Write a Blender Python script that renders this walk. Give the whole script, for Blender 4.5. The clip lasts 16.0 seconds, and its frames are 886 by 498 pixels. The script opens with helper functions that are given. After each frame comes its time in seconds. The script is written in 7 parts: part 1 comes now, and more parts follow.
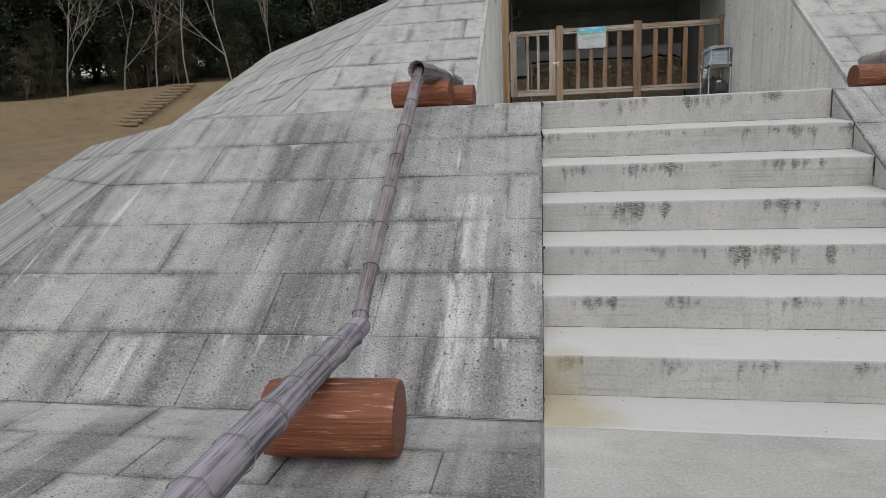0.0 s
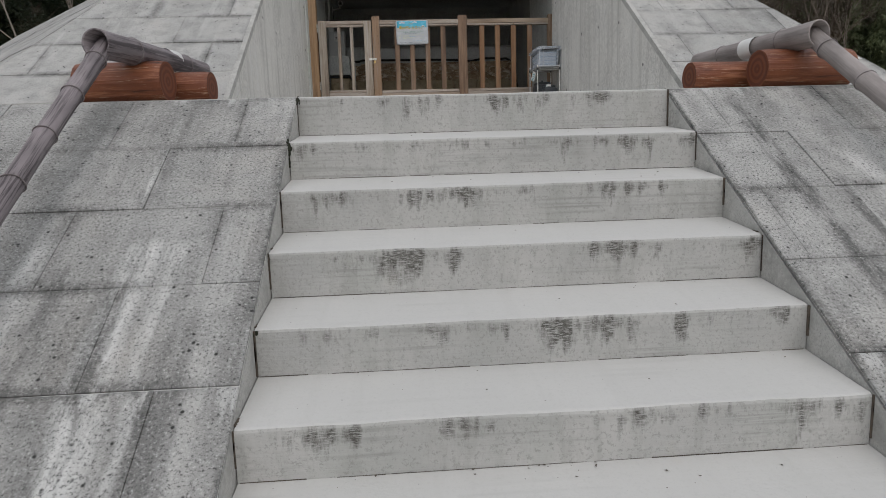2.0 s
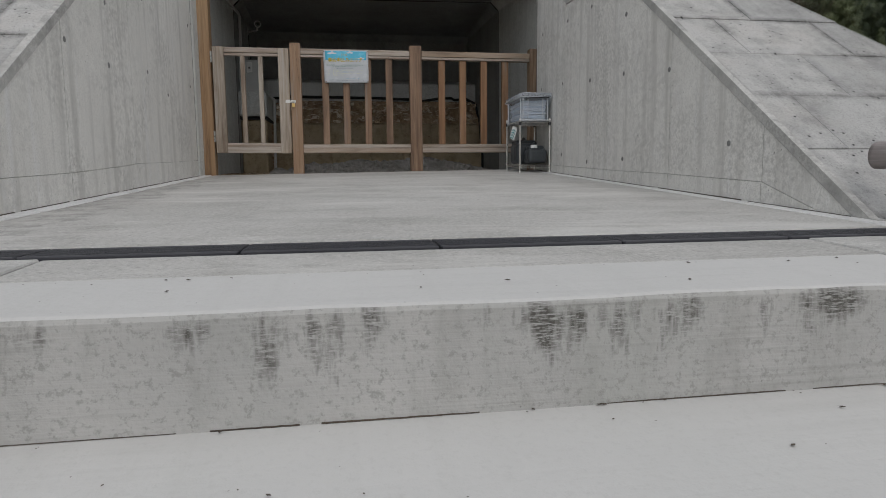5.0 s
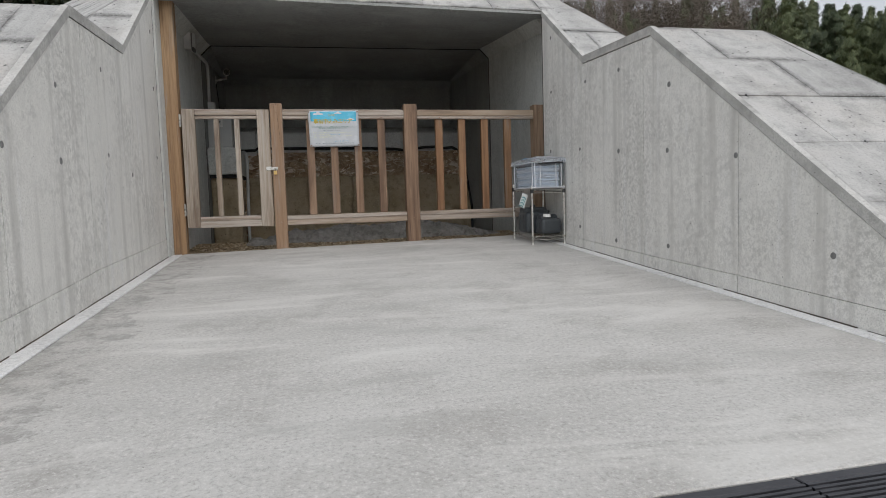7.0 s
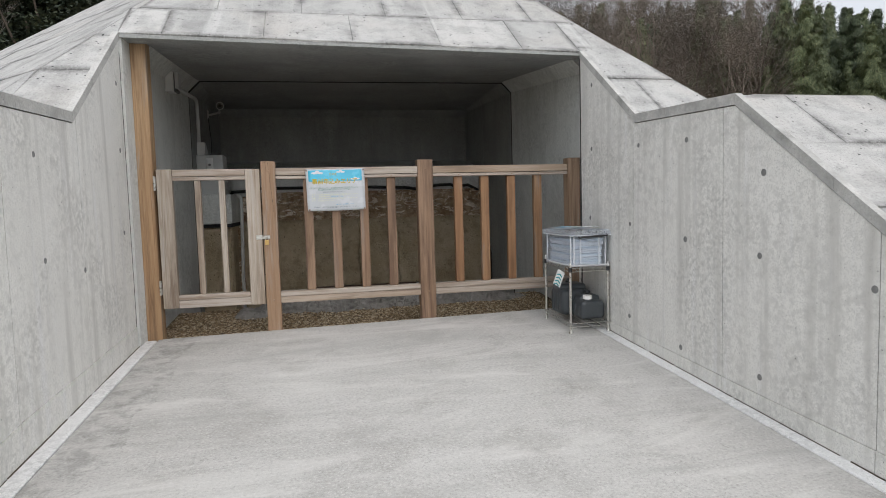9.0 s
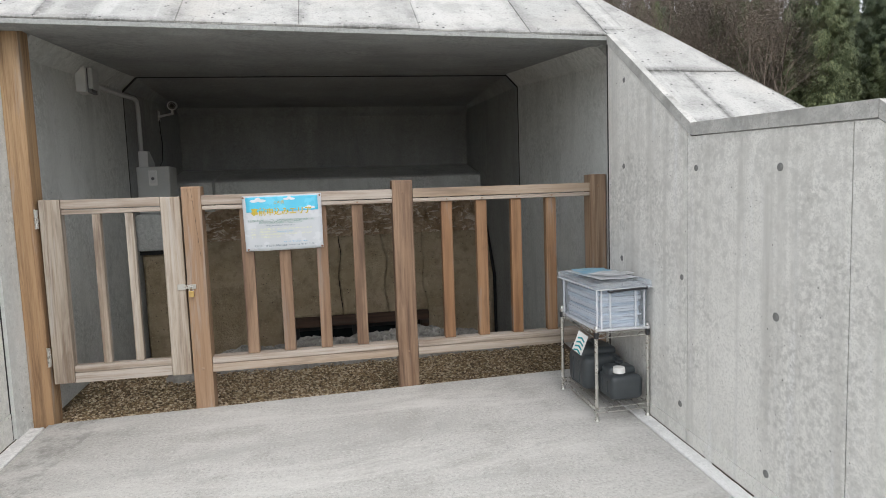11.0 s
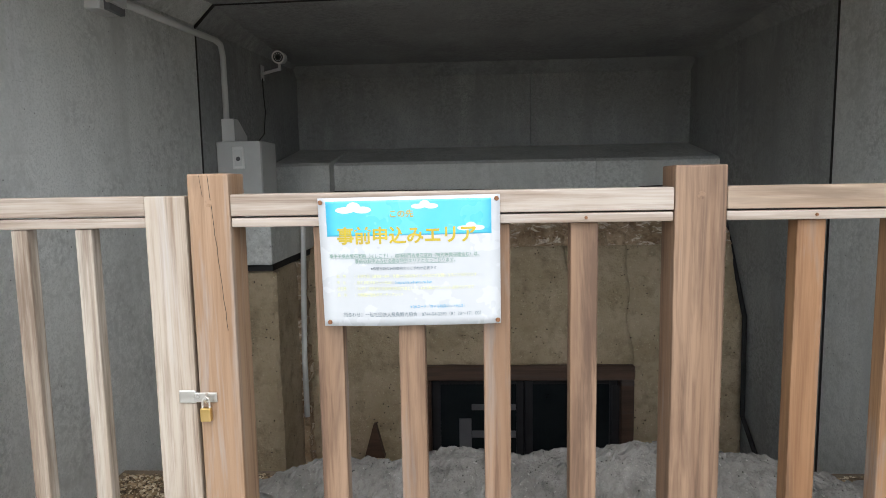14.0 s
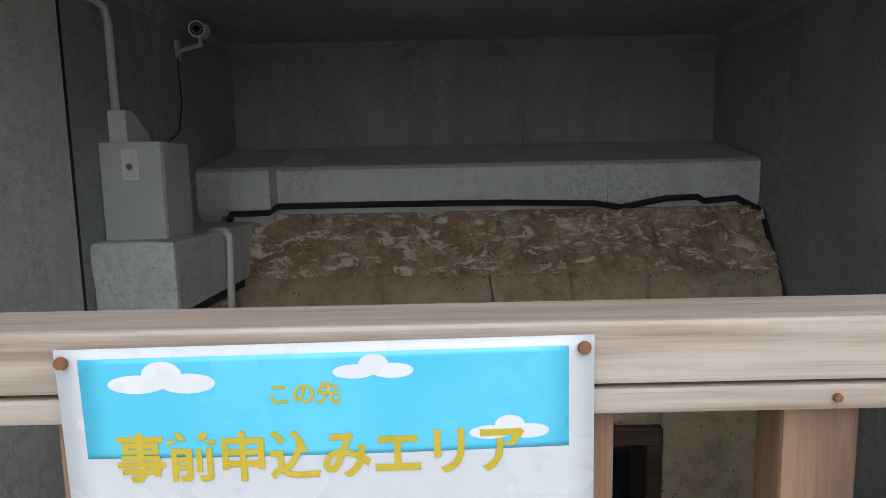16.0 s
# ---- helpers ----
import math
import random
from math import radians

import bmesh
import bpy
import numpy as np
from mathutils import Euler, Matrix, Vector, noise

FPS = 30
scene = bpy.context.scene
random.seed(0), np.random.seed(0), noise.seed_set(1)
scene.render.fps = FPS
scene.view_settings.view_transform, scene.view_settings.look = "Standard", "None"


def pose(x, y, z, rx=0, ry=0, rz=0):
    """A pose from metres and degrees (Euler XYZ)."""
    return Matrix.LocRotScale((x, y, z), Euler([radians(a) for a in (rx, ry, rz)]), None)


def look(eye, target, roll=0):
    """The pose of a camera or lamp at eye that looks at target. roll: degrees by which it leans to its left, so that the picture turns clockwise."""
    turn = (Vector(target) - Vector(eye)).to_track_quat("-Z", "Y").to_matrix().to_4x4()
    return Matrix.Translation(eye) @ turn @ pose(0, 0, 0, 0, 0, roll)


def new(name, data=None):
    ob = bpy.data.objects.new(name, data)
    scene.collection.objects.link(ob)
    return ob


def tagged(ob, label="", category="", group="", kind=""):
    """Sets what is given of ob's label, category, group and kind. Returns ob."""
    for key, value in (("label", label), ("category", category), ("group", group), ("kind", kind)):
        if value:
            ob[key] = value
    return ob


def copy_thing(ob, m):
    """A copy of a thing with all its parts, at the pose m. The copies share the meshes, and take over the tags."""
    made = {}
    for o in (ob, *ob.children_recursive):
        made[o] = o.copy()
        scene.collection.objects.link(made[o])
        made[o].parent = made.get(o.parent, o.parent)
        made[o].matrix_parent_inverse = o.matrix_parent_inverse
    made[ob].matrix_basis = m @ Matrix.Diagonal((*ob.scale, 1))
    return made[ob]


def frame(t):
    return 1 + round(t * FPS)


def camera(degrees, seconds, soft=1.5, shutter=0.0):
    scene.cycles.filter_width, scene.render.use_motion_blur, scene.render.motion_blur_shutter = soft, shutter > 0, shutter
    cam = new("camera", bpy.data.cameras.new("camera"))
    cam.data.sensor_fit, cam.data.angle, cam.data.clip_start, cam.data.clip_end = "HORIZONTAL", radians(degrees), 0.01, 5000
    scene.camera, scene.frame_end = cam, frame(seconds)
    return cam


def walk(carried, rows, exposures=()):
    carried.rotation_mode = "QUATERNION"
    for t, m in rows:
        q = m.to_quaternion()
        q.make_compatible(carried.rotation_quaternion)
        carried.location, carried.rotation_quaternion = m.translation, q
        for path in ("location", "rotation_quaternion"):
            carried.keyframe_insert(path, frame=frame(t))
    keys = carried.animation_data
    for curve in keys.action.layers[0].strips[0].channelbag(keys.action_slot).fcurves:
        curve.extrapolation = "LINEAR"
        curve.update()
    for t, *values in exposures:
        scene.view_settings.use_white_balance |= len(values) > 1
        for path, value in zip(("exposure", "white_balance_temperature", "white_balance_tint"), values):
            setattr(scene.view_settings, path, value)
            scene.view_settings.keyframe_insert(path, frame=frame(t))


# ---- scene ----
cam = camera(72.1, 16.0, soft=0.9)
PATH = [
    (0, (0.006, -0.967, 1.145), (-0.319, 0.983, 0.843), -1.9),
    (0.5, (0.164, -0.673, 1.111), (-0.002, 1.297, 0.808), -1.7),
    (1, (0.279, -0.365, 1.11), (0.281, 1.612, 0.806), -1.9),
    (1.5, (0.439, 0.063, 1.158), (0.514, 2.038, 0.856), -1.6),
    (2, (0.527, 0.441, 1.189), (0.655, 2.415, 0.891), -1.7),
    (2.5, (0.626, 0.849, 1.232), (0.801, 2.819, 0.937), -1.5),
    (3, (0.564, 1.309, 1.254), (0.77, 3.277, 0.965), -1.5),
    (3.5, (0.622, 1.759, 1.296), (0.852, 3.725, 1.014), -1.5),
    (4, (0.583, 2.165, 1.344), (0.829, 4.133, 1.083), -1.6),
    (4.5, (0.63, 2.469, 1.515), (0.902, 4.437, 1.287), -1.9),
    (4.7, (0.714, 2.587, 1.606), (0.996, 4.554, 1.381), -1.2),
    (6.8, (0.476, 3.335, 2.098), (0.92, 5.279, 1.941), -1.9),
    (7, (0.477, 3.421, 2.148), (0.911, 5.368, 1.999), -1.8),
    (7.5, (0.461, 3.588, 2.325), (0.88, 5.538, 2.183), -1.7),
    (8, (0.527, 3.752, 2.395), (0.953, 5.701, 2.251), -1.9),
    (8.5, (0.621, 3.967, 2.587), (1.042, 5.917, 2.45), -1.7),
    (9, (0.58, 4.226, 2.682), (0.99, 6.178, 2.537), -1.6),
    (9.2, (0.59, 4.285, 2.743), (0.994, 6.239, 2.611), -1.7),
    (11.3, (1.064, 5.484, 2.948), (1.43, 7.441, 2.765), -1.9),
    (11.5, (1.103, 5.618, 2.954), (1.465, 7.576, 2.773), -1.8),
    (12, (1.084, 5.98, 2.947), (1.43, 7.941, 2.763), -1.6),
    (12.5, (1.043, 6.32, 2.951), (1.246, 8.301, 2.76), -1.5),
    (13, (0.981, 6.672, 2.955), (0.956, 8.661, 2.754), -1.2),
    (13.5, (0.891, 6.966, 2.97), (0.809, 8.953, 2.762), -1.1),
    (14, (0.888, 7.334, 2.993), (0.794, 9.32, 2.777), -1.0),
    (14.5, (0.767, 7.628, 3.002), (0.677, 9.613, 2.776), -1.0),
    (15, (0.778, 7.852, 3.002), (0.7, 9.837, 2.768), -1.5),
    (15.5, (0.843, 8.083, 3.021), (0.786, 10.068, 2.782), -1.2),
    (16, (0.838, 8.273, 3.092), (0.836, 10.258, 2.848), -1.2),
]
walk(cam, [(t, look(eye, target, roll)) for t, eye, target, roll in PATH], [(0.0, -0.70, 6040, 10), (1.0, -0.76, 6040, 10), (2.0, -0.87, 6040, 10), (4.5, -1.0, 6020, 10), (6.8, -0.52, 6020, 10), (9.2, -0.12, 6020, 10), (11.3, 0.28, 6020, 9), (12.5, 0.80, 6000, 10), (13.5, 0.86, 5890, 9), (14.5, 0.45, 5880, 8), (15.0, 0.12, 5800, 7), (15.5, 0.10, 5820, 8), (16.0, 0.36, 5780, 9)])

# ---------------------------------------------------------------- light
world = bpy.data.worlds.new("overcast_sky")
scene.world = world
world.use_nodes = True
wn = world.node_tree.nodes
sky = wn.new("ShaderNodeTexSky")
sky.sky_type = "NISHITA"
sky.sun_disc = False
sky.sun_elevation = radians(52)
sky.sun_rotation = radians(170)
sky.air_density, sky.dust_density, sky.ozone_density = 0.8, 9.0, 0.6
world.node_tree.links.new(sky.outputs[0], wn["Background"].inputs[0])
wn["Background"].inputs[1].default_value = 0.05
cloud = wn.new("ShaderNodeBackground")          # the even white cloud layer under the sky
cloud.inputs[0].default_value, cloud.inputs[1].default_value = (1.0, 0.985, 0.955, 1), 0.82
both = wn.new("ShaderNodeAddShader")
world.node_tree.links.new(wn["Background"].outputs[0], both.inputs[0])
world.node_tree.links.new(cloud.outputs[0], both.inputs[1])
world.node_tree.links.new(both.outputs[0], wn["World Output"].inputs[0])
sun_data = bpy.data.lights.new("sun", "SUN")
sun_data.energy, sun_data.angle, sun_data.color = 1.5, radians(120), (1.0, 0.98, 0.95)
sun = new("sun", sun_data)
sun.matrix_world = look((1.5, -13, 17), (0, 0, 0))
tagged(sun, kind="structure")

# ---------------------------------------------------------------- materials


class Nodes:
    """Short forms for the nodes of one material."""

    def __init__(self, name):
        self.mat = bpy.data.materials.new(name)
        self.mat.use_nodes = True
        self.tree = self.mat.node_tree
        self.bsdf = self.tree.nodes["Principled BSDF"]
        self.coord = self.tree.nodes.new("ShaderNodeTexCoord")

    def add(self, kind, **values):
        n = self.tree.nodes.new(kind)
        for k, v in values.items():
            n.inputs[k].default_value = v
        return n

    def link(self, a, b):
        self.tree.links.new(a, b)

    def vec(self, source="Object", scale=(1, 1, 1), turn=(0, 0, 0)):
        m = self.add("ShaderNodeMapping")
        m.inputs["Scale"].default_value = scale
        m.inputs["Rotation"].default_value = turn
        self.link(self.coord.outputs[source], m.inputs[0])
        return m.outputs[0]

    def noise(self, vec, scale, detail=4, rough=0.55, distort=0.0):
        n = self.add("ShaderNodeTexNoise", Scale=scale, Detail=detail, Roughness=rough, Distortion=distort)
        self.link(vec, n.inputs["Vector"])
        return n.outputs["Fac"]

    def cells(self, vec, scale, feature="F1"):
        n = self.add("ShaderNodeTexVoronoi", Scale=scale)
        n.feature = feature
        self.link(vec, n.inputs["Vector"])
        return n.outputs["Distance"]

    def ramp(self, fac, *stops):
        n = self.add("ShaderNodeValToRGB")
        el = n.color_ramp.elements
        while len(el) < len(stops):
            el.new(0.5)
        for e, (at, col) in zip(el, stops):
            e.position = at
            e.color = (col, col, col, 1) if isinstance(col, (int, float)) else (*col, 1)
        self.link(fac, n.inputs[0])
        return n.outputs[0]

    def mix(self, a, b, fac, mode="MIX"):
        n = self.tree.nodes.new("ShaderNodeMix")
        n.data_type, n.blend_type = "RGBA", mode
        for sock, v in ((n.inputs[0], fac), (n.inputs[6], a), (n.inputs[7], b)):
            if isinstance(v, (int, float)):
                sock.default_value = v
            elif isinstance(v, tuple):
                sock.default_value = (*v, 1)
            else:
                self.link(v, sock)
        return n.outputs[2]

    def math(self, op, a, b=0.0):
        n = self.tree.nodes.new("ShaderNodeMath")
        n.operation = op
        for sock, v in zip(n.inputs, (a, b)):
            if isinstance(v, (int, float)):
                sock.default_value = v
            else:
                self.link(v, sock)
        return n.outputs[0]

    def random(self):
        return self.tree.nodes.new("ShaderNodeObjectInfo").outputs["Random"]

    def done(self, colour, rough=0.8, height=None, strength=0.3, distance=0.01, metal=0.0):
        for sock, v in (("Base Color", colour), ("Roughness", rough), ("Metallic", metal)):
            if isinstance(v, (int, float)):
                self.bsdf.inputs[sock].default_value = v
            elif isinstance(v, tuple):
                self.bsdf.inputs[sock].default_value = (*v, 1)
            else:
                self.link(v, self.bsdf.inputs[sock])
        if height is not None:
            b = self.add("ShaderNodeBump", Strength=strength, Distance=distance)
            self.link(height, b.inputs["Height"])
            self.link(b.outputs[0], self.bsdf.inputs["Normal"])
        return self.mat


def slab_material():
    """Weathered precast slab: speckled, with dark and pale runs down the slope (u across, v up the slope, in metres)."""
    n = Nodes("weathered_concrete_slab")
    uv = n.vec("UV")
    base = n.mix((0.42, 0.42, 0.405), (0.52, 0.515, 0.495), n.ramp(n.random(), (0.0, 0.0), (1.0, 1.0)))
    base = n.mix(base, (0.46, 0.43, 0.39), n.ramp(n.noise(uv, 1.7, 3), (0.5, 0.0), (0.72, 0.55)))
    base = n.mix(base, (0.28, 0.28, 0.27), n.ramp(n.noise(uv, 5.5, 6, 0.7), (0.46, 0.0), (0.66, 0.75)))
    up = n.add("ShaderNodeSeparateXYZ")
    n.link(uv, up.inputs[0])
    wet = n.ramp(n.math("DIVIDE", up.outputs[1], 10.0), (0.24, 1.0), (0.34, 0.36))
    base = n.mix(base, n.mix(base, (0.24, 0.24, 0.23), 0.5), n.math("MULTIPLY", wet, 0.5))
    speck = n.noise(uv, 30, 6, 0.8)
    patch = n.ramp(n.noise(uv, 0.8, 3), (0.34, 0.2), (0.58, 1.0))
    band = n.ramp(n.noise(n.vec("UV", (3.4, 0.2, 1)), 1.0, 4, 0.55), (0.45, 0.0), (0.60, 0.9))
    band = n.math("MULTIPLY", band, n.ramp(speck, (0.34, 0.45), (0.54, 1.0)))
    base = n.mix(base, (0.10, 0.10, 0.095), n.math("MULTIPLY", n.math("MULTIPLY", band, patch), wet))
    thin = n.ramp(n.noise(n.vec("UV", (13.0, 0.55, 1)), 1.0, 4, 0.6), (0.56, 0.0), (0.70, 0.6))
    thin = n.math("MULTIPLY", thin, n.ramp(speck, (0.4, 0.2), (0.55, 1.0)))
    base = n.mix(base, (0.15, 0.15, 0.145), n.math("MULTIPLY", n.math("MULTIPLY", thin, patch), wet))
    white = n.ramp(n.noise(n.vec("UV", (7.5, 0.4, 3)), 1.0, 4, 0.6), (0.62, 0.0), (0.68, 0.7))
    base = n.mix(base, (0.64, 0.64, 0.62), n.math("MULTIPLY", white, wet))
    # lime and soot runs beside the stair
    sway = n.math("MULTIPLY", n.math("SUBTRACT", n.noise(n.vec("UV", (2, 1.6, 1)), 1.0, 4, 0.6), 0.5), 0.16)
    along = n.math("ADD", up.outputs[0], sway)
    ragged = n.ramp(n.noise(n.vec("UV", (16, 3, 1)), 1.0, 5, 0.7), (0.40, 0.05), (0.56, 1.0))
    for at_u, half, top_v, tone, amount in ((-1.33, 0.07, 1.62, 0.62, 0.85), (-1.19, 0.025, 1.60, 0.60, 0.65), (-1.72, 0.05, 1.62, 0.62, 0.7), (-1.58, 0.05, 1.5, 0.12, 0.6), (-1.08, 0.06, 1.2, 0.16, 0.5), (1.42, 0.05, 2.6, 0.09, 0.85), (1.62, 0.04, 1.9, 0.10, 0.75), (1.80, 0.06, 2.1, 0.62, 0.8), (-2.3, 0.07, 2.0, 0.14, 0.6)):
        off = n.math("ABSOLUTE", n.math("SUBTRACT", along, at_u))
        run = n.math("MULTIPLY", n.ramp(off, (half * 0.5, 1.0), (half * 1.25, 0.0)), n.ramp(n.math("DIVIDE", up.outputs[1], 4.0), (top_v / 4 - 0.02, amount), (top_v / 4, 0.0)))
        base = n.mix(base, (tone, tone, tone * 0.97), n.math("MULTIPLY", run, ragged))
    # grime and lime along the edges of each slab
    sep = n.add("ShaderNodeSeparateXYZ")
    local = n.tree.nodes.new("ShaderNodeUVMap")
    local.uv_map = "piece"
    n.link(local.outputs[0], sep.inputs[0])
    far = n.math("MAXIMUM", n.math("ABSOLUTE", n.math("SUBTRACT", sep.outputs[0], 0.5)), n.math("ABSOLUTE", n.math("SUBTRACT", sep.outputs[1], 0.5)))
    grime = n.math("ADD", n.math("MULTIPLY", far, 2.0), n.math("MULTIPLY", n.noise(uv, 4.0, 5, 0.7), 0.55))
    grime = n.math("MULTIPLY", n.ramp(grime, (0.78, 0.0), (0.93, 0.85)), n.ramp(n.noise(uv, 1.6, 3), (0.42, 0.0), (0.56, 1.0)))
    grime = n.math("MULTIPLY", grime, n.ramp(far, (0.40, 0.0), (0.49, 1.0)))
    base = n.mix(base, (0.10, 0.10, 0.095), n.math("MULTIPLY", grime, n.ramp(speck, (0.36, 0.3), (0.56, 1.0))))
    lime = n.math("SUBTRACT", n.noise(n.vec("UV", (7, 0.5, 1)), 1.0, 5, 0.65), n.math("MULTIPLY", n.math("SUBTRACT", 1.0, sep.outputs[1]), 0.35))
    lime = n.math("MULTIPLY", n.ramp(lime, (0.53, 0.0), (0.58, 0.9)), n.ramp(sep.outputs[1], (0.45, 0.0), (0.95, 1.0)))
    lime = n.math("MULTIPLY", lime, n.ramp(n.noise(uv, 0.9, 3), (0.52, 0.0), (0.6, 1.0)))
    base = n.mix(base, (0.70, 0.70, 0.685), n.math("MULTIPLY", n.math("MULTIPLY", lime, wet), 0.55))
    grain = n.noise(uv, 85, 4, 0.85)
    base = n.mix(base, (0.07, 0.07, 0.067), n.math("MULTIPLY", n.ramp(grain, (0.38, 1.0), (0.46, 0.0)), wet))
    base = n.mix(base, (0.72, 0.72, 0.70), n.math("MULTIPLY", n.ramp(grain, (0.56, 0.0), (0.66, 0.6)), wet))
    pits = n.ramp(n.cells(uv, 24), (0.10, 1.0), (0.19, 0.0))
    pits = n.math("MULTIPLY", pits, n.ramp(n.noise(uv, 11, 2), (0.50, 0.0), (0.55, 1.0)))
    chips = n.math("MULTIPLY", n.ramp(n.cells(uv, 62), (0.07, 1.0), (0.16, 0.0)), n.ramp(n.noise(uv, 7.0, 4, 0.7), (0.46, 0.0), (0.58, 0.9)))
    base = n.mix(base, (0.09, 0.09, 0.086), chips)
    base = n.mix(base, (0.04, 0.04, 0.038), pits)
    height = n.math("SUBTRACT", n.math("ADD", grain, n.noise(uv, 12, 2)), n.math("MULTIPLY", pits, 1.5))
    return n.done(base, 0.92, height, 0.5, 0.006)


def joint_material():
    """Slab joints: dark and mossy in places, filled with pale lime in others."""
    n = Nodes("joint_mortar_mixed")
    p = n.vec("Object")
    col = n.ramp(n.noise(p, 1.6, 5, 0.65), (0.36, (0.09, 0.09, 0.085)), (0.47, (0.27, 0.27, 0.26)), (0.54, (0.68, 0.68, 0.66)))
    return n.done(col, 0.95, n.noise(p, 70, 4), 0.5, 0.004)


def cast_material(name, base_a, base_b, stain, stain_amount=0.5, run_axis=(3.0, 3.0, 0.5)):
    """Board-marked cast concrete with cloudy patches, water runs and small blow holes."""
    n = Nodes(name)
    p = n.vec("Object")
    col = n.mix(base_a, base_b, n.ramp(n.noise(p, 1.6, 5, 0.6), (0.3, 0.0), (0.7, 1.0)))
    col = n.mix(col, tuple(c * 0.78 for c in base_a), n.math("MULTIPLY", n.ramp(n.noise(p, 22, 5, 0.7), (0.46, 0.0), (0.62, 0.9)), n.ramp(n.noise(p, 1.4, 4, 0.6), (0.42, 0.1), (0.62, 1.0))))
    runs = n.ramp(n.noise(n.vec("Object", run_axis), 1.5, 5, 0.6), (0.5, 0.0), (0.72, stain_amount))
    col = n.mix(col, stain, runs)
    pale = n.ramp(n.noise(n.vec("Object", tuple(a * 1.7 for a in run_axis)), 1.3, 4), (0.58, 0.0), (0.72, 0.5))
    col = n.mix(col, tuple(min(0.75, c * 1.25) for c in base_b), pale)
    holes = n.ramp(n.cells(p, 26), (0.05, 1.0), (0.09, 0.0))
    holes = n.math("MULTIPLY", holes, n.ramp(n.noise(p, 5, 2), (0.50, 0.0), (0.57, 1.0)))
    tiny = n.math("MULTIPLY", n.ramp(n.cells(p, 95), (0.06, 1.0), (0.14, 0.0)), n.ramp(n.noise(p, 2.6, 4, 0.6), (0.46, 0.0), (0.58, 1.0)))
    cloud_ = n.math("MULTIPLY", n.ramp(n.noise(p, 38, 5, 0.75), (0.46, 0.0), (0.60, 0.8)), n.ramp(n.noise(p, 2.1, 5, 0.65), (0.44, 0.0), (0.60, 1.0)))
    col = n.mix(col, tuple(c * 0.62 for c in base_a), cloud_)
    col = n.mix(col, (0.16, 0.16, 0.155), tiny)
    col = n.mix(col, (0.07, 0.07, 0.068), holes)
    col = n.mix(col, tuple(c * 0.80 for c in base_a), n.ramp(n.noise(p, 120, 3, 0.85), (0.50, 0.0), (0.60, 0.9)))
    height = n.math("SUBTRACT", n.math("ADD", n.noise(p, 60, 4), n.math("MULTIPLY", n.noise(p, 5, 2), 1.5)), n.math("MULTIPLY", holes, 2.0))
    return n.done(col, 0.82, height, 0.28, 0.006)


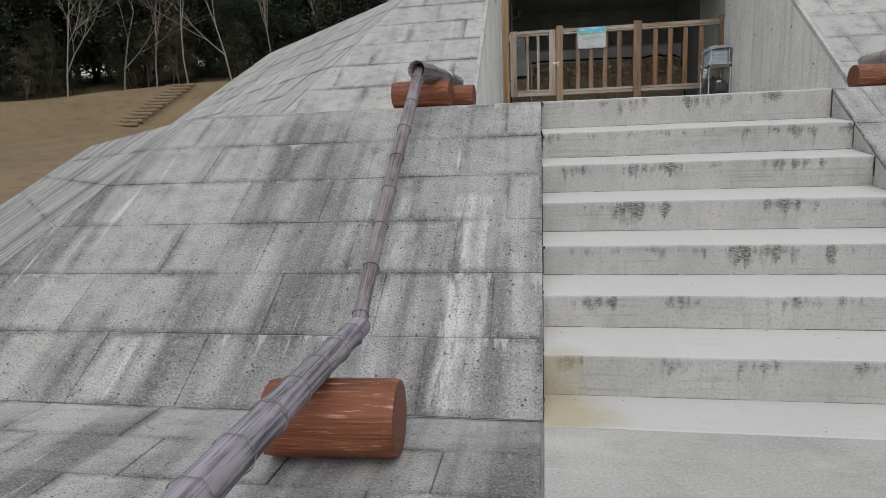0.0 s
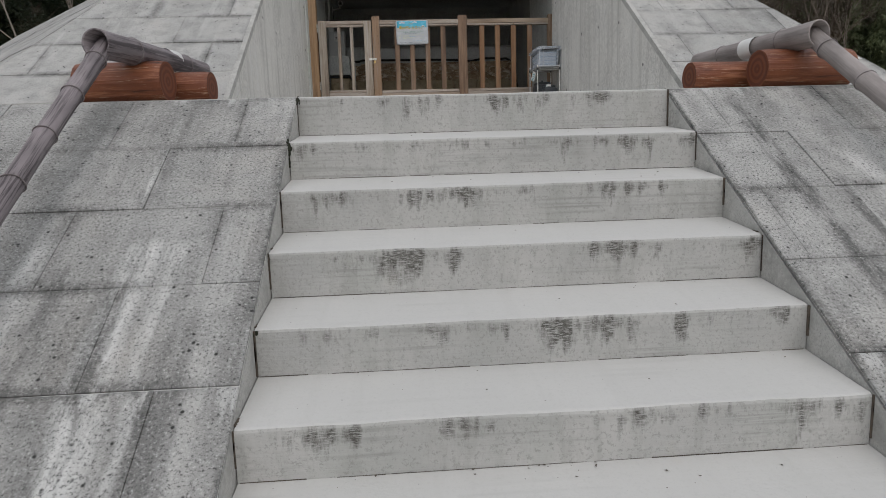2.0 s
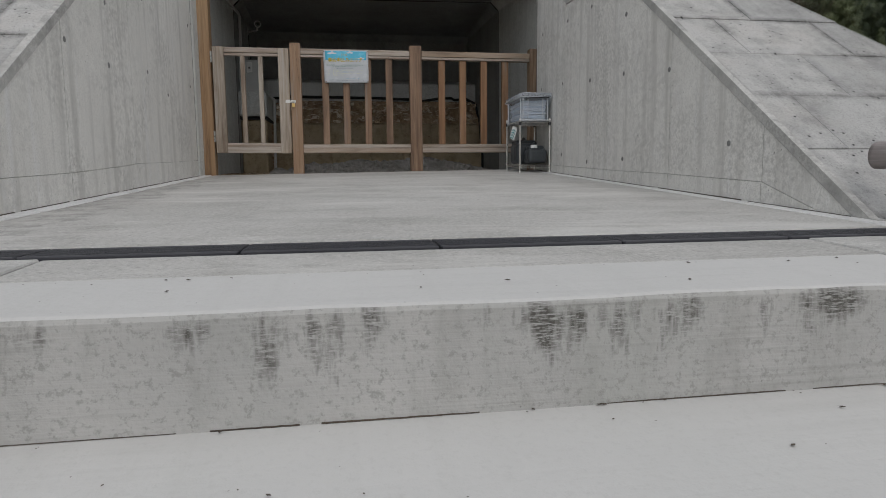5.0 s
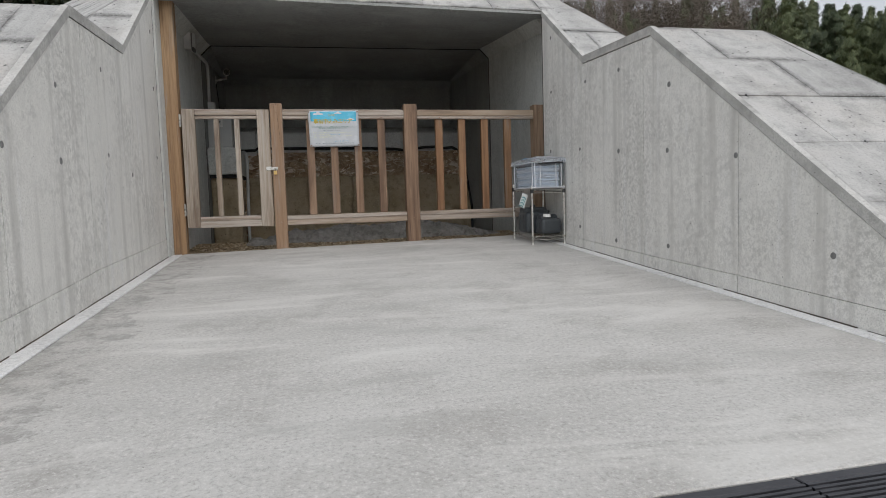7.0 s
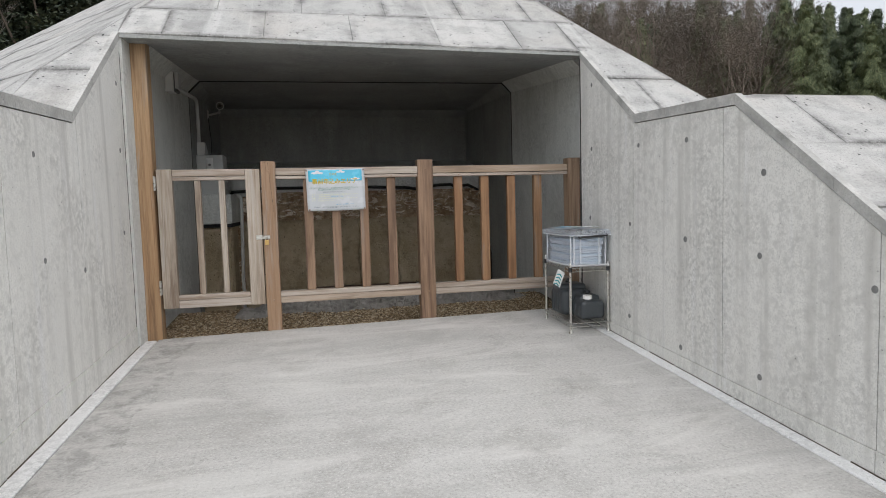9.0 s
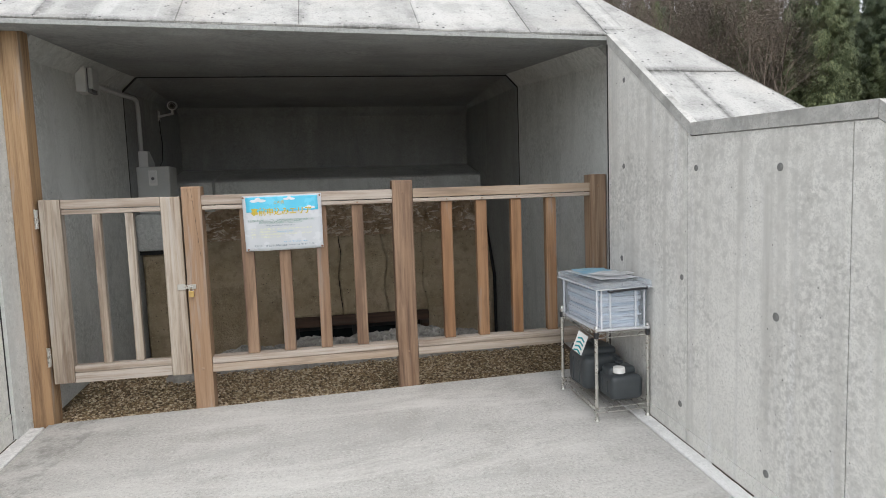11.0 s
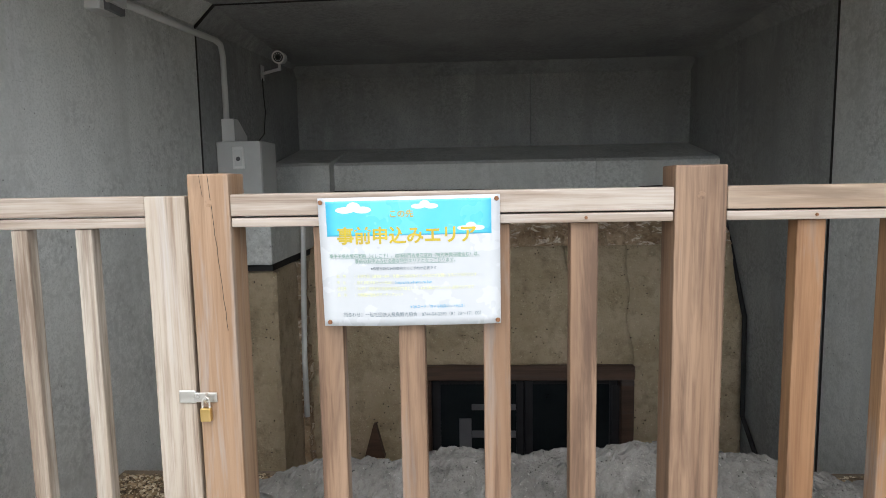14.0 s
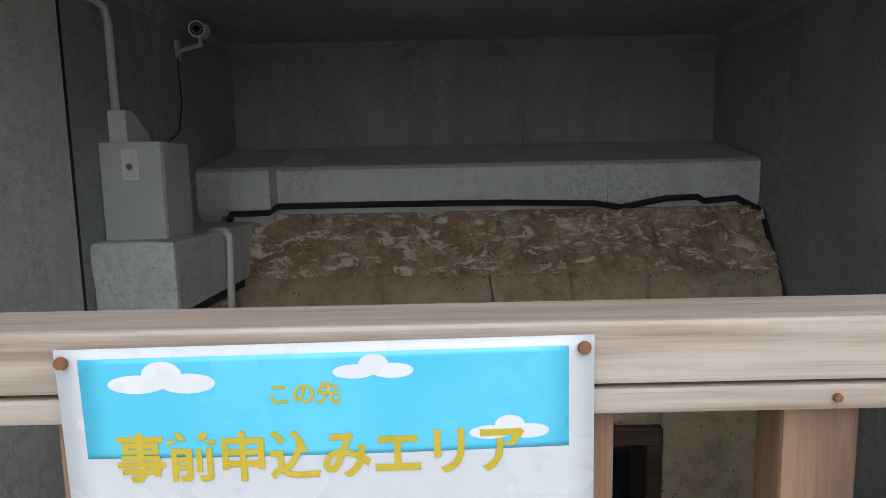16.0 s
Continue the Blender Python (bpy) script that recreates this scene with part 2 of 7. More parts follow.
def riser_material():
    """Step concrete: board lines along the riser, dark mossy smudges hanging from the nosings."""
    n = Nodes("step_concrete")
    p = n.vec("Object")
    col = n.mix((0.40, 0.40, 0.385), (0.49, 0.485, 0.465), n.ramp(n.noise(p, 2.2, 5, 0.6), (0.35, 0.0), (0.65, 1.0)))
    col = n.mix(col, (0.36, 0.375, 0.345), n.ramp(n.noise(n.vec("Object", (2.5, 1, 1.0)), 1.5, 4), (0.5, 0.0), (0.75, 0.6)))
    boards = n.noise(n.vec("Object", (1.2, 30, 75)), 1.0, 3, 0.6)
    col = n.mix(col, (0.28, 0.28, 0.262), n.math("MULTIPLY", n.ramp(boards, (0.50, 0.0), (0.70, 0.75)), n.ramp(n.noise(n.vec("Object", (3.0, 3.0, 5.0)), 1.0, 4, 0.6), (0.46, 0.0), (0.60, 1.0))))
    uv = n.vec("UV")
    down = n.add("ShaderNodeSeparateXYZ")
    n.link(uv, down.inputs[0])
    patch = n.noise(n.vec("UV", (1.7, 0.9, 1)), 1.5, 5, 0.62)
    hang = n.math("ADD", n.math("MULTIPLY", patch, 0.55), n.math("MULTIPLY", n.noise(n.vec("UV", (11, 2.2, 1)), 1.0, 5, 0.7), 0.45))
    level = n.math("SUBTRACT", hang, n.math("MULTIPLY", n.math("ABSOLUTE", n.math("ADD", down.outputs[1], 0.035)), 0.95))
    smudge = n.ramp(level, (0.495, 0.0), (0.55, 1.0))
    break_up = n.ramp(n.noise(n.vec("UV", (30, 210, 1)), 1.0, 4, 0.8), (0.40, 0.0), (0.52, 1.0))
    faint = n.ramp(n.noise(n.vec("UV", (13, 3.0, 1)), 1.0, 5, 0.65), (0.5, 0.0), (0.7, 0.5))
    col = n.mix(col, (0.30, 0.30, 0.275), faint)
    up = n.add("ShaderNodeSeparateXYZ")
    geo = n.tree.nodes.new("ShaderNodeNewGeometry")
    n.link(geo.outputs["Normal"], up.inputs[0])
    steep = n.ramp(n.math("ABSOLUTE", up.outputs[2]), (0.3, 1.0), (0.7, 0.0))
    col = n.mix(col, (0.095, 0.092, 0.08), n.math("MULTIPLY", n.math("MULTIPLY", smudge, break_up), steep))
    # Treads mixed paler: the sky's light on upward faces, put into the colour.
    col = n.mix(col, (0.58, 0.575, 0.555), n.math("MULTIPLY", n.math("SUBTRACT", 1.0, steep), 0.75))
    rust = n.ramp(n.noise(n.vec("Object", (1.6, 0.7, 0.8)), 1.0, 3), (0.62, 0.0), (0.75, 0.5))
    col = n.mix(col, (0.43, 0.38, 0.27), rust)
    corner = n.tree.nodes.new("ShaderNodeVectorMath")
    corner.operation = "DISTANCE"
    n.link(p, corner.inputs[0])
    corner.inputs[1].default_value = (0.02, 1.62, 0.08)
    ochre = n.math("ADD", corner.outputs["Value"], n.math("MULTIPLY", n.noise(p, 3.0, 5, 0.7), 0.5))
    col = n.mix(col, (0.42, 0.36, 0.22), n.ramp(ochre, (0.42, 0.75), (0.62, 0.0)))
    holes = n.ramp(n.cells(p, 24), (0.03, 1.0), (0.06, 0.0))
    holes = n.math("MULTIPLY", holes, n.ramp(n.noise(p, 6, 2), (0.56, 0.0), (0.62, 1.0)))
    col = n.mix(col, (0.08, 0.08, 0.075), holes)
    height = n.math("ADD", n.math("MULTIPLY", boards, 1.0), n.noise(p, 55, 4))
    speck = n.noise(p, 75, 4, 0.75)
    col = n.mix(col, (0.28, 0.28, 0.26), n.math("MULTIPLY", n.ramp(speck, (0.36, 0.75), (0.47, 0.0)), n.math("ADD", n.math("MULTIPLY", steep, 0.8), 0.12)))
    return n.done(col, 0.85, height, 0.35, 0.006)


def aggregate_material():
    """Brushed exposed-aggregate floor concrete."""
    n = Nodes("exposed_aggregate_concrete")
    p = n.vec("Object")
    col = n.mix((0.42, 0.412, 0.388), (0.49, 0.482, 0.458), n.ramp(n.noise(p, 1.2, 5, 0.6), (0.35, 0.0), (0.65, 1.0)))
    col = n.mix(col, (0.31, 0.30, 0.275), n.ramp(n.noise(p, 3.2, 6, 0.65), (0.50, 0.0), (0.72, 0.75)))
    grain = n.noise(p, 80, 4, 0.85)
    col = n.mix(col, (0.25, 0.243, 0.225), n.ramp(grain, (0.37, 0.6), (0.47, 0.0)))
    col = n.mix(col, (0.60, 0.59, 0.56), n.ramp(grain, (0.54, 0.0), (0.64, 0.7)))
    smear = n.noise(n.vec("Object", (0.7, 2.6, 1)), 1.3, 6, 0.65, 0.6)
    col = n.mix(col, (0.60, 0.59, 0.56), n.ramp(smear, (0.52, 0.0), (0.66, 0.65)))
    col = n.mix(col, (0.33, 0.325, 0.305), n.ramp(smear, (0.32, 0.5), (0.44, 0.0)))
    side = n.add("ShaderNodeSeparateXYZ")
    n.link(p, side.inputs[0])
    edge = n.math("ADD", side.outputs[0], n.math("MULTIPLY", n.noise(p, 2.2, 5, 0.7), 0.5))
    dirt_ = n.math("MULTIPLY", n.ramp(edge, (-0.30, 1.0), (0.0, 0.0)), n.ramp(n.noise(p, 9, 5, 0.75), (0.46, 0.0), (0.60, 0.5)))
    col = n.mix(col, (0.19, 0.185, 0.17), dirt_)
    crumbs = n.math("MULTIPLY", n.ramp(n.cells(p, 17), (0.02, 1.0), (0.045, 0.0)), n.ramp(n.noise(p, 3.3, 2), (0.52, 0.0), (0.58, 1.0)))
    col = n.mix(col, (0.08, 0.075, 0.065), crumbs)
    return n.done(col, 0.9, n.math("ADD", grain, n.noise(p, 30, 3)), 0.6, 0.006)


def wood_material(name, pale, mid, dark, grain_axis, gloss=0.62):
    """Sawn cypress, weathered: long grain along one axis, knots and grey patches."""
    n = Nodes(name)
    s = [42.0, 42.0, 42.0]
    s[grain_axis] = 1.3
    g = n.noise(n.vec("Object", tuple(s)), 1.0, 6, 0.7, 0.25)
    s2 = [7.0, 7.0, 7.0]
    s2[grain_axis] = 0.7
    tone = n.noise(n.vec("Object", tuple(s2)), 1.0, 4, 0.6, 0.8)
    s3 = [120.0, 120.0, 120.0]
    s3[grain_axis] = 2.5
    fibre = n.noise(n.vec("Object", tuple(s3)), 1.0, 3, 0.7)
    col = n.mix(mid, pale, n.ramp(tone, (0.38, 0.0), (0.62, 1.0)))
    col = n.mix(col, dark, n.ramp(g, (0.46, 0.0), (0.66, 0.8)))
    col = n.mix(col, tuple(c * 0.65 for c in dark), n.ramp(fibre, (0.54, 0.0), (0.72, 0.4)))
    col = n.mix(col, (mid[0] * 1.05, mid[1] * 0.86, mid[2] * 0.62), n.ramp(n.random(), (0.35, 0.0), (1.0, 0.45)))
    s4 = [14.0, 14.0, 14.0]
    s4[grain_axis] = 1.1
    stain = n.noise(n.vec("Object", tuple(s4)), 1.0, 5, 0.65, 0.5)
    col = n.mix(col, tuple(c * 0.8 for c in dark), n.ramp(stain, (0.53, 0.0), (0.68, 0.75)))
    silver = sum(pale) / 3
    col = n.mix(col, (silver * 1.12, silver * 1.06, silver), n.ramp(stain, (0.30, 0.7), (0.45, 0.0)))
    knots = n.ramp(n.cells(n.vec("Object", tuple(3.2 if k != grain_axis else 1.6 for k in range(3))), 1.0), (0.03, 0.9), (0.08, 0.0))
    col = n.mix(col, tuple(c * 0.55 for c in dark), knots)
    return n.done(col, gloss, g, 0.25, 0.004)


def simple_material(name, a, b, scale=8.0, rough=0.5, metal=0.0, bump=0.1, fine=60.0):
    n = Nodes(name)
    p = n.vec("Object")
    col = n.mix(a, b, n.ramp(n.noise(p, scale, 4, 0.6), (0.3, 0.0), (0.7, 1.0)))
    r = n.ramp(n.noise(p, scale * 2, 3), (0.3, max(0.0, rough - 0.1)), (0.7, min(1.0, rough + 0.1)))
    return n.done(col, r, n.noise(p, fine, 3), bump, 0.004, metal)


def bark_log_material(name, end=False):
    """Stained log: red-brown with split fibres along the log (local z), rings on its ends."""
    n = Nodes(name)
    if end:
        rings = n.add("ShaderNodeTexWave", Scale=9.0, Distortion=2.0, Detail=2.0)
        rings.wave_type, rings.rings_direction = "RINGS", "Z"
        n.link(n.vec("Object"), rings.inputs["Vector"])
        col = n.mix((0.17, 0.052, 0.022), (0.11, 0.032, 0.014), n.ramp(rings.outputs["Fac"], (0.3, 0.0), (0.7, 1.0)))
        return n.done(col, 0.55, rings.outputs["Fac"], 0.2, 0.004)
    g = n.noise(n.vec("Object", (34, 34, 2.2)), 1.0, 6, 0.65, 1.2)
    col = n.mix((0.215, 0.068, 0.026), (0.13, 0.036, 0.015), n.ramp(n.noise(n.vec("Object", (7, 7, 2)), 1.0, 4), (0.35, 0.0), (0.65, 1.0)))
    col = n.mix(col, (0.37, 0.16, 0.078), n.ramp(g, (0.55, 0.0), (0.66, 0.8)))
    col = n.mix(col, (0.05, 0.017, 0.009), n.ramp(g, (0.28, 0.9), (0.42, 0.0)))
    col = n.mix(col, (0.5, 0.33, 0.22), n.ramp(n.noise(n.vec("Object", (55, 55, 5)), 1.0, 5, 0.7), (0.60, 0.0), (0.68, 0.85)))
    return n.done(col, 0.5, g, 0.7, 0.012)


def bamboo_material(name, pale, dark, amount):
    n = Nodes(name)
    g = n.noise(n.vec("Object", (50, 50, 1.4)), 1.0, 6, 0.75, 0.2)
    blot = n.noise(n.vec("Object", (9, 9, 2.5)), 1.0, 4, 0.6)
    col = n.mix(pale, tuple(c * 0.55 for c in pale), n.ramp(blot, (0.35, 0.0), (0.65, 1.0)))
    col = n.mix(col, dark, n.math("MULTIPLY", n.ramp(g, (0.48, 0.0), (0.55, 1.0)), n.ramp(blot, (0.35, amount * 0.4), (0.6, amount))))
    return n.done(col, 0.6, g, 0.3, 0.004)


def leaf_material(name, a, b, c):
    n = Nodes(name)
    isle = n.tree.nodes.new("ShaderNodeNewGeometry").outputs["Random Per Island"]
    col = n.ramp(isle, (0.0, a), (0.55, b), (1.0, c))
    col = n.mix(col, tuple(v * 0.6 for v in a), n.ramp(n.random(), (0.0, 0.0), (1.0, 0.5)))
    n.done(col, 0.75)
    return n.mat


def ground_material():
    n = Nodes("dry_winter_turf")
    p = n.vec("Object")
    col = n.mix((0.180, 0.130, 0.068), (0.238, 0.176, 0.097), n.ramp(n.noise(p, 0.35, 5, 0.6), (0.35, 0.0), (0.65, 1.0)))
    col = n.mix(col, (0.122, 0.094, 0.045), n.ramp(n.noise(p, 1.8, 6, 0.7), (0.48, 0.0), (0.7, 0.8)))
    col = n.mix(col, (0.259, 0.216, 0.144), n.ramp(n.noise(p, 14, 4, 0.7), (0.55, 0.0), (0.75, 0.6)))
    col = n.mix(col, (0.094, 0.101, 0.043), n.ramp(n.noise(p, 0.12, 3), (0.55, 0.0), (0.7, 0.6)))
    return n.done(col, 0.95, n.noise(p, 10, 5, 0.7), 0.8, 0.05)


def tuff_material(name, a, b, pit, scale=1.0, crust=0.0):
    """Cut volcanic tuff: brown, pitted, with pale and dark blotches."""
    n = Nodes(name)
    p = n.vec("Object")
    col = n.mix(a, b, n.ramp(n.noise(p, 3.0 * scale, 5, 0.65), (0.35, 0.0), (0.65, 1.0)))
    col = n.mix(col, tuple(c * 0.6 for c in a), n.ramp(n.noise(p, 9 * scale, 5, 0.7), (0.5, 0.0), (0.72, 0.8)))
    if crust:
        col = n.mix(col, (0.78, 0.70, 0.58), n.ramp(n.noise(n.vec("Object", (7, 7, 15)), 1.0, 6, 0.7, 1.2), (0.53, 0.0), (0.59, crust)))
    holes = n.ramp(n.cells(p, 30 * scale), (0.09, 1.0), (0.17, 0.0))
    holes = n.math("MULTIPLY", holes, n.ramp(n.noise(p, 11, 2), (0.5, 0.0), (0.56, 1.0)))
    col = n.mix(col, pit, holes)
    col = n.mix(col, tuple(min(0.7, c * 1.6) for c in b), n.ramp(n.noise(p, 70, 3), (0.62, 0.0), (0.75, 0.6)))
    h = n.math("SUBTRACT", n.math("ADD", n.noise(p, 40, 4, 0.7), n.math("MULTIPLY", n.noise(p, 6, 4), 2.0)), n.math("MULTIPLY", holes, 2.0))
    return n.done(col, 0.93, h, 0.9, 0.016)


def plastic_material(name, colour, clear):
    """Translucent moulded polypropylene."""
    n = Nodes(name)
    n.done(colour, 0.28)
    t = n.tree.nodes.new("ShaderNodeBsdfTransparent")
    t.inputs[0].default_value = (0.93, 0.95, 0.97, 1)
    m = n.tree.nodes.new("ShaderNodeMixShader")
    m.inputs[0].default_value = 1 - clear
    n.link(t.outputs[0], m.inputs[1])
    n.link(n.bsdf.outputs[0], m.inputs[2])
    n.link(m.outputs[0], n.tree.nodes["Material Output"].inputs[0])
    return n.mat


def paper_material(name, pale, dark):
    """Edges of many stacked sheets."""
    n = Nodes(name)
    lines = n.noise(n.vec("Object", (5, 5, 420)), 1.0, 4, 0.7)
    wide = n.noise(n.vec("Object", (3, 3, 60)), 1.0, 3, 0.6)
    col = n.mix(pale, dark, n.ramp(lines, (0.50, 0.0), (0.68, 0.7)))
    col = n.mix(col, dark, n.ramp(wide, (0.55, 0.0), (0.65, 0.5)))
    return n.done(col, 0.85, lines, 0.3, 0.003)


SLAB = slab_material()
WALL = cast_material("cast_concrete_wall", (0.685, 0.675, 0.635), (0.765, 0.755, 0.715), (0.43, 0.42, 0.39), 0.8, (7, 7, 0.35))
# Daylight falloff put into the greys: paler side walls, darker back and ceiling.
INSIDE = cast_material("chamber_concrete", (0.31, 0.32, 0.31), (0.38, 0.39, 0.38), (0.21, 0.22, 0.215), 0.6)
INSIDE_LIT = cast_material("chamber_lit_concrete", (0.64, 0.655, 0.63), (0.72, 0.73, 0.705), (0.46, 0.47, 0.455), 0.7)
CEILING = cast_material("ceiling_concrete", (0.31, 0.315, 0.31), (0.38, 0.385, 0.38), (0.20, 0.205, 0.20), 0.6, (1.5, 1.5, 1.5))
JOINT = joint_material()
PLUG = simple_material("tie_hole_mortar", (0.13, 0.13, 0.125), (0.24, 0.24, 0.23), 40.0, 0.95, 0, 0.4)
MORTAR = simple_material("joint_mortar", (0.22, 0.22, 0.21), (0.36, 0.36, 0.345), 5.0, 0.95, 0, 0.4)
STEP = riser_material()
FLOOR = aggregate_material()
GUTTER = cast_material("lime_gutter_concrete", (0.70, 0.70, 0.685), (0.77, 0.77, 0.755), (0.55, 0.545, 0.52), 0.4, (2, 2, 2))
COPING = cast_material("coping_concrete", (0.45, 0.445, 0.42), (0.54, 0.535, 0.51), (0.20, 0.20, 0.187), 0.85, (3, 3, 3))
GRATE = simple_material("dark_grating", (0.035, 0.036, 0.042), (0.06, 0.061, 0.068), 9, 0.55, 0.3, 0.2)
# Shade of hollows put into a near-black colour: drain, cavity, cracks.
VOID = simple_material("hollow_shade", (0.012, 0.012, 0.012), (0.02, 0.02, 0.02), 6, 0.9)
FOAM = simple_material("black_joint_foam", (0.012, 0.012, 0.013), (0.022, 0.022, 0.022), 20, 0.8, 0, 0.3)
WOOD_V = wood_material("cypress_upright", (0.28, 0.185, 0.118), (0.195, 0.118, 0.068), (0.085, 0.046, 0.027), 2)
WOOD_WARM = wood_material("orange_cypress_upright", (0.31, 0.192, 0.104), (0.222, 0.124, 0.062), (0.105, 0.054, 0.026), 2)
WOOD_H = wood_material("cypress_rail", (0.43, 0.382, 0.332), (0.33, 0.274, 0.220), (0.20, 0.142, 0.098), 0)
WOOD_GREY = wood_material("silvered_cypress", (0.45, 0.408, 0.35), (0.345, 0.288, 0.226), (0.15, 0.098, 0.064), 2)
WOOD_TAN = wood_material("tan_cypress_post", (0.37, 0.275, 0.195), (0.285, 0.198, 0.132), (0.14, 0.086, 0.052), 2)
WOOD_POST = wood_material("oiled_cypress_post", (0.46, 0.32, 0.185), (0.34, 0.215, 0.115), (0.14, 0.078, 0.04), 2)
WOOD_FRAME = wood_material("dark_door_wood", (0.10, 0.06, 0.04), (0.075, 0.043, 0.028), (0.045, 0.026, 0.018), 0)
LOG = bark_log_material("stained_log_bark")
LOG_END = bark_log_material("stained_log_end", True)
BAMBOO_DARK = bamboo_material("weathered_bamboo", (0.29, 0.255, 0.265), (0.055, 0.044, 0.048), 0.95)
BAMBOO_MID = bamboo_material("grey_bamboo", (0.36, 0.335, 0.37), (0.045, 0.04, 0.052), 0.95)
BAMBOO_RING = simple_material("bamboo_node", (0.12, 0.10, 0.10), (0.30, 0.27, 0.27), 30, 0.7, 0, 0.2)
BAMBOO_PALE = bamboo_material("pale_bamboo", (0.36, 0.325, 0.31), (0.17, 0.145, 0.14), 0.5)
WIRE = simple_material("tie_wire", (0.2, 0.19, 0.19), (0.3, 0.29, 0.29), 10, 0.45, 0.8)
STEEL = simple_material("chromed_steel", (0.55, 0.54, 0.5), (0.66, 0.65, 0.62), 14, 0.3, 1.0, 0.05)
BRASS = simple_material("brass", (0.55, 0.38, 0.13), (0.65, 0.47, 0.2), 20, 0.35, 1.0)
RUST = simple_material("rusty_nail", (0.16, 0.07, 0.035), (0.3, 0.15, 0.07), 160, 0.7, 0.5, 0.3, 300)
PAINT_GREY = simple_material("grey_cabinet_paint", (0.46, 0.47, 0.46), (0.52, 0.53, 0.52), 5, 0.45, 0.0, 0.04)
PAINT_DARK = simple_material("dark_grey_plastic", (0.10, 0.10, 0.105), (0.14, 0.14, 0.145), 8, 0.5)
CONDUIT = simple_material("grey_conduit_plastic", (0.60, 0.605, 0.59), (0.68, 0.685, 0.67), 7, 0.5, 0, 0.05)
WHITE_PLASTIC = simple_material("white_plastic", (0.68, 0.68, 0.66), (0.75, 0.75, 0.73), 9, 0.4, 0, 0.03)
BLACK_PLASTIC = simple_material("black_plastic", (0.018, 0.018, 0.02), (0.03, 0.03, 0.032), 15, 0.4, 0, 0.05)
TANK = simple_material("charcoal_tank_plastic", (0.035, 0.042, 0.047), (0.06, 0.067, 0.072), 6, 0.38, 0, 0.15, 40)
CLEAR = plastic_material("clear_box_plastic", (0.80, 0.83, 0.86), 0.90)
LID = plastic_material("clear_lid_plastic", (0.86, 0.88, 0.90), 0.82)
RIB = plastic_material("milky_rib_plastic", (0.88, 0.89, 0.91), 0.5)
PAPER = paper_material("paper_stack", (0.72, 0.74, 0.78), (0.34, 0.36, 0.40))
PAPER_BLUE = paper_material("paper_stack_bluish", (0.60, 0.66, 0.74), (0.28, 0.33, 0.40))
LEAFLET = simple_material("white_leaflet", (0.72, 0.73, 0.75), (0.80, 0.80, 0.81), 10, 0.6, 0, 0.05)
PRINT_PALE = simple_material("printed_pale_blue", (0.16, 0.52, 0.74), (0.66, 0.76, 0.82), 14, 0.4, 0, 0.02)
SHEET = simple_material("laminated_white", (0.45, 0.475, 0.50), (0.50, 0.52, 0.54), 6, 0.25, 0, 0.02)
SKY_PRINT = simple_material("printed_sky_blue", (0.07, 0.42, 0.62), (0.12, 0.49, 0.67), 5, 0.25, 0, 0.02)
CLOUD_PRINT = simple_material("printed_cloud_white", (0.56, 0.58, 0.61), (0.60, 0.62, 0.64), 8, 0.25, 0, 0.02)
TITLE_PRINT = simple_material("printed_ochre", (0.40, 0.31, 0.012), (0.46, 0.36, 0.025), 20, 0.3, 0, 0.02)
INK = simple_material("printed_dark_ink", (0.09, 0.13, 0.15), (0.13, 0.17, 0.19), 30, 0.35, 0, 0.02)
INK_GREEN = simple_material("printed_green_ink", (0.10, 0.22, 0.16), (0.14, 0.27, 0.2), 30, 0.35, 0, 0.02)
INK_BLUE = simple_material("printed_blue_ink", (0.04, 0.28, 0.5), (0.06, 0.34, 0.56), 30, 0.35, 0, 0.02)
INK_PALE = simple_material("printed_pale_yellow", (0.58, 0.60, 0.30), (0.64, 0.66, 0.36), 30, 0.35, 0, 0.02)
TEAL = simple_material("printed_teal", (0.02, 0.24, 0.27), (0.03, 0.28, 0.31), 30, 0.35, 0, 0.02)
TUFF = tuff_material("brown_tuff", (0.38, 0.305, 0.19), (0.50, 0.41, 0.28), (0.06, 0.045, 0.035))
RUBBLE = tuff_material("crumbled_tuff", (0.29, 0.195, 0.112), (0.54, 0.415, 0.28), (0.08, 0.045, 0.028), 1.8, 0.95)
ROCK = tuff_material("grey_rough_rock", (0.19, 0.185, 0.172), (0.33, 0.322, 0.305), (0.05, 0.048, 0.044), 1.6)
GRAVEL = leaf_material("brown_pea_gravel", (0.08, 0.056, 0.032), (0.31, 0.222, 0.122), (0.70, 0.61, 0.45))
MOSS = simple_material("black_moss", (0.012, 0.014, 0.010), (0.04, 0.045, 0.028), 60, 0.95, 0, 0.8, 300)
SOIL = tuff_material("earth_bed", (0.16, 0.12, 0.085), (0.22, 0.17, 0.12), (0.06, 0.05, 0.04))
GLASS = simple_material("dark_pane", (0.01, 0.014, 0.016), (0.018, 0.022, 0.024), 5, 0.08, 0, 0.0)
TURF = ground_material()
STEP_LOG = simple_material("weathered_step_log", (0.16, 0.115, 0.07), (0.24, 0.18, 0.115), 3, 0.9, 0, 0.5, 20)
TRUNK_PALE = simple_material("pale_bark", (0.20, 0.18, 0.155), (0.30, 0.27, 0.235), 3, 0.9, 0, 0.5, 20)
TRUNK_DARK = simple_material("dark_bark", (0.06, 0.048, 0.038), (0.11, 0.09, 0.07), 3, 0.9, 0, 0.5, 20)
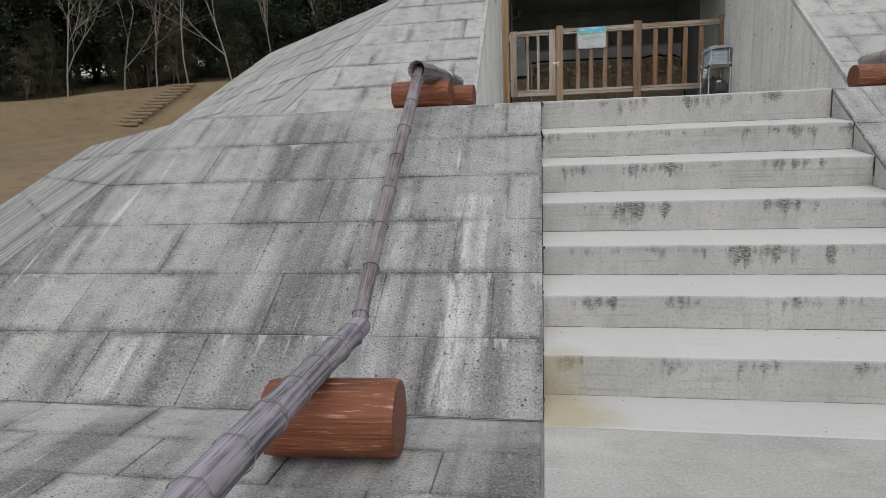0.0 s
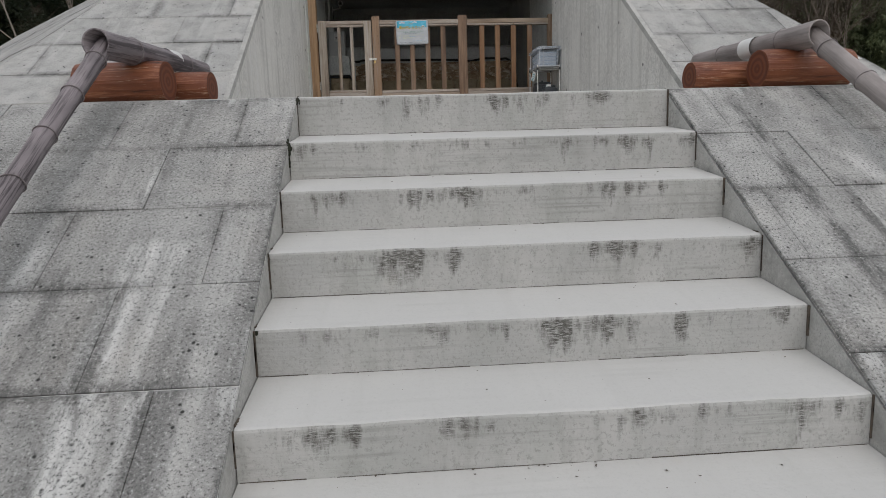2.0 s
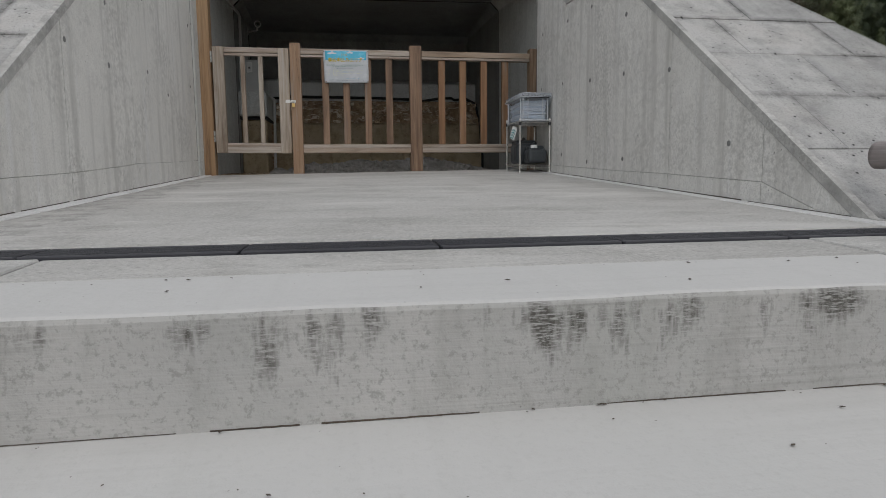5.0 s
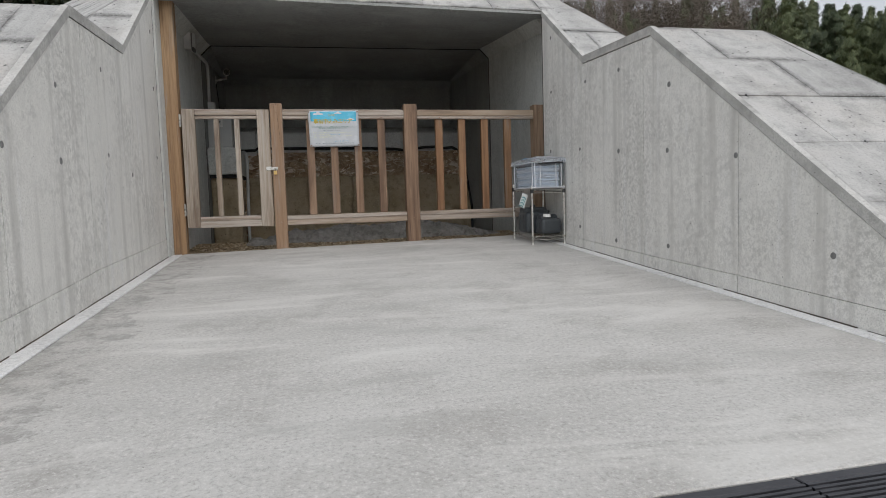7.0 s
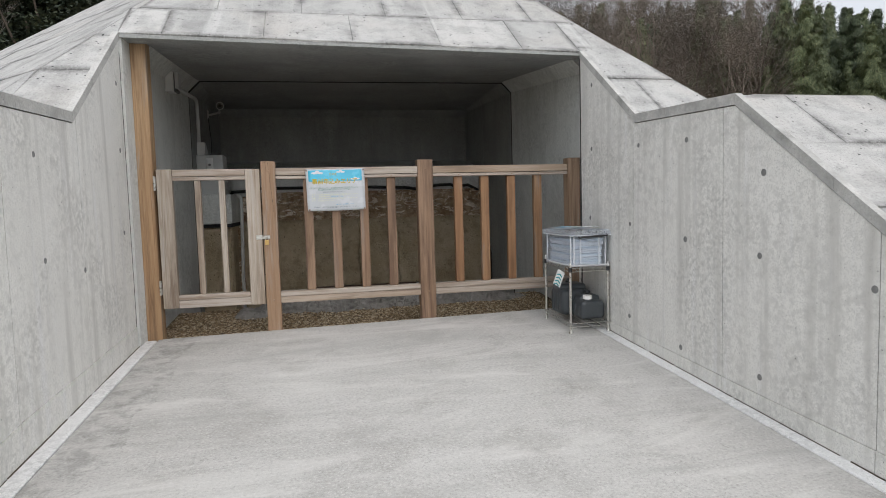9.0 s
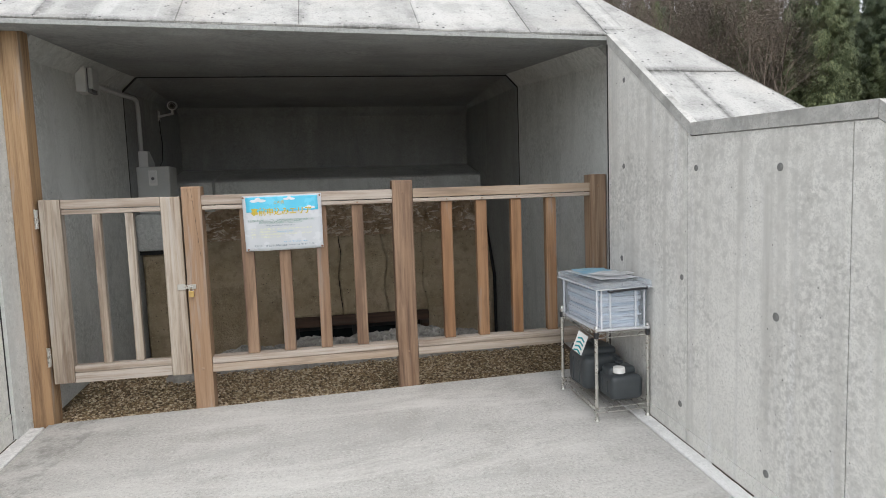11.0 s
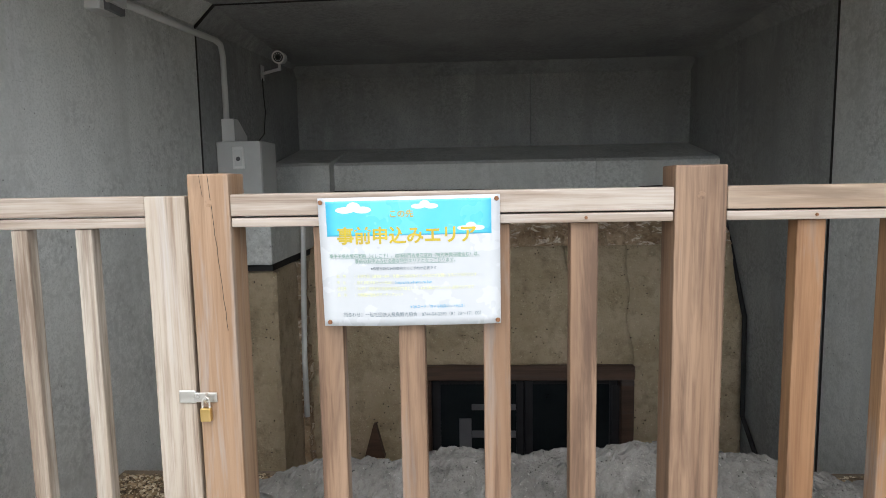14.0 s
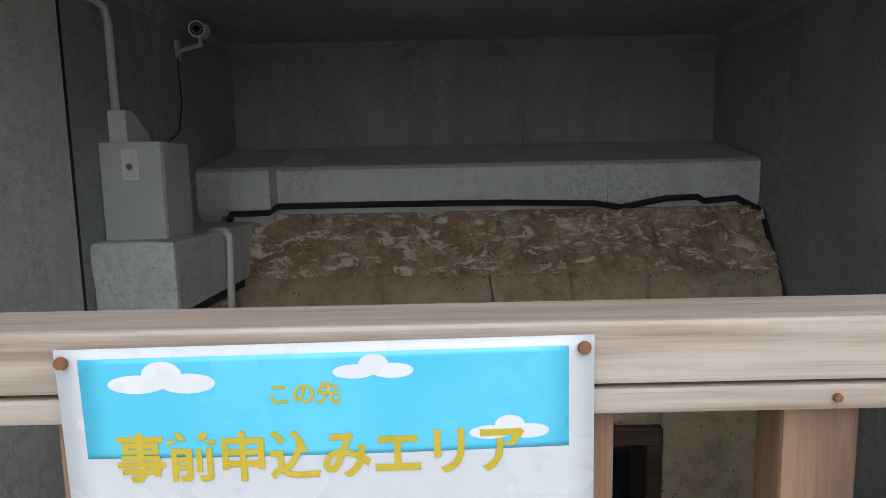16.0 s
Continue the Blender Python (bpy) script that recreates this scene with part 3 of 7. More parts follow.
TRUNK_BROWN = simple_material("brown_grey_bark", (0.15, 0.122, 0.10), (0.25, 0.21, 0.175), 3, 0.9, 0, 0.5, 20)
LEAF_DARK = leaf_material("dark_evergreen_leaves", (0.016, 0.027, 0.016), (0.035, 0.052, 0.026), (0.07, 0.085, 0.042))
LEAF_GREEN = leaf_material("olive_green_leaves", (0.075, 0.10, 0.045), (0.15, 0.185, 0.085), (0.25, 0.28, 0.135))
LEAF_DEEP = leaf_material("deep_green_leaves", (0.045, 0.066, 0.036), (0.09, 0.118, 0.06), (0.16, 0.19, 0.10))
LEAF_DRY = leaf_material("dry_brown_leaves", (0.10, 0.082, 0.064), (0.16, 0.135, 0.107), (0.23, 0.195, 0.15))

# ---------------------------------------------------------------- builders


def mesh_from(name, verts, faces, mats, slots=None, smooth=False):
    me = bpy.data.meshes.new(name)
    me.from_pydata([tuple(v) for v in verts], [], faces)
    for m in mats if isinstance(mats, (list, tuple)) else [mats]:
        me.materials.append(m)
    if slots:
        me.polygons.foreach_set("material_index", slots)
    if smooth:
        me.polygons.foreach_set("use_smooth", [True] * len(me.polygons))
    me.update()
    return me


def group_of(name, label, category, group="", kind="", at=(0, 0, 0)):
    """An Empty that carries the parts of one thing."""
    e = new(name)
    e.empty_display_size = 0.1
    e.location = at
    return tagged(e, label, category, group, kind)


def part(name, bm, material, parent, label="", m=None, smooth=False):
    """Links a bmesh (given in world space, or under the matrix m) as ONE mesh under a thing or part."""
    me = bpy.data.meshes.new(name)
    bmesh.ops.recalc_face_normals(bm, faces=bm.faces[:])
    bm.to_mesh(me)
    bm.free()
    for mt in material if isinstance(material, (list, tuple)) else [material]:
        me.materials.append(mt)
    if smooth:
        me.polygons.foreach_set("use_smooth", [True] * len(me.polygons))
    ob = new(name, me)
    place(ob, m, parent)
    if label:
        ob["label"] = label
    return ob


def place(ob, m, parent):
    if m is not None:
        ob.matrix_world = m
    if parent is not None:
        ob.parent = parent
        ob.matrix_parent_inverse = parent.matrix_basis.inverted()
        if m is not None:
            ob.matrix_basis = m


def box(x0, x1, y0, y1, z0, z1, bevel=0.0, seg=1):
    bm = bmesh.new()
    bmesh.ops.create_cube(bm, size=1)
    for v in bm.verts:
        v.co = Vector(((x0 + x1) / 2 + v.co.x * (x1 - x0), (y0 + y1) / 2 + v.co.y * (y1 - y0), (z0 + z1) / 2 + v.co.z * (z1 - z0)))
    if bevel:
        bmesh.ops.bevel(bm, geom=bm.edges[:], offset=bevel, segments=seg, affect="EDGES", profile=0.6)
    return bm


def tube(r0, r1, length, sides=16, cap=True, rings=1):
    """A round bar along local z from 0 to length."""
    bm = bmesh.new()
    loops = []
    for k in range(rings + 1):
        f = k / rings
        r = r0 + (r1 - r0) * f
        loops.append([bm.verts.new((r * math.cos(2 * math.pi * i / sides), r * math.sin(2 * math.pi * i / sides), length * f)) for i in range(sides)])
    for a, b in zip(loops, loops[1:]):
        for i in range(sides):
            bm.faces.new((a[i], a[(i + 1) % sides], b[(i + 1) % sides], b[i]))
    if cap:
        bm.faces.new(loops[0][::-1])
        bm.faces.new(loops[-1])
    return bm


def between(a, b):
    """The pose whose local z runs from a to b, and the length."""
    a, b = Vector(a), Vector(b)
    d = b - a
    return Matrix.Translation(a) @ d.to_track_quat("Z", "Y").to_matrix().to_4x4(), d.length


def sweep(points, r, sides=8):
    """A round pipe through points."""
    pts = [Vector(p) for p in points]
    bm = bmesh.new()
    loops = []
    for i, p in enumerate(pts):
        d = (pts[min(i + 1, len(pts) - 1)] - pts[max(i - 1, 0)]).normalized()
        q = d.to_track_quat("Z", "Y")
        loops.append([bm.verts.new(p + q @ Vector((r * math.cos(2 * math.pi * k / sides), r * math.sin(2 * math.pi * k / sides), 0))) for k in range(sides)])
    for a, b in zip(loops, loops[1:]):
        for k in range(sides):
            bm.faces.new((a[k], a[(k + 1) % sides], b[(k + 1) % sides], b[k]))
    bm.faces.new(loops[0][::-1])
    bm.faces.new(loops[-1])
    return bm


def prism(poly, axis, lo, hi):
    """A polygon given in the two other axes, thick from lo to hi along the axis (0 x, 1 y, 2 z)."""
    bm = bmesh.new()

    def at(p, d):
        c = list(p)
        c.insert(axis, d)
        return bm.verts.new(c)

    a = [at(p, lo) for p in poly]
    b = [at(p, hi) for p in poly]
    bm.faces.new(a)
    bm.faces.new(b[::-1])
    for i in range(len(poly)):
        j = (i + 1) % len(poly)
        bm.faces.new((a[i], b[i], b[j], a[j]))
    return bm


def roughen(bm, amount, scale, seed=0.0, cuts=0):
    if cuts:
        bmesh.ops.subdivide_edges(bm, edges=bm.edges[:], cuts=cuts, use_grid_fill=True)
    for v in bm.verts:
        n = noise.noise_vector(v.co * scale + Vector((seed, seed * 2, seed * 3)))
        n2 = noise.noise_vector(v.co * scale * 3.1 + Vector((seed, seed, seed)))
        v.co += n * amount + n2 * amount * 0.45
    return bm


def interp(rows, y):
    for (y0, z0), (y1, z1) in zip(rows, rows[1:]):
        if y <= y1:
            return z0 + (z1 - z0) * (y - y0) / (y1 - y0)
    return rows[-1][1]


# ---------------------------------------------------------------- plan
CX, CY = 0.87, 12.65                     # centre of the eight-sided mound
STAIR = (0.0, 1.99)                      # stair, left and right
COURT = (-0.60, 2.53)                    # forecourt, left and right
NOSES = [(1.50, 0.0), (1.843, 0.201), (2.178, 0.412), (2.505, 0.622), (2.811, 0.842), (3.125, 1.064), (3.405, 1.281), (3.738, 1.520)]
T1 = ((1.553, 0.0), (3.76, 1.523))       # slopes of the three tiers: (y, z) at the foot and the top of the front face
T2 = ((4.62, 1.575), (6.765, 3.16))
T3 = ((7.67, 3.20), (11.43, 5.945))
PORTAL_L, PORTAL_R = 8.55, 8.45          # y of the chamber's mouth at either wall
TAN = math.tan(radians(22.5))


def floor_z(y):
    return 1.52 + 0.056 * (y - 3.738)


def court_z(x, y):
    """The forecourt also rises a little towards its right back corner."""
    return floor_z(y) + 0.04 * max(0.0, min(1.0, (x + 0.5) / 3.0)) * max(0.0, (y - 4.468) / 4.3)


def portal_y(x):
    return PORTAL_L + (PORTAL_R - PORTAL_L) * (x - COURT[0]) / (COURT[1] - COURT[0])


def wall_top(y):
    return interp([(4.55, floor_z(4.55)), T2[0], T2[1], T3[0], (9.2, T3[0][1] + 0.73 * 1.53)], y)


def inner_x(side, y):
    """The chamber's side walls run slightly askew to the forecourt."""
    return -0.585 + 0.012 * (y - 8.6) if side < 0 else 2.662


# ---------------------------------------------------------------- mound


def facet_point(k, u, a, z, lift=0.0, slope=None):
    """A point of face k: u along it from its middle, a the distance from the mound's axis."""
    c, s = math.cos(k * math.pi / 4), math.sin(k * math.pi / 4)
    if lift:
        n = Vector((slope[1], slope[0])).normalized()
        a, z = a + n.x * lift, z + n.y * lift
    x, y = u, -a
    return Vector((CX + c * x - s * y, CY + s * x + c * y, z))


def tier_rows(tier, count):
    (y0, z0), (y1, z1) = tier
    return [(y0 + (y1 - y0) * i / count, z0 + (z1 - z0) * i / count, y0 + (y1 - y0) * (i + 1) / count, z0 + (z1 - z0) * (i + 1) / count) for i in range(count)]


def slab_piece(parent, k, quad, slope, lift):
    """One slab: quad holds four (u, a, z, v), counter-clockwise from the lower left."""
    cen_u = sum(q[0] for q in quad) / 4
    cen_a = sum(q[1] for q in quad) / 4
    wide = max(q[0] for q in quad) - min(q[0] for q in quad)
    verts, uvs = [], []
    for drop, gap in ((-0.012, 0.0022), (-0.002, 0.0026), (0.0, 0.0065)):
        for u, a, z, v in quad:
            du = 0 if abs(u - cen_u) < 1e-6 else math.copysign(min(gap * 0.45, wide * 0.2), cen_u - u)
            f = gap / max(0.05, math.hypot(a - cen_a, z - sum(q[2] for q in quad) / 4))
            aa = a + (cen_a - a) * f
            zz = z + (sum(q[2] for q in quad) / 4 - z) * f
            verts.append(facet_point(k, u + du, aa, zz, lift + drop, slope))
            uvs.append((u + k * 13.7, v))
    faces = [(8, 9, 10, 11)]
    for base in (0, 4):
        for i in range(4):
            j = (i + 1) % 4
            faces.append((base + i, base + j, base + 4 + j, base + 4 + i))
    me = mesh_from("paving_slab", verts, faces, SLAB)
    layer = me.uv_layers.new(name="slope")
    layer.data.foreach_set("uv", [c for p in me.polygons for vi in p.vertices for c in uvs[vi]])
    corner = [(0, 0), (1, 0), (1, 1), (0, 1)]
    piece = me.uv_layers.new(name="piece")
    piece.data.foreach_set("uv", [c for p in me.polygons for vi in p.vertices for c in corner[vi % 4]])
    ob = new("paving_slab", me)
    ob.parent = parent
    return ob


def tier(name, label, t, count, faces, cut, width=0.6, portal=False, seed=1):
    """A tier of the mound: a bedding layer, then slabs row by row on the faces that are seen."""
    rng = random.Random(seed)
    thing = group_of(name, label, "stone mound", kind="structure")
    rows = tier_rows(t, count)
    slope = (t[1][0] - t[0][0], t[1][1] - t[0][1])
    length = math.hypot(*slope) / count
    bed_v, bed_f = [], []

    def bed(k, quad):
        at = len(bed_v)
        bed_v.extend(facet_point(k, u, a, z, -0.007, slope) for u, a, z, _ in quad)
        bed_f.append((at, at + 1, at + 2, at + 3))

    for k in range(8):
        seen = k in faces
        for r, (y0, z0, y1, z1) in enumerate(rows):
            a0, a1 = CY - y0, CY - y1
            v0, v1 = r * length + t[0][1] * 3, (r + 1) * length + t[0][1] * 3
            h0, h1 = a0 * TAN, a1 * TAN
            spans = [(-h0, -h1, h0, h1, a0, a0, z0, z0)]
            if k == 0:
                c0, c1 = cut[0] - CX, cut[1] - CX
                if portal and y0 > PORTAL_L:
                    pass
                elif portal and y1 > PORTAL_L:
                    ya, yb = portal_y(cut[0]), portal_y(cut[1])
                    g = slope[1] / slope[0]
                    spans = [(-h0, -h1, c0, c0, a0, a0, z0, z0), (c1, c1, h0, h1, a0, a0, z0, z0),
                             (c0, c0, c1, c1, CY - ya, CY - yb, t[0][1] + g * (ya - t[0][0]), t[0][1] + g * (yb - t[0][0]))]
                else:
                    spans = [(-h0, -h1, c0, c0, a0, a0, z0, z0), (c1, c1, h0, h1, a0, a0, z0, z0)]
            for l0, l1, r0, r1, aL, aR, zL, zR in spans:
                bed(k, [(l0, aL, zL, 0), (r0, aR, zR, 0), (r1, a1, z1, 0), (l1, a1, z1, 0)])
                if not seen:
                    continue
                first = -20.0 + (0.31 if r % 2 else 0.0) + rng.uniform(-0.06, 0.06)
                joints = [first + width * i + rng.uniform(-0.03, 0.03) for i in range(int(40 / width))]
                for ja, jb in zip(joints, joints[1:]):
                    p = [min(max(ja, l0), r0), min(max(jb, l0), r0), min(max(jb, l1), r1), min(max(ja, l1), r1)]
                    if max(p[1] - p[0], p[2] - p[3]) < 0.05:
                        continue

                    def low(u):
                        f = (u - l0) / max(1e-6, r0 - l0)
                        return aL + (aR - aL) * f, zL + (zR - zL) * f

                    q = [(p[0], *low(p[0]), v0), (p[1], *low(p[1]), v0), (p[2], a1, z1, v1), (p[3], a1, z1, v1)]
                    slab_piece(thing, k, q, slope, rng.uniform(-0.0025, 0.0025))
    me = mesh_from("bedding", bed_v, bed_f, JOINT)
    ob = new("bedding", me)
    ob.parent = thing
    return thing


def terrace(name, label, y0, z0, y1, z1, cut):
    """A level walk round the mound between two tiers, open where the forecourt passes."""
    v, f = [], []
    for k in range(8):
        a0, a1 = CY - y0, CY - y1
        spans = [(-a0 * TAN, a0 * TAN, a1 * TAN, -a1 * TAN)]
        if k == 0 and cut:
            c0, c1 = cut[0] - CX, cut[1] - CX
            spans = [(-a0 * TAN, c0, c0, -a1 * TAN), (c1, a0 * TAN, a1 * TAN, c1)]
        for l0, r0, r1, l1 in spans:
            at = len(v)
            v += [facet_point(k, l0, a0, z0), facet_point(k, r0, a0, z0), facet_point(k, r1, a1, z1), facet_point(k, l1, a1, z1)]
            v += [p - Vector((0, 0, 0.12)) for p in v[at:at + 4]]
            f += [(at, at + 1, at + 2, at + 3), (at + 4, at + 5, at + 1, at), (at + 5, at + 6, at + 2, at + 1), (at + 6, at + 7, at + 3, at + 2), (at + 7, at + 4, at, at + 3)]
    ob = new(name, mesh_from(name, v, f, COPING))
    return tagged(ob, label, "terrace", kind="structure")


tier("mound_tier", "lowest sloping tier of grey streaked concrete slabs", T1, 6, (0, 1, 7), STAIR, seed=3)
tier("mound_tier", "middle sloping tier of pale concrete slabs", T2, 6, (0, 1, 7), COURT, seed=5)
CX, CY = 1.08, 12.85                     # the top tier sits a little behind and beside the lower ones
tier("mound_tier", "upper sloping tier of pale slabs over the entrance", T3, 9, (0, 1, 7), COURT, portal=True, seed=8)
CX, CY = 0.87, 12.65
terrace("terrace_lower", "narrow level concrete ledge above the lowest tier", T1[1][0], T1[1][1], T2[0][0], T2[0][1], (COURT[0] - 0.09, COURT[1] + 0.09))
terrace("terrace_upper", "narrow level concrete ledge below the upper tier", T2[1][0], T2[1][1], T3[0][0] + 0.40, T3[0][1] + 0.016, (COURT[0] - 0.09, COURT[1] + 0.09))
top = new("mound_cap", mesh_from("mound_cap", [facet_point(k, -(CY - T3[1][0]) * TAN, CY - T3[1][0], T3[1][1]) for k in range(8)], [tuple(range(8))], COPING))
tagged(top, "flat concrete cap of the mound", "cap", kind="structure")

# ---------------------------------------------------------------- stair
stair = group_of("staircase", "seven-riser cast concrete stair with dark smudged risers", "stairs", kind="structure")
rng = random.Random(4)
for i, (y, z) in enumerate(NOSES):
    back = NOSES[i + 1][0] if i + 1 < len(NOSES) else 4.02
    zb = floor_z(back) if i + 1 == len(NOSES) else z + (0.042 if i else 0.004)
    low = NOSES[i - 1][1] - 0.03 if i else -0.25
    bm = bmesh.new()
    cols = 24
    prof = [(y, low), (y, z - 0.012), (y + 0.003, z - 0.004), (y + 0.011, z), (back + 0.015, zb)]
    rows_v = []
    for c in range(cols + 1):
        x = STAIR[0] + 0.004 + (STAIR[1] - STAIR[0] - 0.008) * c / cols
        wob = 0.003 * noise.noise(Vector((x * 2.3, i * 7.1, 0))) + 0.002 * noise.noise(Vector((x * 13, i * 3.3, 5)))
        rows_v.append([bm.verts.new((x, py + wob, pz + (wob if 0 < j < 4 else 0))) for j, (py, pz) in enumerate(prof)] + [bm.verts.new((x, back + 0.015, low))])
    for a, b in zip(rows_v, rows_v[1:]):
        for j in range(len(a)):
            jj = (j + 1) % len(a)
            bm.faces.new((a[j], b[j], b[jj], a[jj]))
    bm.faces.new(rows_v[0])
    bm.faces.new(rows_v[-1][::-1])
    ob = part("step", bm, STEP, stair)
    lay = ob.data.uv_layers.new(name="riser")
    lay.data.foreach_set("uv", [q for p in ob.data.polygons for vi in p.vertices for q in (ob.data.vertices[vi].co.x + i * 5.3, ob.data.vertices[vi].co.z - z)])
for x0, x1 in ((STAIR[0] - 0.14, STAIR[0]), (STAIR[1], STAIR[1] + 0.14)):
    cheek = [(1.45, -0.3), (1.553, -0.022), (3.775, 1.51), (4.02, 1.51), (4.02, -0.3)]
    part("cheek_wall", prism(cheek, 0, x0, x1), COPING, stair)

# ---------------------------------------------------------------- forecourt
court = group_of("floor_forecourt", "pale exposed-aggregate concrete floor rising gently to the gate", "floor", kind="structure")
for name, x0, x1, y0, y1, mat_, dz in (("landing", STAIR[0], STAIR[1], 4.021, 4.272, FLOOR, 0.0), ("landing_side", -2.4, STAIR[0] - 0.004, 3.79, 4.272, COPING, 0.003),
                                       ("landing_side", STAIR[1] + 0.004, 4.3, 3.79, 4.272, COPING, 0.003), ("floor_slab", COURT[0] + 0.085, COURT[1] - 0.075, 4.468, 8.742, FLOOR, 0.0),
                                       ("gutter_strip", COURT[0] - 0.02, COURT[0] + 0.083, 4.468, 8.70, GUTTER, 0.004), ("gutter_strip", COURT[1] - 0.073, COURT[1] + 0.02, 4.468, 8.50, GUTTER, 0.003)):
    bm = box(x0, x1, y0, y1, -0.22, 0, 0.004)
    for v in bm.verts:
        v.co.z += court_z(v.co.x, v.co.y) + dz
    part(name, bm, mat_, court)

drain = group_of("drain_grating", "dark slotted grating panels over a drain channel", "drain grate", kind="structure")
gz = floor_z(4.37)
# Near-black block under the slots in place of the channel's shade.
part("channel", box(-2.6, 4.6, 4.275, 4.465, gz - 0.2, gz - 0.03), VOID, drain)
for p in range(14):
    x0 = -2.56 + 0.5 * p
    bm = box(x0 + 0.003, x0 + 0.497, 4.276, 4.303, gz - 0.025, gz + 0.002, 0.003)
    pieces = [(4.437, 4.464)] + [(4.310 + 0.0165 * s, 4.3185 + 0.0165 * s) for s in range(8)]
    for y0, y1 in pieces:
        b2 = box(x0 + 0.003, x0 + 0.497, y0, y1, gz - 0.025, gz + 0.002, 0.002 if y1 - y0 > 0.02 else 0.0)
        tmp = bpy.data.meshes.new("tmp")
        b2.to_mesh(tmp)
        b2.free()
        bm.from_mesh(tmp)
        bpy.data.meshes.remove(tmp)
    for xe in (x0 + 0.003, x0 + 0.447):
        b2 = box(xe, xe + 0.05, 4.301, 4.439, gz - 0.025, gz - 0.0015)
        tmp = bpy.data.meshes.new("tmp")
        b2.to_mesh(tmp)
        b2.free()
        bm.from_mesh(tmp)
        bpy.data.meshes.remove(tmp)
    part("grating_panel", bm, GRATE, drain)


def court_wall(name, label, x_face, out, y_end, breaks, holes, foot):
    """Forecourt side wall: cast panels on a backing, kicker at the foot, coping along the raking top."""
    wall = group_of(name, label, "wall", kind="structure")
    s = 1 if out > 0 else -1

    def strip(ya, yb, za, zb, xa, xb, nm, mt, bev=0.003):
        knots = sorted({ya, yb, *[y for y in (T2[0][0], T2[1][0], T3[0][0]) if ya < y < yb]})
        poly = [(y, za(y)) for y in knots] + [(y, zb(y)) for y in reversed(knots)]
        area = sum((b - a) * 0.5 * ((zb(a) - za(a)) + (zb(b) - za(b))) for a, b in zip(knots, knots[1:]))
        if area < 0.004:
            return None
        clean = []
        for p in poly:
            if not clean or (Vector(p) - Vector(clean[-1])).length > 0.004:
                clean.append(p)
        if len(clean) > 2 and (Vector(clean[0]) - Vector(clean[-1])).length < 0.004:
            clean.pop()
        return part(nm, prism(clean, 0, min(xa, xb), max(xa, xb)), mt, wall)

    def kick(y):
        return min(floor_z(y) + foot + 0.018 * noise.noise(Vector((y * 2.3, foot * 9, 0))), wall_top(y) - 0.066)

    def under(y):
        return max(wall_top(y) - 0.054, kick(y))

    strip(4.62, y_end, lambda y: floor_z(y) - 0.2, lambda y: wall_top(y) - 0.09, x_face + s * 0.012, x_face + s * 0.22, "wall_core", MORTAR)
    for ya, yb in zip(breaks, breaks[1:]):
        strip(ya + 0.002, yb - 0.002, kick, under, x_face, x_face + s * 0.02, "wall_panel", WALL)
        strip(ya + 0.002, yb - 0.002, lambda y: floor_z(y) - 0.1, lambda y: max(kick(y) - 0.0022, floor_z(y) - 0.09), x_face - s * 0.004, x_face + s * 0.02, "kicker", WALL)
    cuts = [4.58, 5.4, 6.2, T2[1][0] - 0.001, 7.2, T3[0][0], y_end]
    for ya, yb in zip(cuts, cuts[1:]):
        strip(ya + 0.001, yb - 0.001, lambda y: wall_top(y) - 0.049, lambda y: wall_top(y) + 0.004, x_face - s * 0.005, x_face + s * 0.030, "coping_stone", COPING)
    for q, (y, z) in enumerate(holes):
        r = 0.0145 + 0.004 * noise.noise(Vector((q * 1.7, foot, 2)))
        m = Matrix.Translation((x_face - s * 0.0004, y, z)) @ Matrix.Rotation(-s * math.pi / 2, 4, "Y")
        part("tie_hole_plug", tube(r, r * 0.9, 0.0012, 14), PLUG, wall, m=m)
    return wall


court_wall("wall_right", "raking cast concrete forecourt wall with tie holes and coping", COURT[1], 1, PORTAL_R,
           [4.62, 5.2, 6.0, 6.85, 7.70, PORTAL_R], [(7.637, 3.01), (7.148, 2.99), (6.577, 2.785), (8.276, 3.05), (7.742, 2.528), (7.158, 2.46), (6.597, 2.414), (6.02, 2.337), (8.267, 3.493), (7.198, 1.861), (8.306, 2.56), (5.449, 1.89), (7.756, 1.939), (6.59, 1.86)], 0.105)
court_wall("wall_left", "raking cast concrete forecourt wall with tie holes and coping", COURT[0], -1, PORTAL_L,
           [4.62, 5.1, 5.94, 6.9, 7.72, PORTAL_L], [(7.239, 2.482), (8.445, 3.498), (8.443, 3.08), (8.417, 2.562), (6.53, 2.738), (6.53, 2.396), (7.71, 2.394), (5.977, 2.415), (7.2, 2.95)], 0.15)
for x, y0 in ((COURT[1] + 0.003, PORTAL_R), (COURT[0] - 0.022, PORTAL_L)):
    bm = box(x, x + 0.02, y0 - 0.004, y0 + 0.02, floor_z(8.5) - 0.05, 3.72)
    tagged(part("joint_seal", bm, FOAM, None), "black foam strip in the wall joint", "joint", kind="structure")

# ---------------------------------------------------------------- chamber
CH_Y0, CH_Y1 = 8.45, 12.42
JOINT_L, JOINT_R = 10.60, 10.44          # the joint between the two chamber sections runs askew


def ceil_z(y):
    return 3.745 + 0.1 * (min(y, 10.45) - 8.43)


def ceil_at(x, y):
    """The chamber mouth is cut askew, so the ceiling lifts towards its left front corner."""
    return ceil_z(y) + 0.064 * max(0.0, 1 - (y - 8.45) / 2.1) * min(1.0, max(0.0, (2.53 - x) / 3.13))


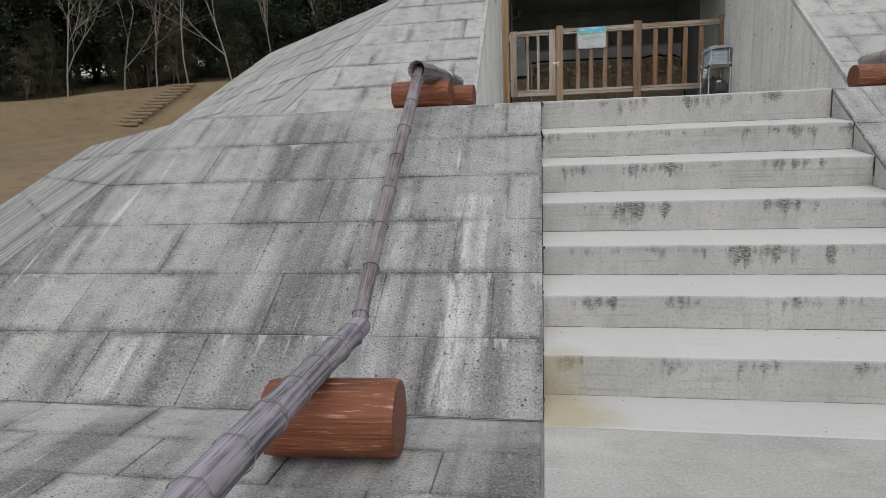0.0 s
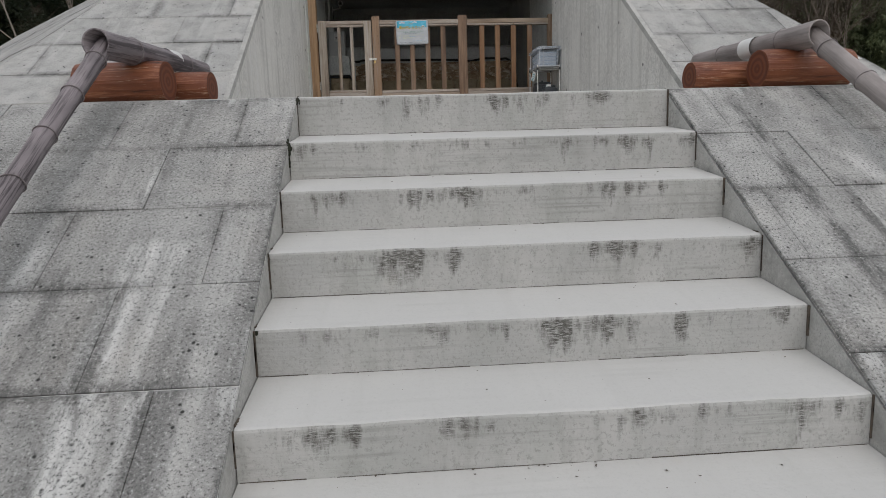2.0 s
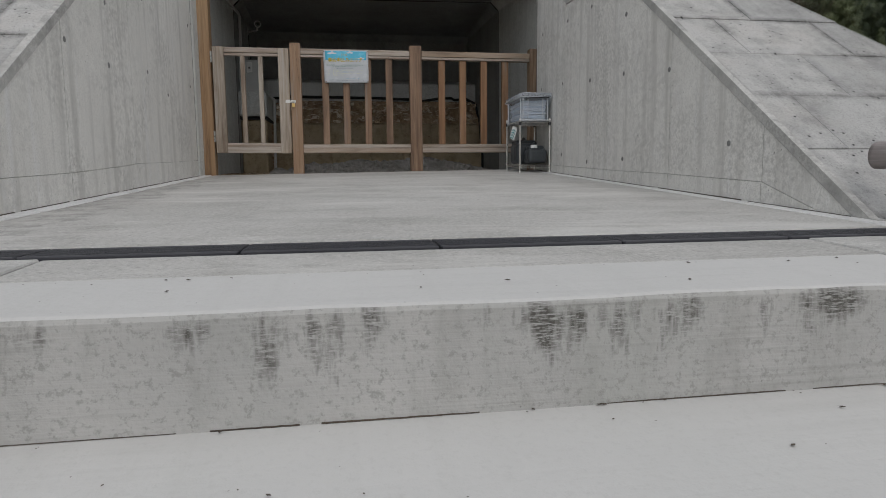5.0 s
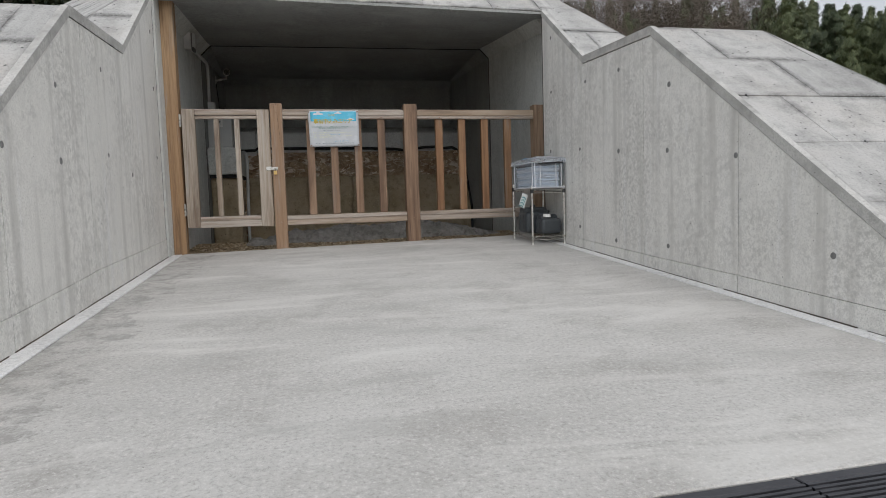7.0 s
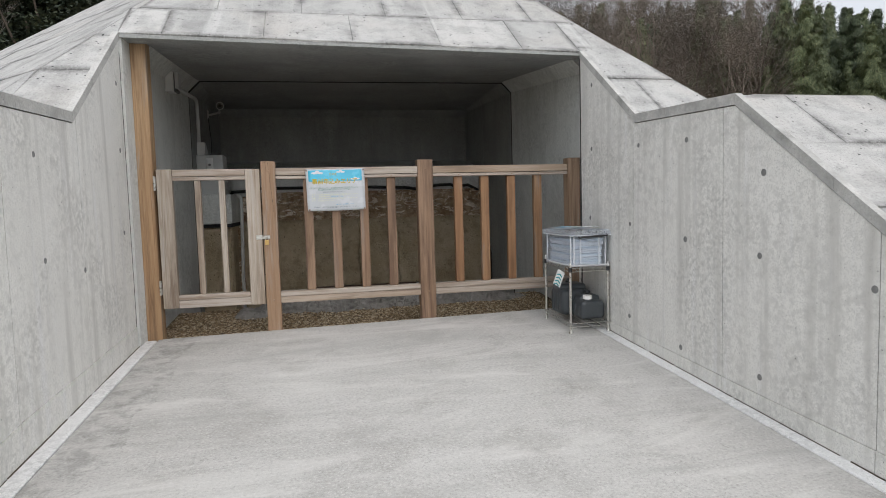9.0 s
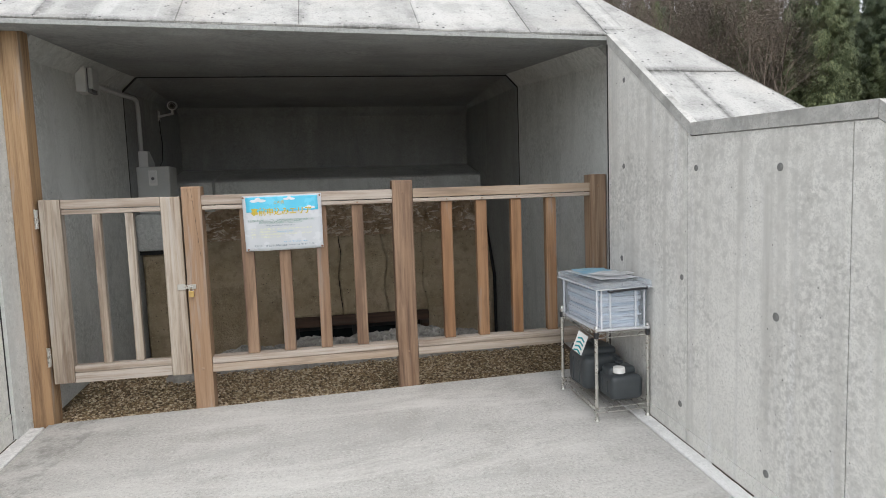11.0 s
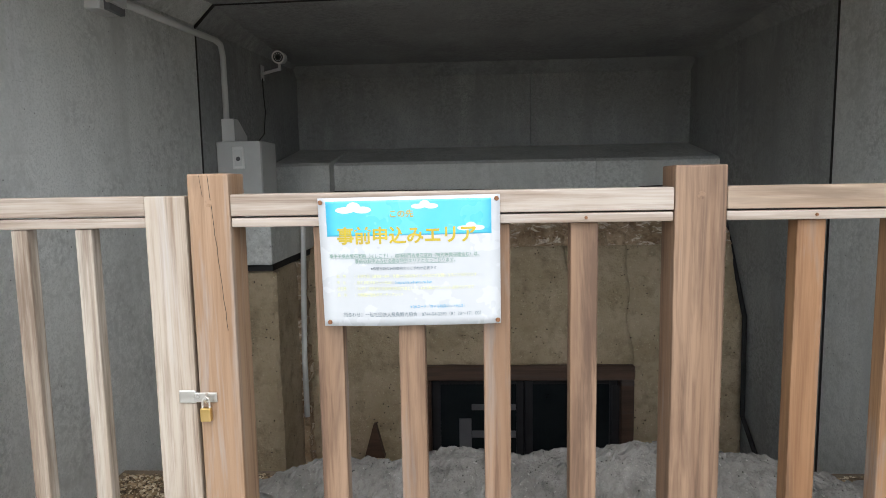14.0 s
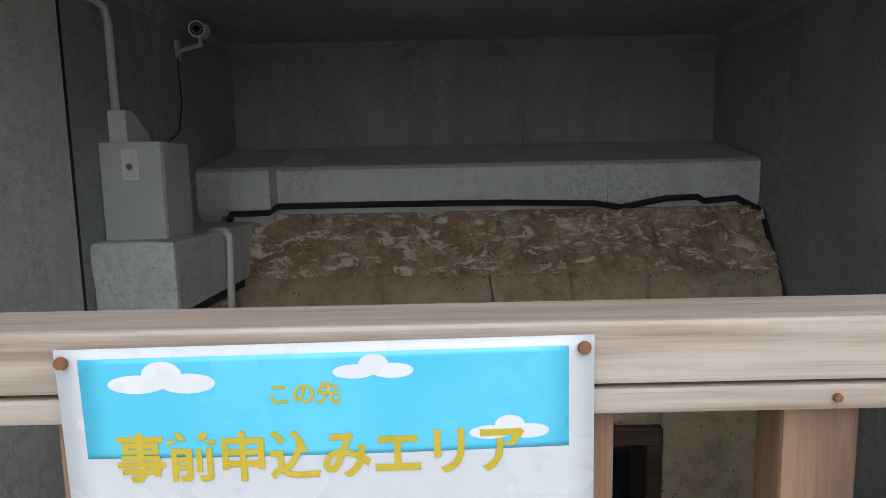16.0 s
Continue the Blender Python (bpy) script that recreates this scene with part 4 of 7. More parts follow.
for side, nm in ((-1, "wall_chamber_left"), (1, "wall_chamber_right")):
    JOINT_Y = JOINT_L if side < 0 else JOINT_R
    w = group_of(nm, "smooth grey concrete side wall inside the chamber", "wall", kind="structure")
    for ya, yb in ((PORTAL_L + 0.016 if side < 0 else PORTAL_R + 0.016, JOINT_Y - 0.008), (JOINT_Y + 0.008, CH_Y1 + 0.2)):
        bm = bmesh.new()
        xa, xb = inner_x(side, ya), inner_x(side, yb)
        o = 0.09 * side
        vs = [bm.verts.new(p) for p in ((xa, ya, 0.7), (xb, yb, 0.7), (xb, yb, ceil_at(xb, yb)), (xa, ya, ceil_at(xa, ya)), (xa + o, ya, 0.7), (xb + o, yb, 0.7), (xb + o, yb, ceil_at(xb, yb)), (xa + o, ya, ceil_at(xa, ya)))]
        for fc in ((0, 1, 2, 3), (4, 7, 6, 5), (0, 4, 5, 1), (1, 5, 6, 2), (2, 6, 7, 3), (3, 7, 4, 0)):
            bm.faces.new([vs[i] for i in fc])
        # Front section paler, rear darker: fading daylight put into the colour.
        part("wall_section", bm, INSIDE_LIT if ya < JOINT_Y else INSIDE, w)
    xj = inner_x(side, JOINT_Y)
    part("joint_seal", box(min(xj, xj + 0.1 * side) - 0.0015, max(xj, xj + 0.1 * side) + 0.0015, JOINT_Y - 0.009, JOINT_Y + 0.009, 1.2, 3.95), FOAM, w, "black foam strip")
    zj = ceil_at(xj, JOINT_Y)
    part("haunch_seal", sweep([(xj - 0.002 * side, JOINT_Y, zj - 0.111), (xj - 0.107 * side, JOINT_Y, zj - 0.004)], 0.0075 if side < 0 else 0.005, 6), FOAM, w, "black foam strip")
    for ya, yb in ((8.87 if side < 0 else 8.66, JOINT_Y - 0.008), (JOINT_Y + 0.008, CH_Y1)):
        bm = bmesh.new()
        ring = []
        for y in (ya, yb):
            x = inner_x(side, y)
            z = ceil_at(x, y)
            h = 0.105 if y < JOINT_Y else 0.105 - 0.085 * (y - JOINT_Y) / (CH_Y1 - JOINT_Y)
            ring.append([bm.verts.new(p) for p in ((x, y, z - h), (x - h * side, y, z), (x + 0.02 * side, y, z + 0.02))])
        a, b = ring
        for i in range(3):
            bm.faces.new((a[i], a[(i + 1) % 3], b[(i + 1) % 3], b[i]))
        bm.faces.new(a)
        bm.faces.new(b[::-1])
        part("haunch", bm, INSIDE_LIT if ya < JOINT_Y else INSIDE, w)
bm = bmesh.new()
for near, far in (((PORTAL_L + 0.12, PORTAL_R + 0.12), (JOINT_L - 0.006, JOINT_R - 0.006)), ((JOINT_L + 0.006, JOINT_R + 0.006), (CH_Y1 + 0.25, CH_Y1 + 0.25))):
    pts = [(-0.68, near[0]), (2.76, near[1]), (2.76, far[1]), (-0.68, far[0])]
    lo = [bm.verts.new((x, y, ceil_at(x, y))) for x, y in pts]
    hi = [bm.verts.new((x, y, ceil_at(x, y) + 0.02)) for x, y in pts]
    bm.faces.new(lo[::-1])
    bm.faces.new(hi)
    for i in range(4):
        bm.faces.new((lo[i], lo[(i + 1) % 4], hi[(i + 1) % 4], hi[i]))
lint = bmesh.new()
lv_ = []
for x in (COURT[0] - 0.01, COURT[1] + 0.01):
    y = portal_y(x)
    zt = T3[0][1] + 0.73 * (y - T3[0][0]) - 0.012
    lv_.append([lint.verts.new(p) for p in ((x, y, min(ceil_at(x, y), zt) - 0.008), (x, y, zt), (x, y + 0.16, zt + 0.1), (x, y + 0.16, ceil_at(x, y) - 0.004))])
for i in range(4):
    lint.faces.new((lv_[0][i], lv_[0][(i + 1) % 4], lv_[1][(i + 1) % 4], lv_[1][i]))
lint.faces.new(lv_[0])
lint.faces.new(lv_[1][::-1])
# Lintel in the darker grey, so its underside reads as shaded.
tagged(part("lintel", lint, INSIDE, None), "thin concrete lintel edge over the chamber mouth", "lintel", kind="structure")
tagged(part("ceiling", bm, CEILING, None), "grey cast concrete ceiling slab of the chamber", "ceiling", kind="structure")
tagged(part("ceiling_joint", sweep([(-0.455, JOINT_L, 3.944), (2.557, JOINT_R, 3.934)], 0.0045, 6), FOAM, None), "black joint strip across the ceiling", "joint", kind="structure")

back = group_of("wall_back", "concrete back wall in shade-darkened grey above a projecting beam", "wall", kind="structure")
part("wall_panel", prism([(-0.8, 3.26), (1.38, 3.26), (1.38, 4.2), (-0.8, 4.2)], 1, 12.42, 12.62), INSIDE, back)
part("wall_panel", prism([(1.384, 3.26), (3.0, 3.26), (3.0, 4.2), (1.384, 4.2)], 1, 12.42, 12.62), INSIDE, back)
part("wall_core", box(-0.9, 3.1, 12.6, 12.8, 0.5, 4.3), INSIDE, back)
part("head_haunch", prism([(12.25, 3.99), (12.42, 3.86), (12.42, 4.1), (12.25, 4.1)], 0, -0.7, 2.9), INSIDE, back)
# Beams and pier block take the lit grey to brighten them deep inside.
beam_poly = [(11.76, 2.92), (11.76, 3.128), (11.79, 3.150), (12.43, 3.285), (12.6, 3.285), (12.6, 2.6), (11.9, 2.6)]
part("beam", prism(beam_poly, 0, 0.01, 1.78), INSIDE_LIT, back)
part("beam", prism(beam_poly, 0, 1.784, 2.648), INSIDE_LIT, back)
part("beam_stub", prism([(p[0] - 0.13 if i < 3 else p[0], p[1]) for i, p in enumerate(beam_poly)], 0, -0.33, -0.11), INSIDE_LIT, back)
part("beam_stub", prism([(p[0] - 0.04 if i < 3 else p[0], p[1]) for i, p in enumerate(beam_poly)], 0, -0.56, -0.331), INSIDE_LIT, back)
part("beam_return", prism([(p[0] + 0.02 if i < 3 else p[0], p[1]) for i, p in enumerate(beam_poly)], 0, -0.109, 0.009), INSIDE_LIT, back)

# broken stone face of the old chamber under the beam
FACE = [(11.74, 2.90), (11.52, 2.56), (11.30, 2.12), (11.27, 1.5), (11.27, 0.8)]


def face_y(z):
    pts = sorted((z_, y_) for y_, z_ in FACE)
    return interp(pts, z)


def face_block(name, x0, x1, z0, z1, mat_, rough, seed, nx=18, nz=10):
    bm = bmesh.new()
    grid = []
    for j in range(nz + 1):
        z = z0 + (z1 - z0) * j / nz
        row = []
        for i in range(nx + 1):
            x = x0 + (x1 - x0) * i / nx
            n = noise.noise(Vector((x * 5, z * 6, seed))) + 0.6 * noise.noise(Vector((x * 14, z * 15, seed))) + 0.4 * noise.noise(Vector((x * 30, z * 30, seed)))
            row.append(bm.verts.new((x + 0.05 * noise.noise(Vector((x * 1.5, z * 4.5, 7.7))) * min(1, (2.64 - x) * 6, (x + 0.4) * 6), face_y(z) + rough * n, z)))
        grid.append(row)
    for a, b in zip(grid, grid[1:]):
        for i in range(nx):
            bm.faces.new((a[i], a[i + 1], b[i + 1], b[i]))
    rim = [grid[0][i] for i in range(nx + 1)] + [grid[j][nx] for j in range(1, nz + 1)] + [grid[nz][i] for i in range(nx - 1, -1, -1)] + [grid[j][0] for j in range(nz - 1, 0, -1)]
    bk = [bm.verts.new((v.co.x, v.co.y + 0.16, v.co.z)) for v in rim]
    for i in range(len(rim)):
        j = (i + 1) % len(rim)
        bm.faces.new((rim[i], bk[i], bk[j], rim[j]))
    return part(name, bm, mat_, tomb, smooth=name != "rubble_course")


tomb = group_of("tomb_front", "brown cut tuff blocks with cracks under a crumbled rubble course", "stone wall", kind="structure")
DOOR = (0.53, 1.93, 1.775)
face_block("rubble_course", -0.42, 2.64, 2.55, 2.88, RUBBLE, 0.055, 1.0, 170, 28)
face_block("tuff_block", -0.40, DOOR[0], 0.8, 2.548, TUFF, 0.012, 2.0, 22, 40)
face_block("tuff_block", DOOR[0], 1.083, DOOR[2], 2.548, TUFF, 0.012, 2.0, 16, 20)
face_block("tuff_block", 1.091, 1.53, DOOR[2], 2.548, TUFF, 0.012, 3.3, 14, 20)
face_block("tuff_block", 1.537, DOOR[1], DOOR[2], 2.548, TUFF, 0.012, 4.1, 12, 20)
face_block("tuff_block", DOOR[1], 2.64, 0.8, 2.548, TUFF, 0.012, 4.1, 16, 40)
# Near-black sheet for the darkness behind the stone face.
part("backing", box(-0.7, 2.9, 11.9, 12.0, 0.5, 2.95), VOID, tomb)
part("cavity_floor", box(-0.7, 2.9, 11.2, 12.6, 0.6, 0.78), SOIL, tomb)

tomb_door = group_of("door_tomb", "dark wood-framed glazed door set low in the stone", "door", kind="structure")
part("head_frame", box(DOOR[0] - 0.01, DOOR[1] + 0.01, 11.235, 11.33, DOOR[2] - 0.085, DOOR[2] + 0.012, 0.006), WOOD_FRAME, tomb_door)
part("side_frame", box(DOOR[0] - 0.01, DOOR[0] + 0.075, 11.24, 11.33, 0.8, DOOR[2] - 0.087, 0.006), WOOD_FRAME, tomb_door)
part("side_frame", box(DOOR[1] - 0.075, DOOR[1] + 0.01, 11.24, 11.33, 0.8, DOOR[2] - 0.087, 0.006), WOOD_FRAME, tomb_door)
for i in range(2):
    xa = DOOR[0] + 0.08 + i * 0.62
    for nm, a, b, c, d in (("stile", xa, xa + 0.055, 0.8, 1.68), ("stile", xa + 0.565, xa + 0.612, 0.8, 1.68), ("rail", xa + 0.056, xa + 0.564, 1.645, 1.68)):
        part(nm, box(a, b, 11.30, 11.335, c, d, 0.003), BLACK_PLASTIC, tomb_door)
    part("pane", box(xa + 0.05, xa + 0.57, 11.315, 11.321, 0.8, 1.65), GLASS, tomb_door)
for za, zb in ((1.468, 1.510), (1.276, 1.325)):
    part("door_rail", box(DOOR[0] + 0.345, DOOR[0] + 0.64, 11.292, 11.3, za, zb, 0.003), PAINT_DARK, tomb_door)
part("door_stile", box(DOOR[0] + 0.26, DOOR[0] + 0.343, 11.288, 11.3, 0.8, 1.41, 0.003), PAINT_DARK, tomb_door)
for xa in (DOOR[0] + 1.07, DOOR[0] + 1.28):
    part("door_stile", box(xa, xa + 0.05, 11.292, 11.3, 0.8, 1.64, 0.003), BLACK_PLASTIC, tomb_door)

foam = group_of("foam_edge", "black foam strip sealing concrete to the uneven stone", "foam strip", kind="structure")


def foam_run(points, r=0.016):
    part("strip", sweep(points, r, 6), FOAM, foam)


foam_run([(-0.40, 11.72, 2.60), (-0.385, 11.69, 2.80), (-0.33, 11.64, 2.895), (-0.12, 11.63, 2.90), (-0.09, 11.70, 2.93), (0.4, 11.73, 2.93), (1.2, 11.73, 2.925), (1.7, 11.73, 2.91), (1.85, 11.72, 2.885), (2.1, 11.73, 2.93), (2.28, 11.73, 2.935), (2.32, 11.73, 2.91), (2.5, 11.73, 2.925), (2.64, 11.72, 2.85)], 0.02)
foam_run([(2.645, 11.72, 2.85), (2.645, 11.47, 2.43), (2.64, 11.27, 2.1), (2.635, 11.24, 1.45), (2.635, 10.95, 1.2)])

pier = group_of("side_pier", "old rough pier with a concrete block on its top", "pier", kind="structure")
part("block", roughen(box(-0.56, -0.225, 10.66, 11.85, 2.55, 2.85, 0.02, 2), 0.008, 6, 3.0, 2), INSIDE_LIT, pier, "patched grey concrete block")
part("pier_stone", roughen(box(-0.55, -0.235, 10.74, 11.6, 0.8, 2.52, 0.02, 1), 0.012, 5, 9.0, 4), TUFF, pier)
part("foam_line", box(-0.555, -0.235, 10.70, 11.75, 2.515, 2.555), FOAM, pier, "black foam joint")

stake_bm = prism([(0.166, 1.20), (0.304, 1.20), (0.246, 1.425), (0.232, 1.425)], 1, 11.14, 11.19)
tagged(part("wooden_stake", roughen(stake_bm, 0.003, 14, 2.0), WOOD_FRAME, None), "dark pointed wooden stake leaning on the stone face", "stake")
rng = random.Random(61)
edge_z = 1.1
while edge_z < 2.5:
    h_ = rng.uniform(0.05, 0.13)
    bm = roughen(box(-0.238 + rng.uniform(-0.008, 0.008), -0.197 + rng.uniform(-0.012, 0.016), 11.15, 11.28, edge_z, edge_z + h_, 0.012, 2), 0.012, 16, edge_z * 7, 1)
    part("broken_stone", bm, RUBBLE, tomb)
    edge_z += h_ - 0.004

# ---------------------------------------------------------------- ground
ground_v, ground_f = [], []
AH = Vector((-0.62, 0.785))


def ground_z(x, y):
    s = (x + 0.0) * AH.x + (y + 1.0) * AH.y
    left = max(0.0, min(1.0, (-x - 2.5) / 5.0))
    hill = interp([(-400, 0), (8.5, 0), (15, 0.75), (24, 2.3), (28, 2.6), (32.5, 3.3), (37, 5.9), (40, 6.1), (60, 10), (110, 18), (400, 26)], s)
    az = math.degrees(math.atan2(-x, max(0.1, y + 1.0)))
    hill *= 1 - 0.25 * max(0.0, min(1.0, (az - 29) / 15.5))
    r = math.hypot(x - CX, y - CY)
    back_hill = interp([(0, 0), (26, 0), (40, 5.0), (60, 13), (80, 20), (400, 34)], r) if y > 0 else 0
    deg = math.degrees(math.atan2(max(0.1, y - 4), max(0.1, x)))
    back_hill *= 0.5 + 0.5 * max(0.0, min(1.0, (deg - 40) / 14))
    side = max(0.0, min(1.0, (x - 3) / 6))
    z = hill * left + back_hill * side
    return z + 0.05 * noise.noise(Vector((x * 0.3, y * 0.3, 0))) * min(1, r / 20)


xs = sorted({*[-3.6 * 1.13 ** i for i in range(42)], *[4.8 * 1.16 ** i for i in range(36)], *[i * 0.8 - 3.2 for i in range(10)]})
ys = sorted({*[-2.5 * 1.2 ** i for i in range(30)], *[i * 1.0 - 2 for i in range(32)], *[30 * 1.12 ** i for i in range(28)]})
for y in ys:
    for x in xs:
        ground_v.append((x, y, ground_z(x, y) - 0.03))
W = len(xs)
for j in range(len(ys) - 1):
    for i in range(W - 1):
        ground_f.append((j * W + i, j * W + i + 1, (j + 1) * W + i + 1, (j + 1) * W + i))
tagged(new("ground", mesh_from("ground", ground_v, ground_f, TURF, smooth=True)), "dry brown winter turf rising to terraced slopes", "ground", kind="structure")

apron = group_of("pavement", "level concrete slabs round the foot of the mound", "pavement", kind="structure")
part("landing_slab", box(STAIR[0] + 0.003, STAIR[1] - 0.003, -2.6, 1.498, -0.2, 0.0, 0.003), FLOOR, apron)
for r in range(5):
    y1 = 1.548 - 0.305 * r
    for c in range(9):
        for x1 in (-0.006 - 0.6 * c + (0.22 if r % 2 else 0),):
            xa, xb = x1 - 0.6, min(x1, -0.006)
            me_ = box(xa + 0.003, xb - 0.003, y1 - 0.302, y1 - 0.003, -0.1, 0.0 + rng.uniform(-0.002, 0.002), 0.004)
            ob = part("paving_slab", me_, SLAB, apron)
            lay = ob.data.uv_layers.new(name="slope")
            lay.data.foreach_set("uv", [q for p in ob.data.polygons for vi in p.vertices for q in (ob.data.vertices[vi].co.x * 1.0 + 31, ob.data.vertices[vi].co.y * 2.0)])
for r in range(2):
    for c in range(4):
        ob = part("paving_slab", box(2.0 + 0.6 * c, 2.594 + 0.6 * c, 1.548 - 0.305 * (r + 1) + 0.003, 1.545 - 0.305 * r, -0.1, 0.0, 0.004), SLAB, apron)
        lay = ob.data.uv_layers.new(name="slope")
        lay.data.foreach_set("uv", [q for p in ob.data.polygons for vi in p.vertices for q in (ob.data.vertices[vi].co.x + 31, ob.data.vertices[vi].co.y * 2.0)])
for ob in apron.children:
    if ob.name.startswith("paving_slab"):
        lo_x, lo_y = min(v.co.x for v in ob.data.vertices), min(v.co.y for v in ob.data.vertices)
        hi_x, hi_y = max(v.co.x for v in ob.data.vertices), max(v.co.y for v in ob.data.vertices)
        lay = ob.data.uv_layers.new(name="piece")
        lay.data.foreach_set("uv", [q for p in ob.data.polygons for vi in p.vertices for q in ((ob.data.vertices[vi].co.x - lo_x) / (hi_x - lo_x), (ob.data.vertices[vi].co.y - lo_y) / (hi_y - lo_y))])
tagged(part("apron_bed", box(-6, 6, -2.6, 1.6, -0.3, -0.012), MORTAR, None), "mortar bed under the pavement", "pavement", kind="structure")

# ---------------------------------------------------------------- fence and gate
FY = 8.738                                # front of the posts


def timber(name, x0, x1, z0, z1, parent, mat_, depth=0.05, y0=None, bev=0.004, label=""):
    y = FY + 0.012 if y0 is None else y0
    return part(name, box(x0, x1, y, y + depth, z0, z1, bev, 2), mat_, parent, label)


def screw_head(parent, x, z, y, mat_=STEEL, r=0.006):
    part("screw", tube(r, r * 0.8, 0.003, 10), mat_, parent, m=Matrix.Translation((x, y, z)) @ Matrix.Rotation(math.pi / 2, 4, "X"))


def fence_bay(x0, x1, bars, bar_wood):
    bay = group_of("wooden_fence", "weathered cypress fence bay with square uprights and two rails", "fence", group="fence bays", at=((x0 + x1) / 2, FY, 1.79))
    timber("top_rail", x0, x1, 2.923, 2.975, bay, WOOD_H, 0.082, FY + 0.002)
    timber("under_rail", x0, x1, 2.897, 2.919, bay, WOOD_H, 0.070, FY + 0.005)
    timber("bottom_rail", x0, x1, 2.052, 2.088, bay, WOOD_H, 0.075, FY + 0.006)
    timber("bottom_board", x0, x1, 2.006, 2.050, bay, WOOD_H, 0.085, FY + 0.002)
    for x in bars:
        timber("upright", x, x + 0.064, 2.089, 2.896, bay, bar_wood, 0.045, FY + 0.022)
        screw_head(bay, x + 0.032, 2.908, FY + 0.004, RUST, 0.004)
    return bay


fence_bay(0.323, 1.349, [0.512, 0.710, 0.914, 1.119], WOOD_V)
fence_bay(1.467, 2.548, [1.634, 1.843, 2.055, 2.273], WOOD_WARM)
for x0, x1, mt, lab in ((0.223, 0.322, WOOD_TAN, "tan square cypress fence post with a long drying crack"), (1.350, 1.466, WOOD_V, "brown square cypress fence post with knots"), (2.551, 2.652, WOOD_TAN, "brown cypress fence post against the chamber wall")):
    post = group_of("fence_post", lab, "fence post", group="fence posts", at=((x0 + x1) / 2, FY + 0.05, 1.79))
    part("shaft", box(x0, x1, FY, FY + 0.100, 1.62, 3.024, 0.005, 2), mt, post)
    for z in (2.955, 2.03):
        part("bolt_plug", tube(0.010, 0.009, 0.0015, 14), mt, post, "round wooden bolt plug", m=Matrix.Translation(((x0 + x1) / 2, FY + 0.001, z)) @ Matrix.Rotation(math.pi / 2, 4, "X"))
    if x0 < 0.3:
        crack = [(x0 + 0.050 + 0.030 * i / 24 + 0.002 * noise.noise(Vector((i * 0.5, 3, 1))), FY + 0.0002, 3.02 - 0.37 * i / 24) for i in range(25)]
        part("drying_crack", sweep(crack, 0.0008, 5), VOID, post, "thin dark drying crack")
        crack = [(x0 + 0.030 + 0.006 * i / 8, FY + 0.0002, 3.02 - 0.05 * i / 8) for i in range(9)]
        part("drying_crack", sweep(crack, 0.0006, 5), VOID, post, "thin dark drying crack")
tall = group_of("gate_post", "tall orange-brown cypress post standing against the concrete", "gate post", at=(-0.53, FY, 1.79))
part("shaft", box(-0.583, -0.484, FY - 0.01, FY + 0.105, 1.64, 3.832, 0.006, 2), WOOD_POST, tall)

gate = group_of("gate", "closed silvered wooden gate with two uprights and a padlock", "gate", at=(-0.13, FY, 2.0))
timber("stile", -0.469, -0.369, 2.010, 2.977, gate, WOOD_GREY, 0.055, FY + 0.003)
timber("stile", 0.115, 0.214, 2.004, 2.973, gate, WOOD_GREY, 0.055, FY + 0.003)
timber("top_rail", -0.368, 0.114, 2.926, 2.974, gate, WOOD_H, 0.045, FY + 0.007)
timber("under_rail", -0.368, 0.114, 2.898, 2.923, gate, WOOD_H, 0.04, FY + 0.011)
timber("bottom_rail", -0.368, 0.114, 2.064, 2.099, gate, WOOD_H, 0.05, FY + 0.008)
timber("bottom_board", -0.368, 0.114, 2.008, 2.062, gate, WOOD_H, 0.055, FY + 0.004)
for x in (-0.227, -0.067):
    timber("upright", x, x + 0.041, 2.100, 2.897, gate, WOOD_GREY, 0.036, FY + 0.016)
for z in (2.83, 2.11):
    hinge = part("hinge", box(-0.486, -0.470, FY - 0.014, FY + 0.002, z, z + 0.1, 0.003), STEEL, gate, "steel butt hinge")
    part("knuckle", tube(0.006, 0.006, 0.1, 10), STEEL, hinge, m=Matrix.Translation((-0.479, FY - 0.014, z)))
hasp = part("hasp_plate", box(0.172, 0.215, FY - 0.002, FY + 0.003, 2.470, 2.502, 0.002), STEEL, gate, "chromed hasp plate")
part("hasp_strap", box(0.212, 0.268, FY - 0.006, FY - 0.002, 2.474, 2.498, 0.0015), STEEL, hasp)
part("staple", sweep([(0.245, FY, 2.495), (0.245, FY - 0.016, 2.495), (0.245, FY - 0.02, 2.486), (0.245, FY - 0.016, 2.478), (0.245, FY, 2.478)], 0.003, 6), STEEL, hasp)
lock = group_of("padlock", "small brass padlock hanging from the gate hasp", "padlock", at=(0.245, FY - 0.016, 2.44))
part("body", box(0.232, 0.258, FY - 0.024, FY - 0.010, 2.432, 2.465, 0.003, 2), BRASS, lock)
part("shackle", sweep([(0.237, FY - 0.017, 2.464), (0.237, FY - 0.017, 2.482), (0.241, FY - 0.017, 2.489), (0.247, FY - 0.017, 2.491), (0.252, FY - 0.017, 2.488), (0.254, FY - 0.017, 2.481), (0.254, FY - 0.017, 2.464)], 0.0028, 8), STEEL, lock)

# ---------------------------------------------------------------- notice
SX0, SX1, SZ0, SZ1, SY = 0.532, 0.954, 2.662, 2.962, FY - 0.004
notice = group_of("notice", "laminated notice with blue sky band, nailed to the fence", "sign", at=((SX0 + SX1) / 2, SY, SZ0))


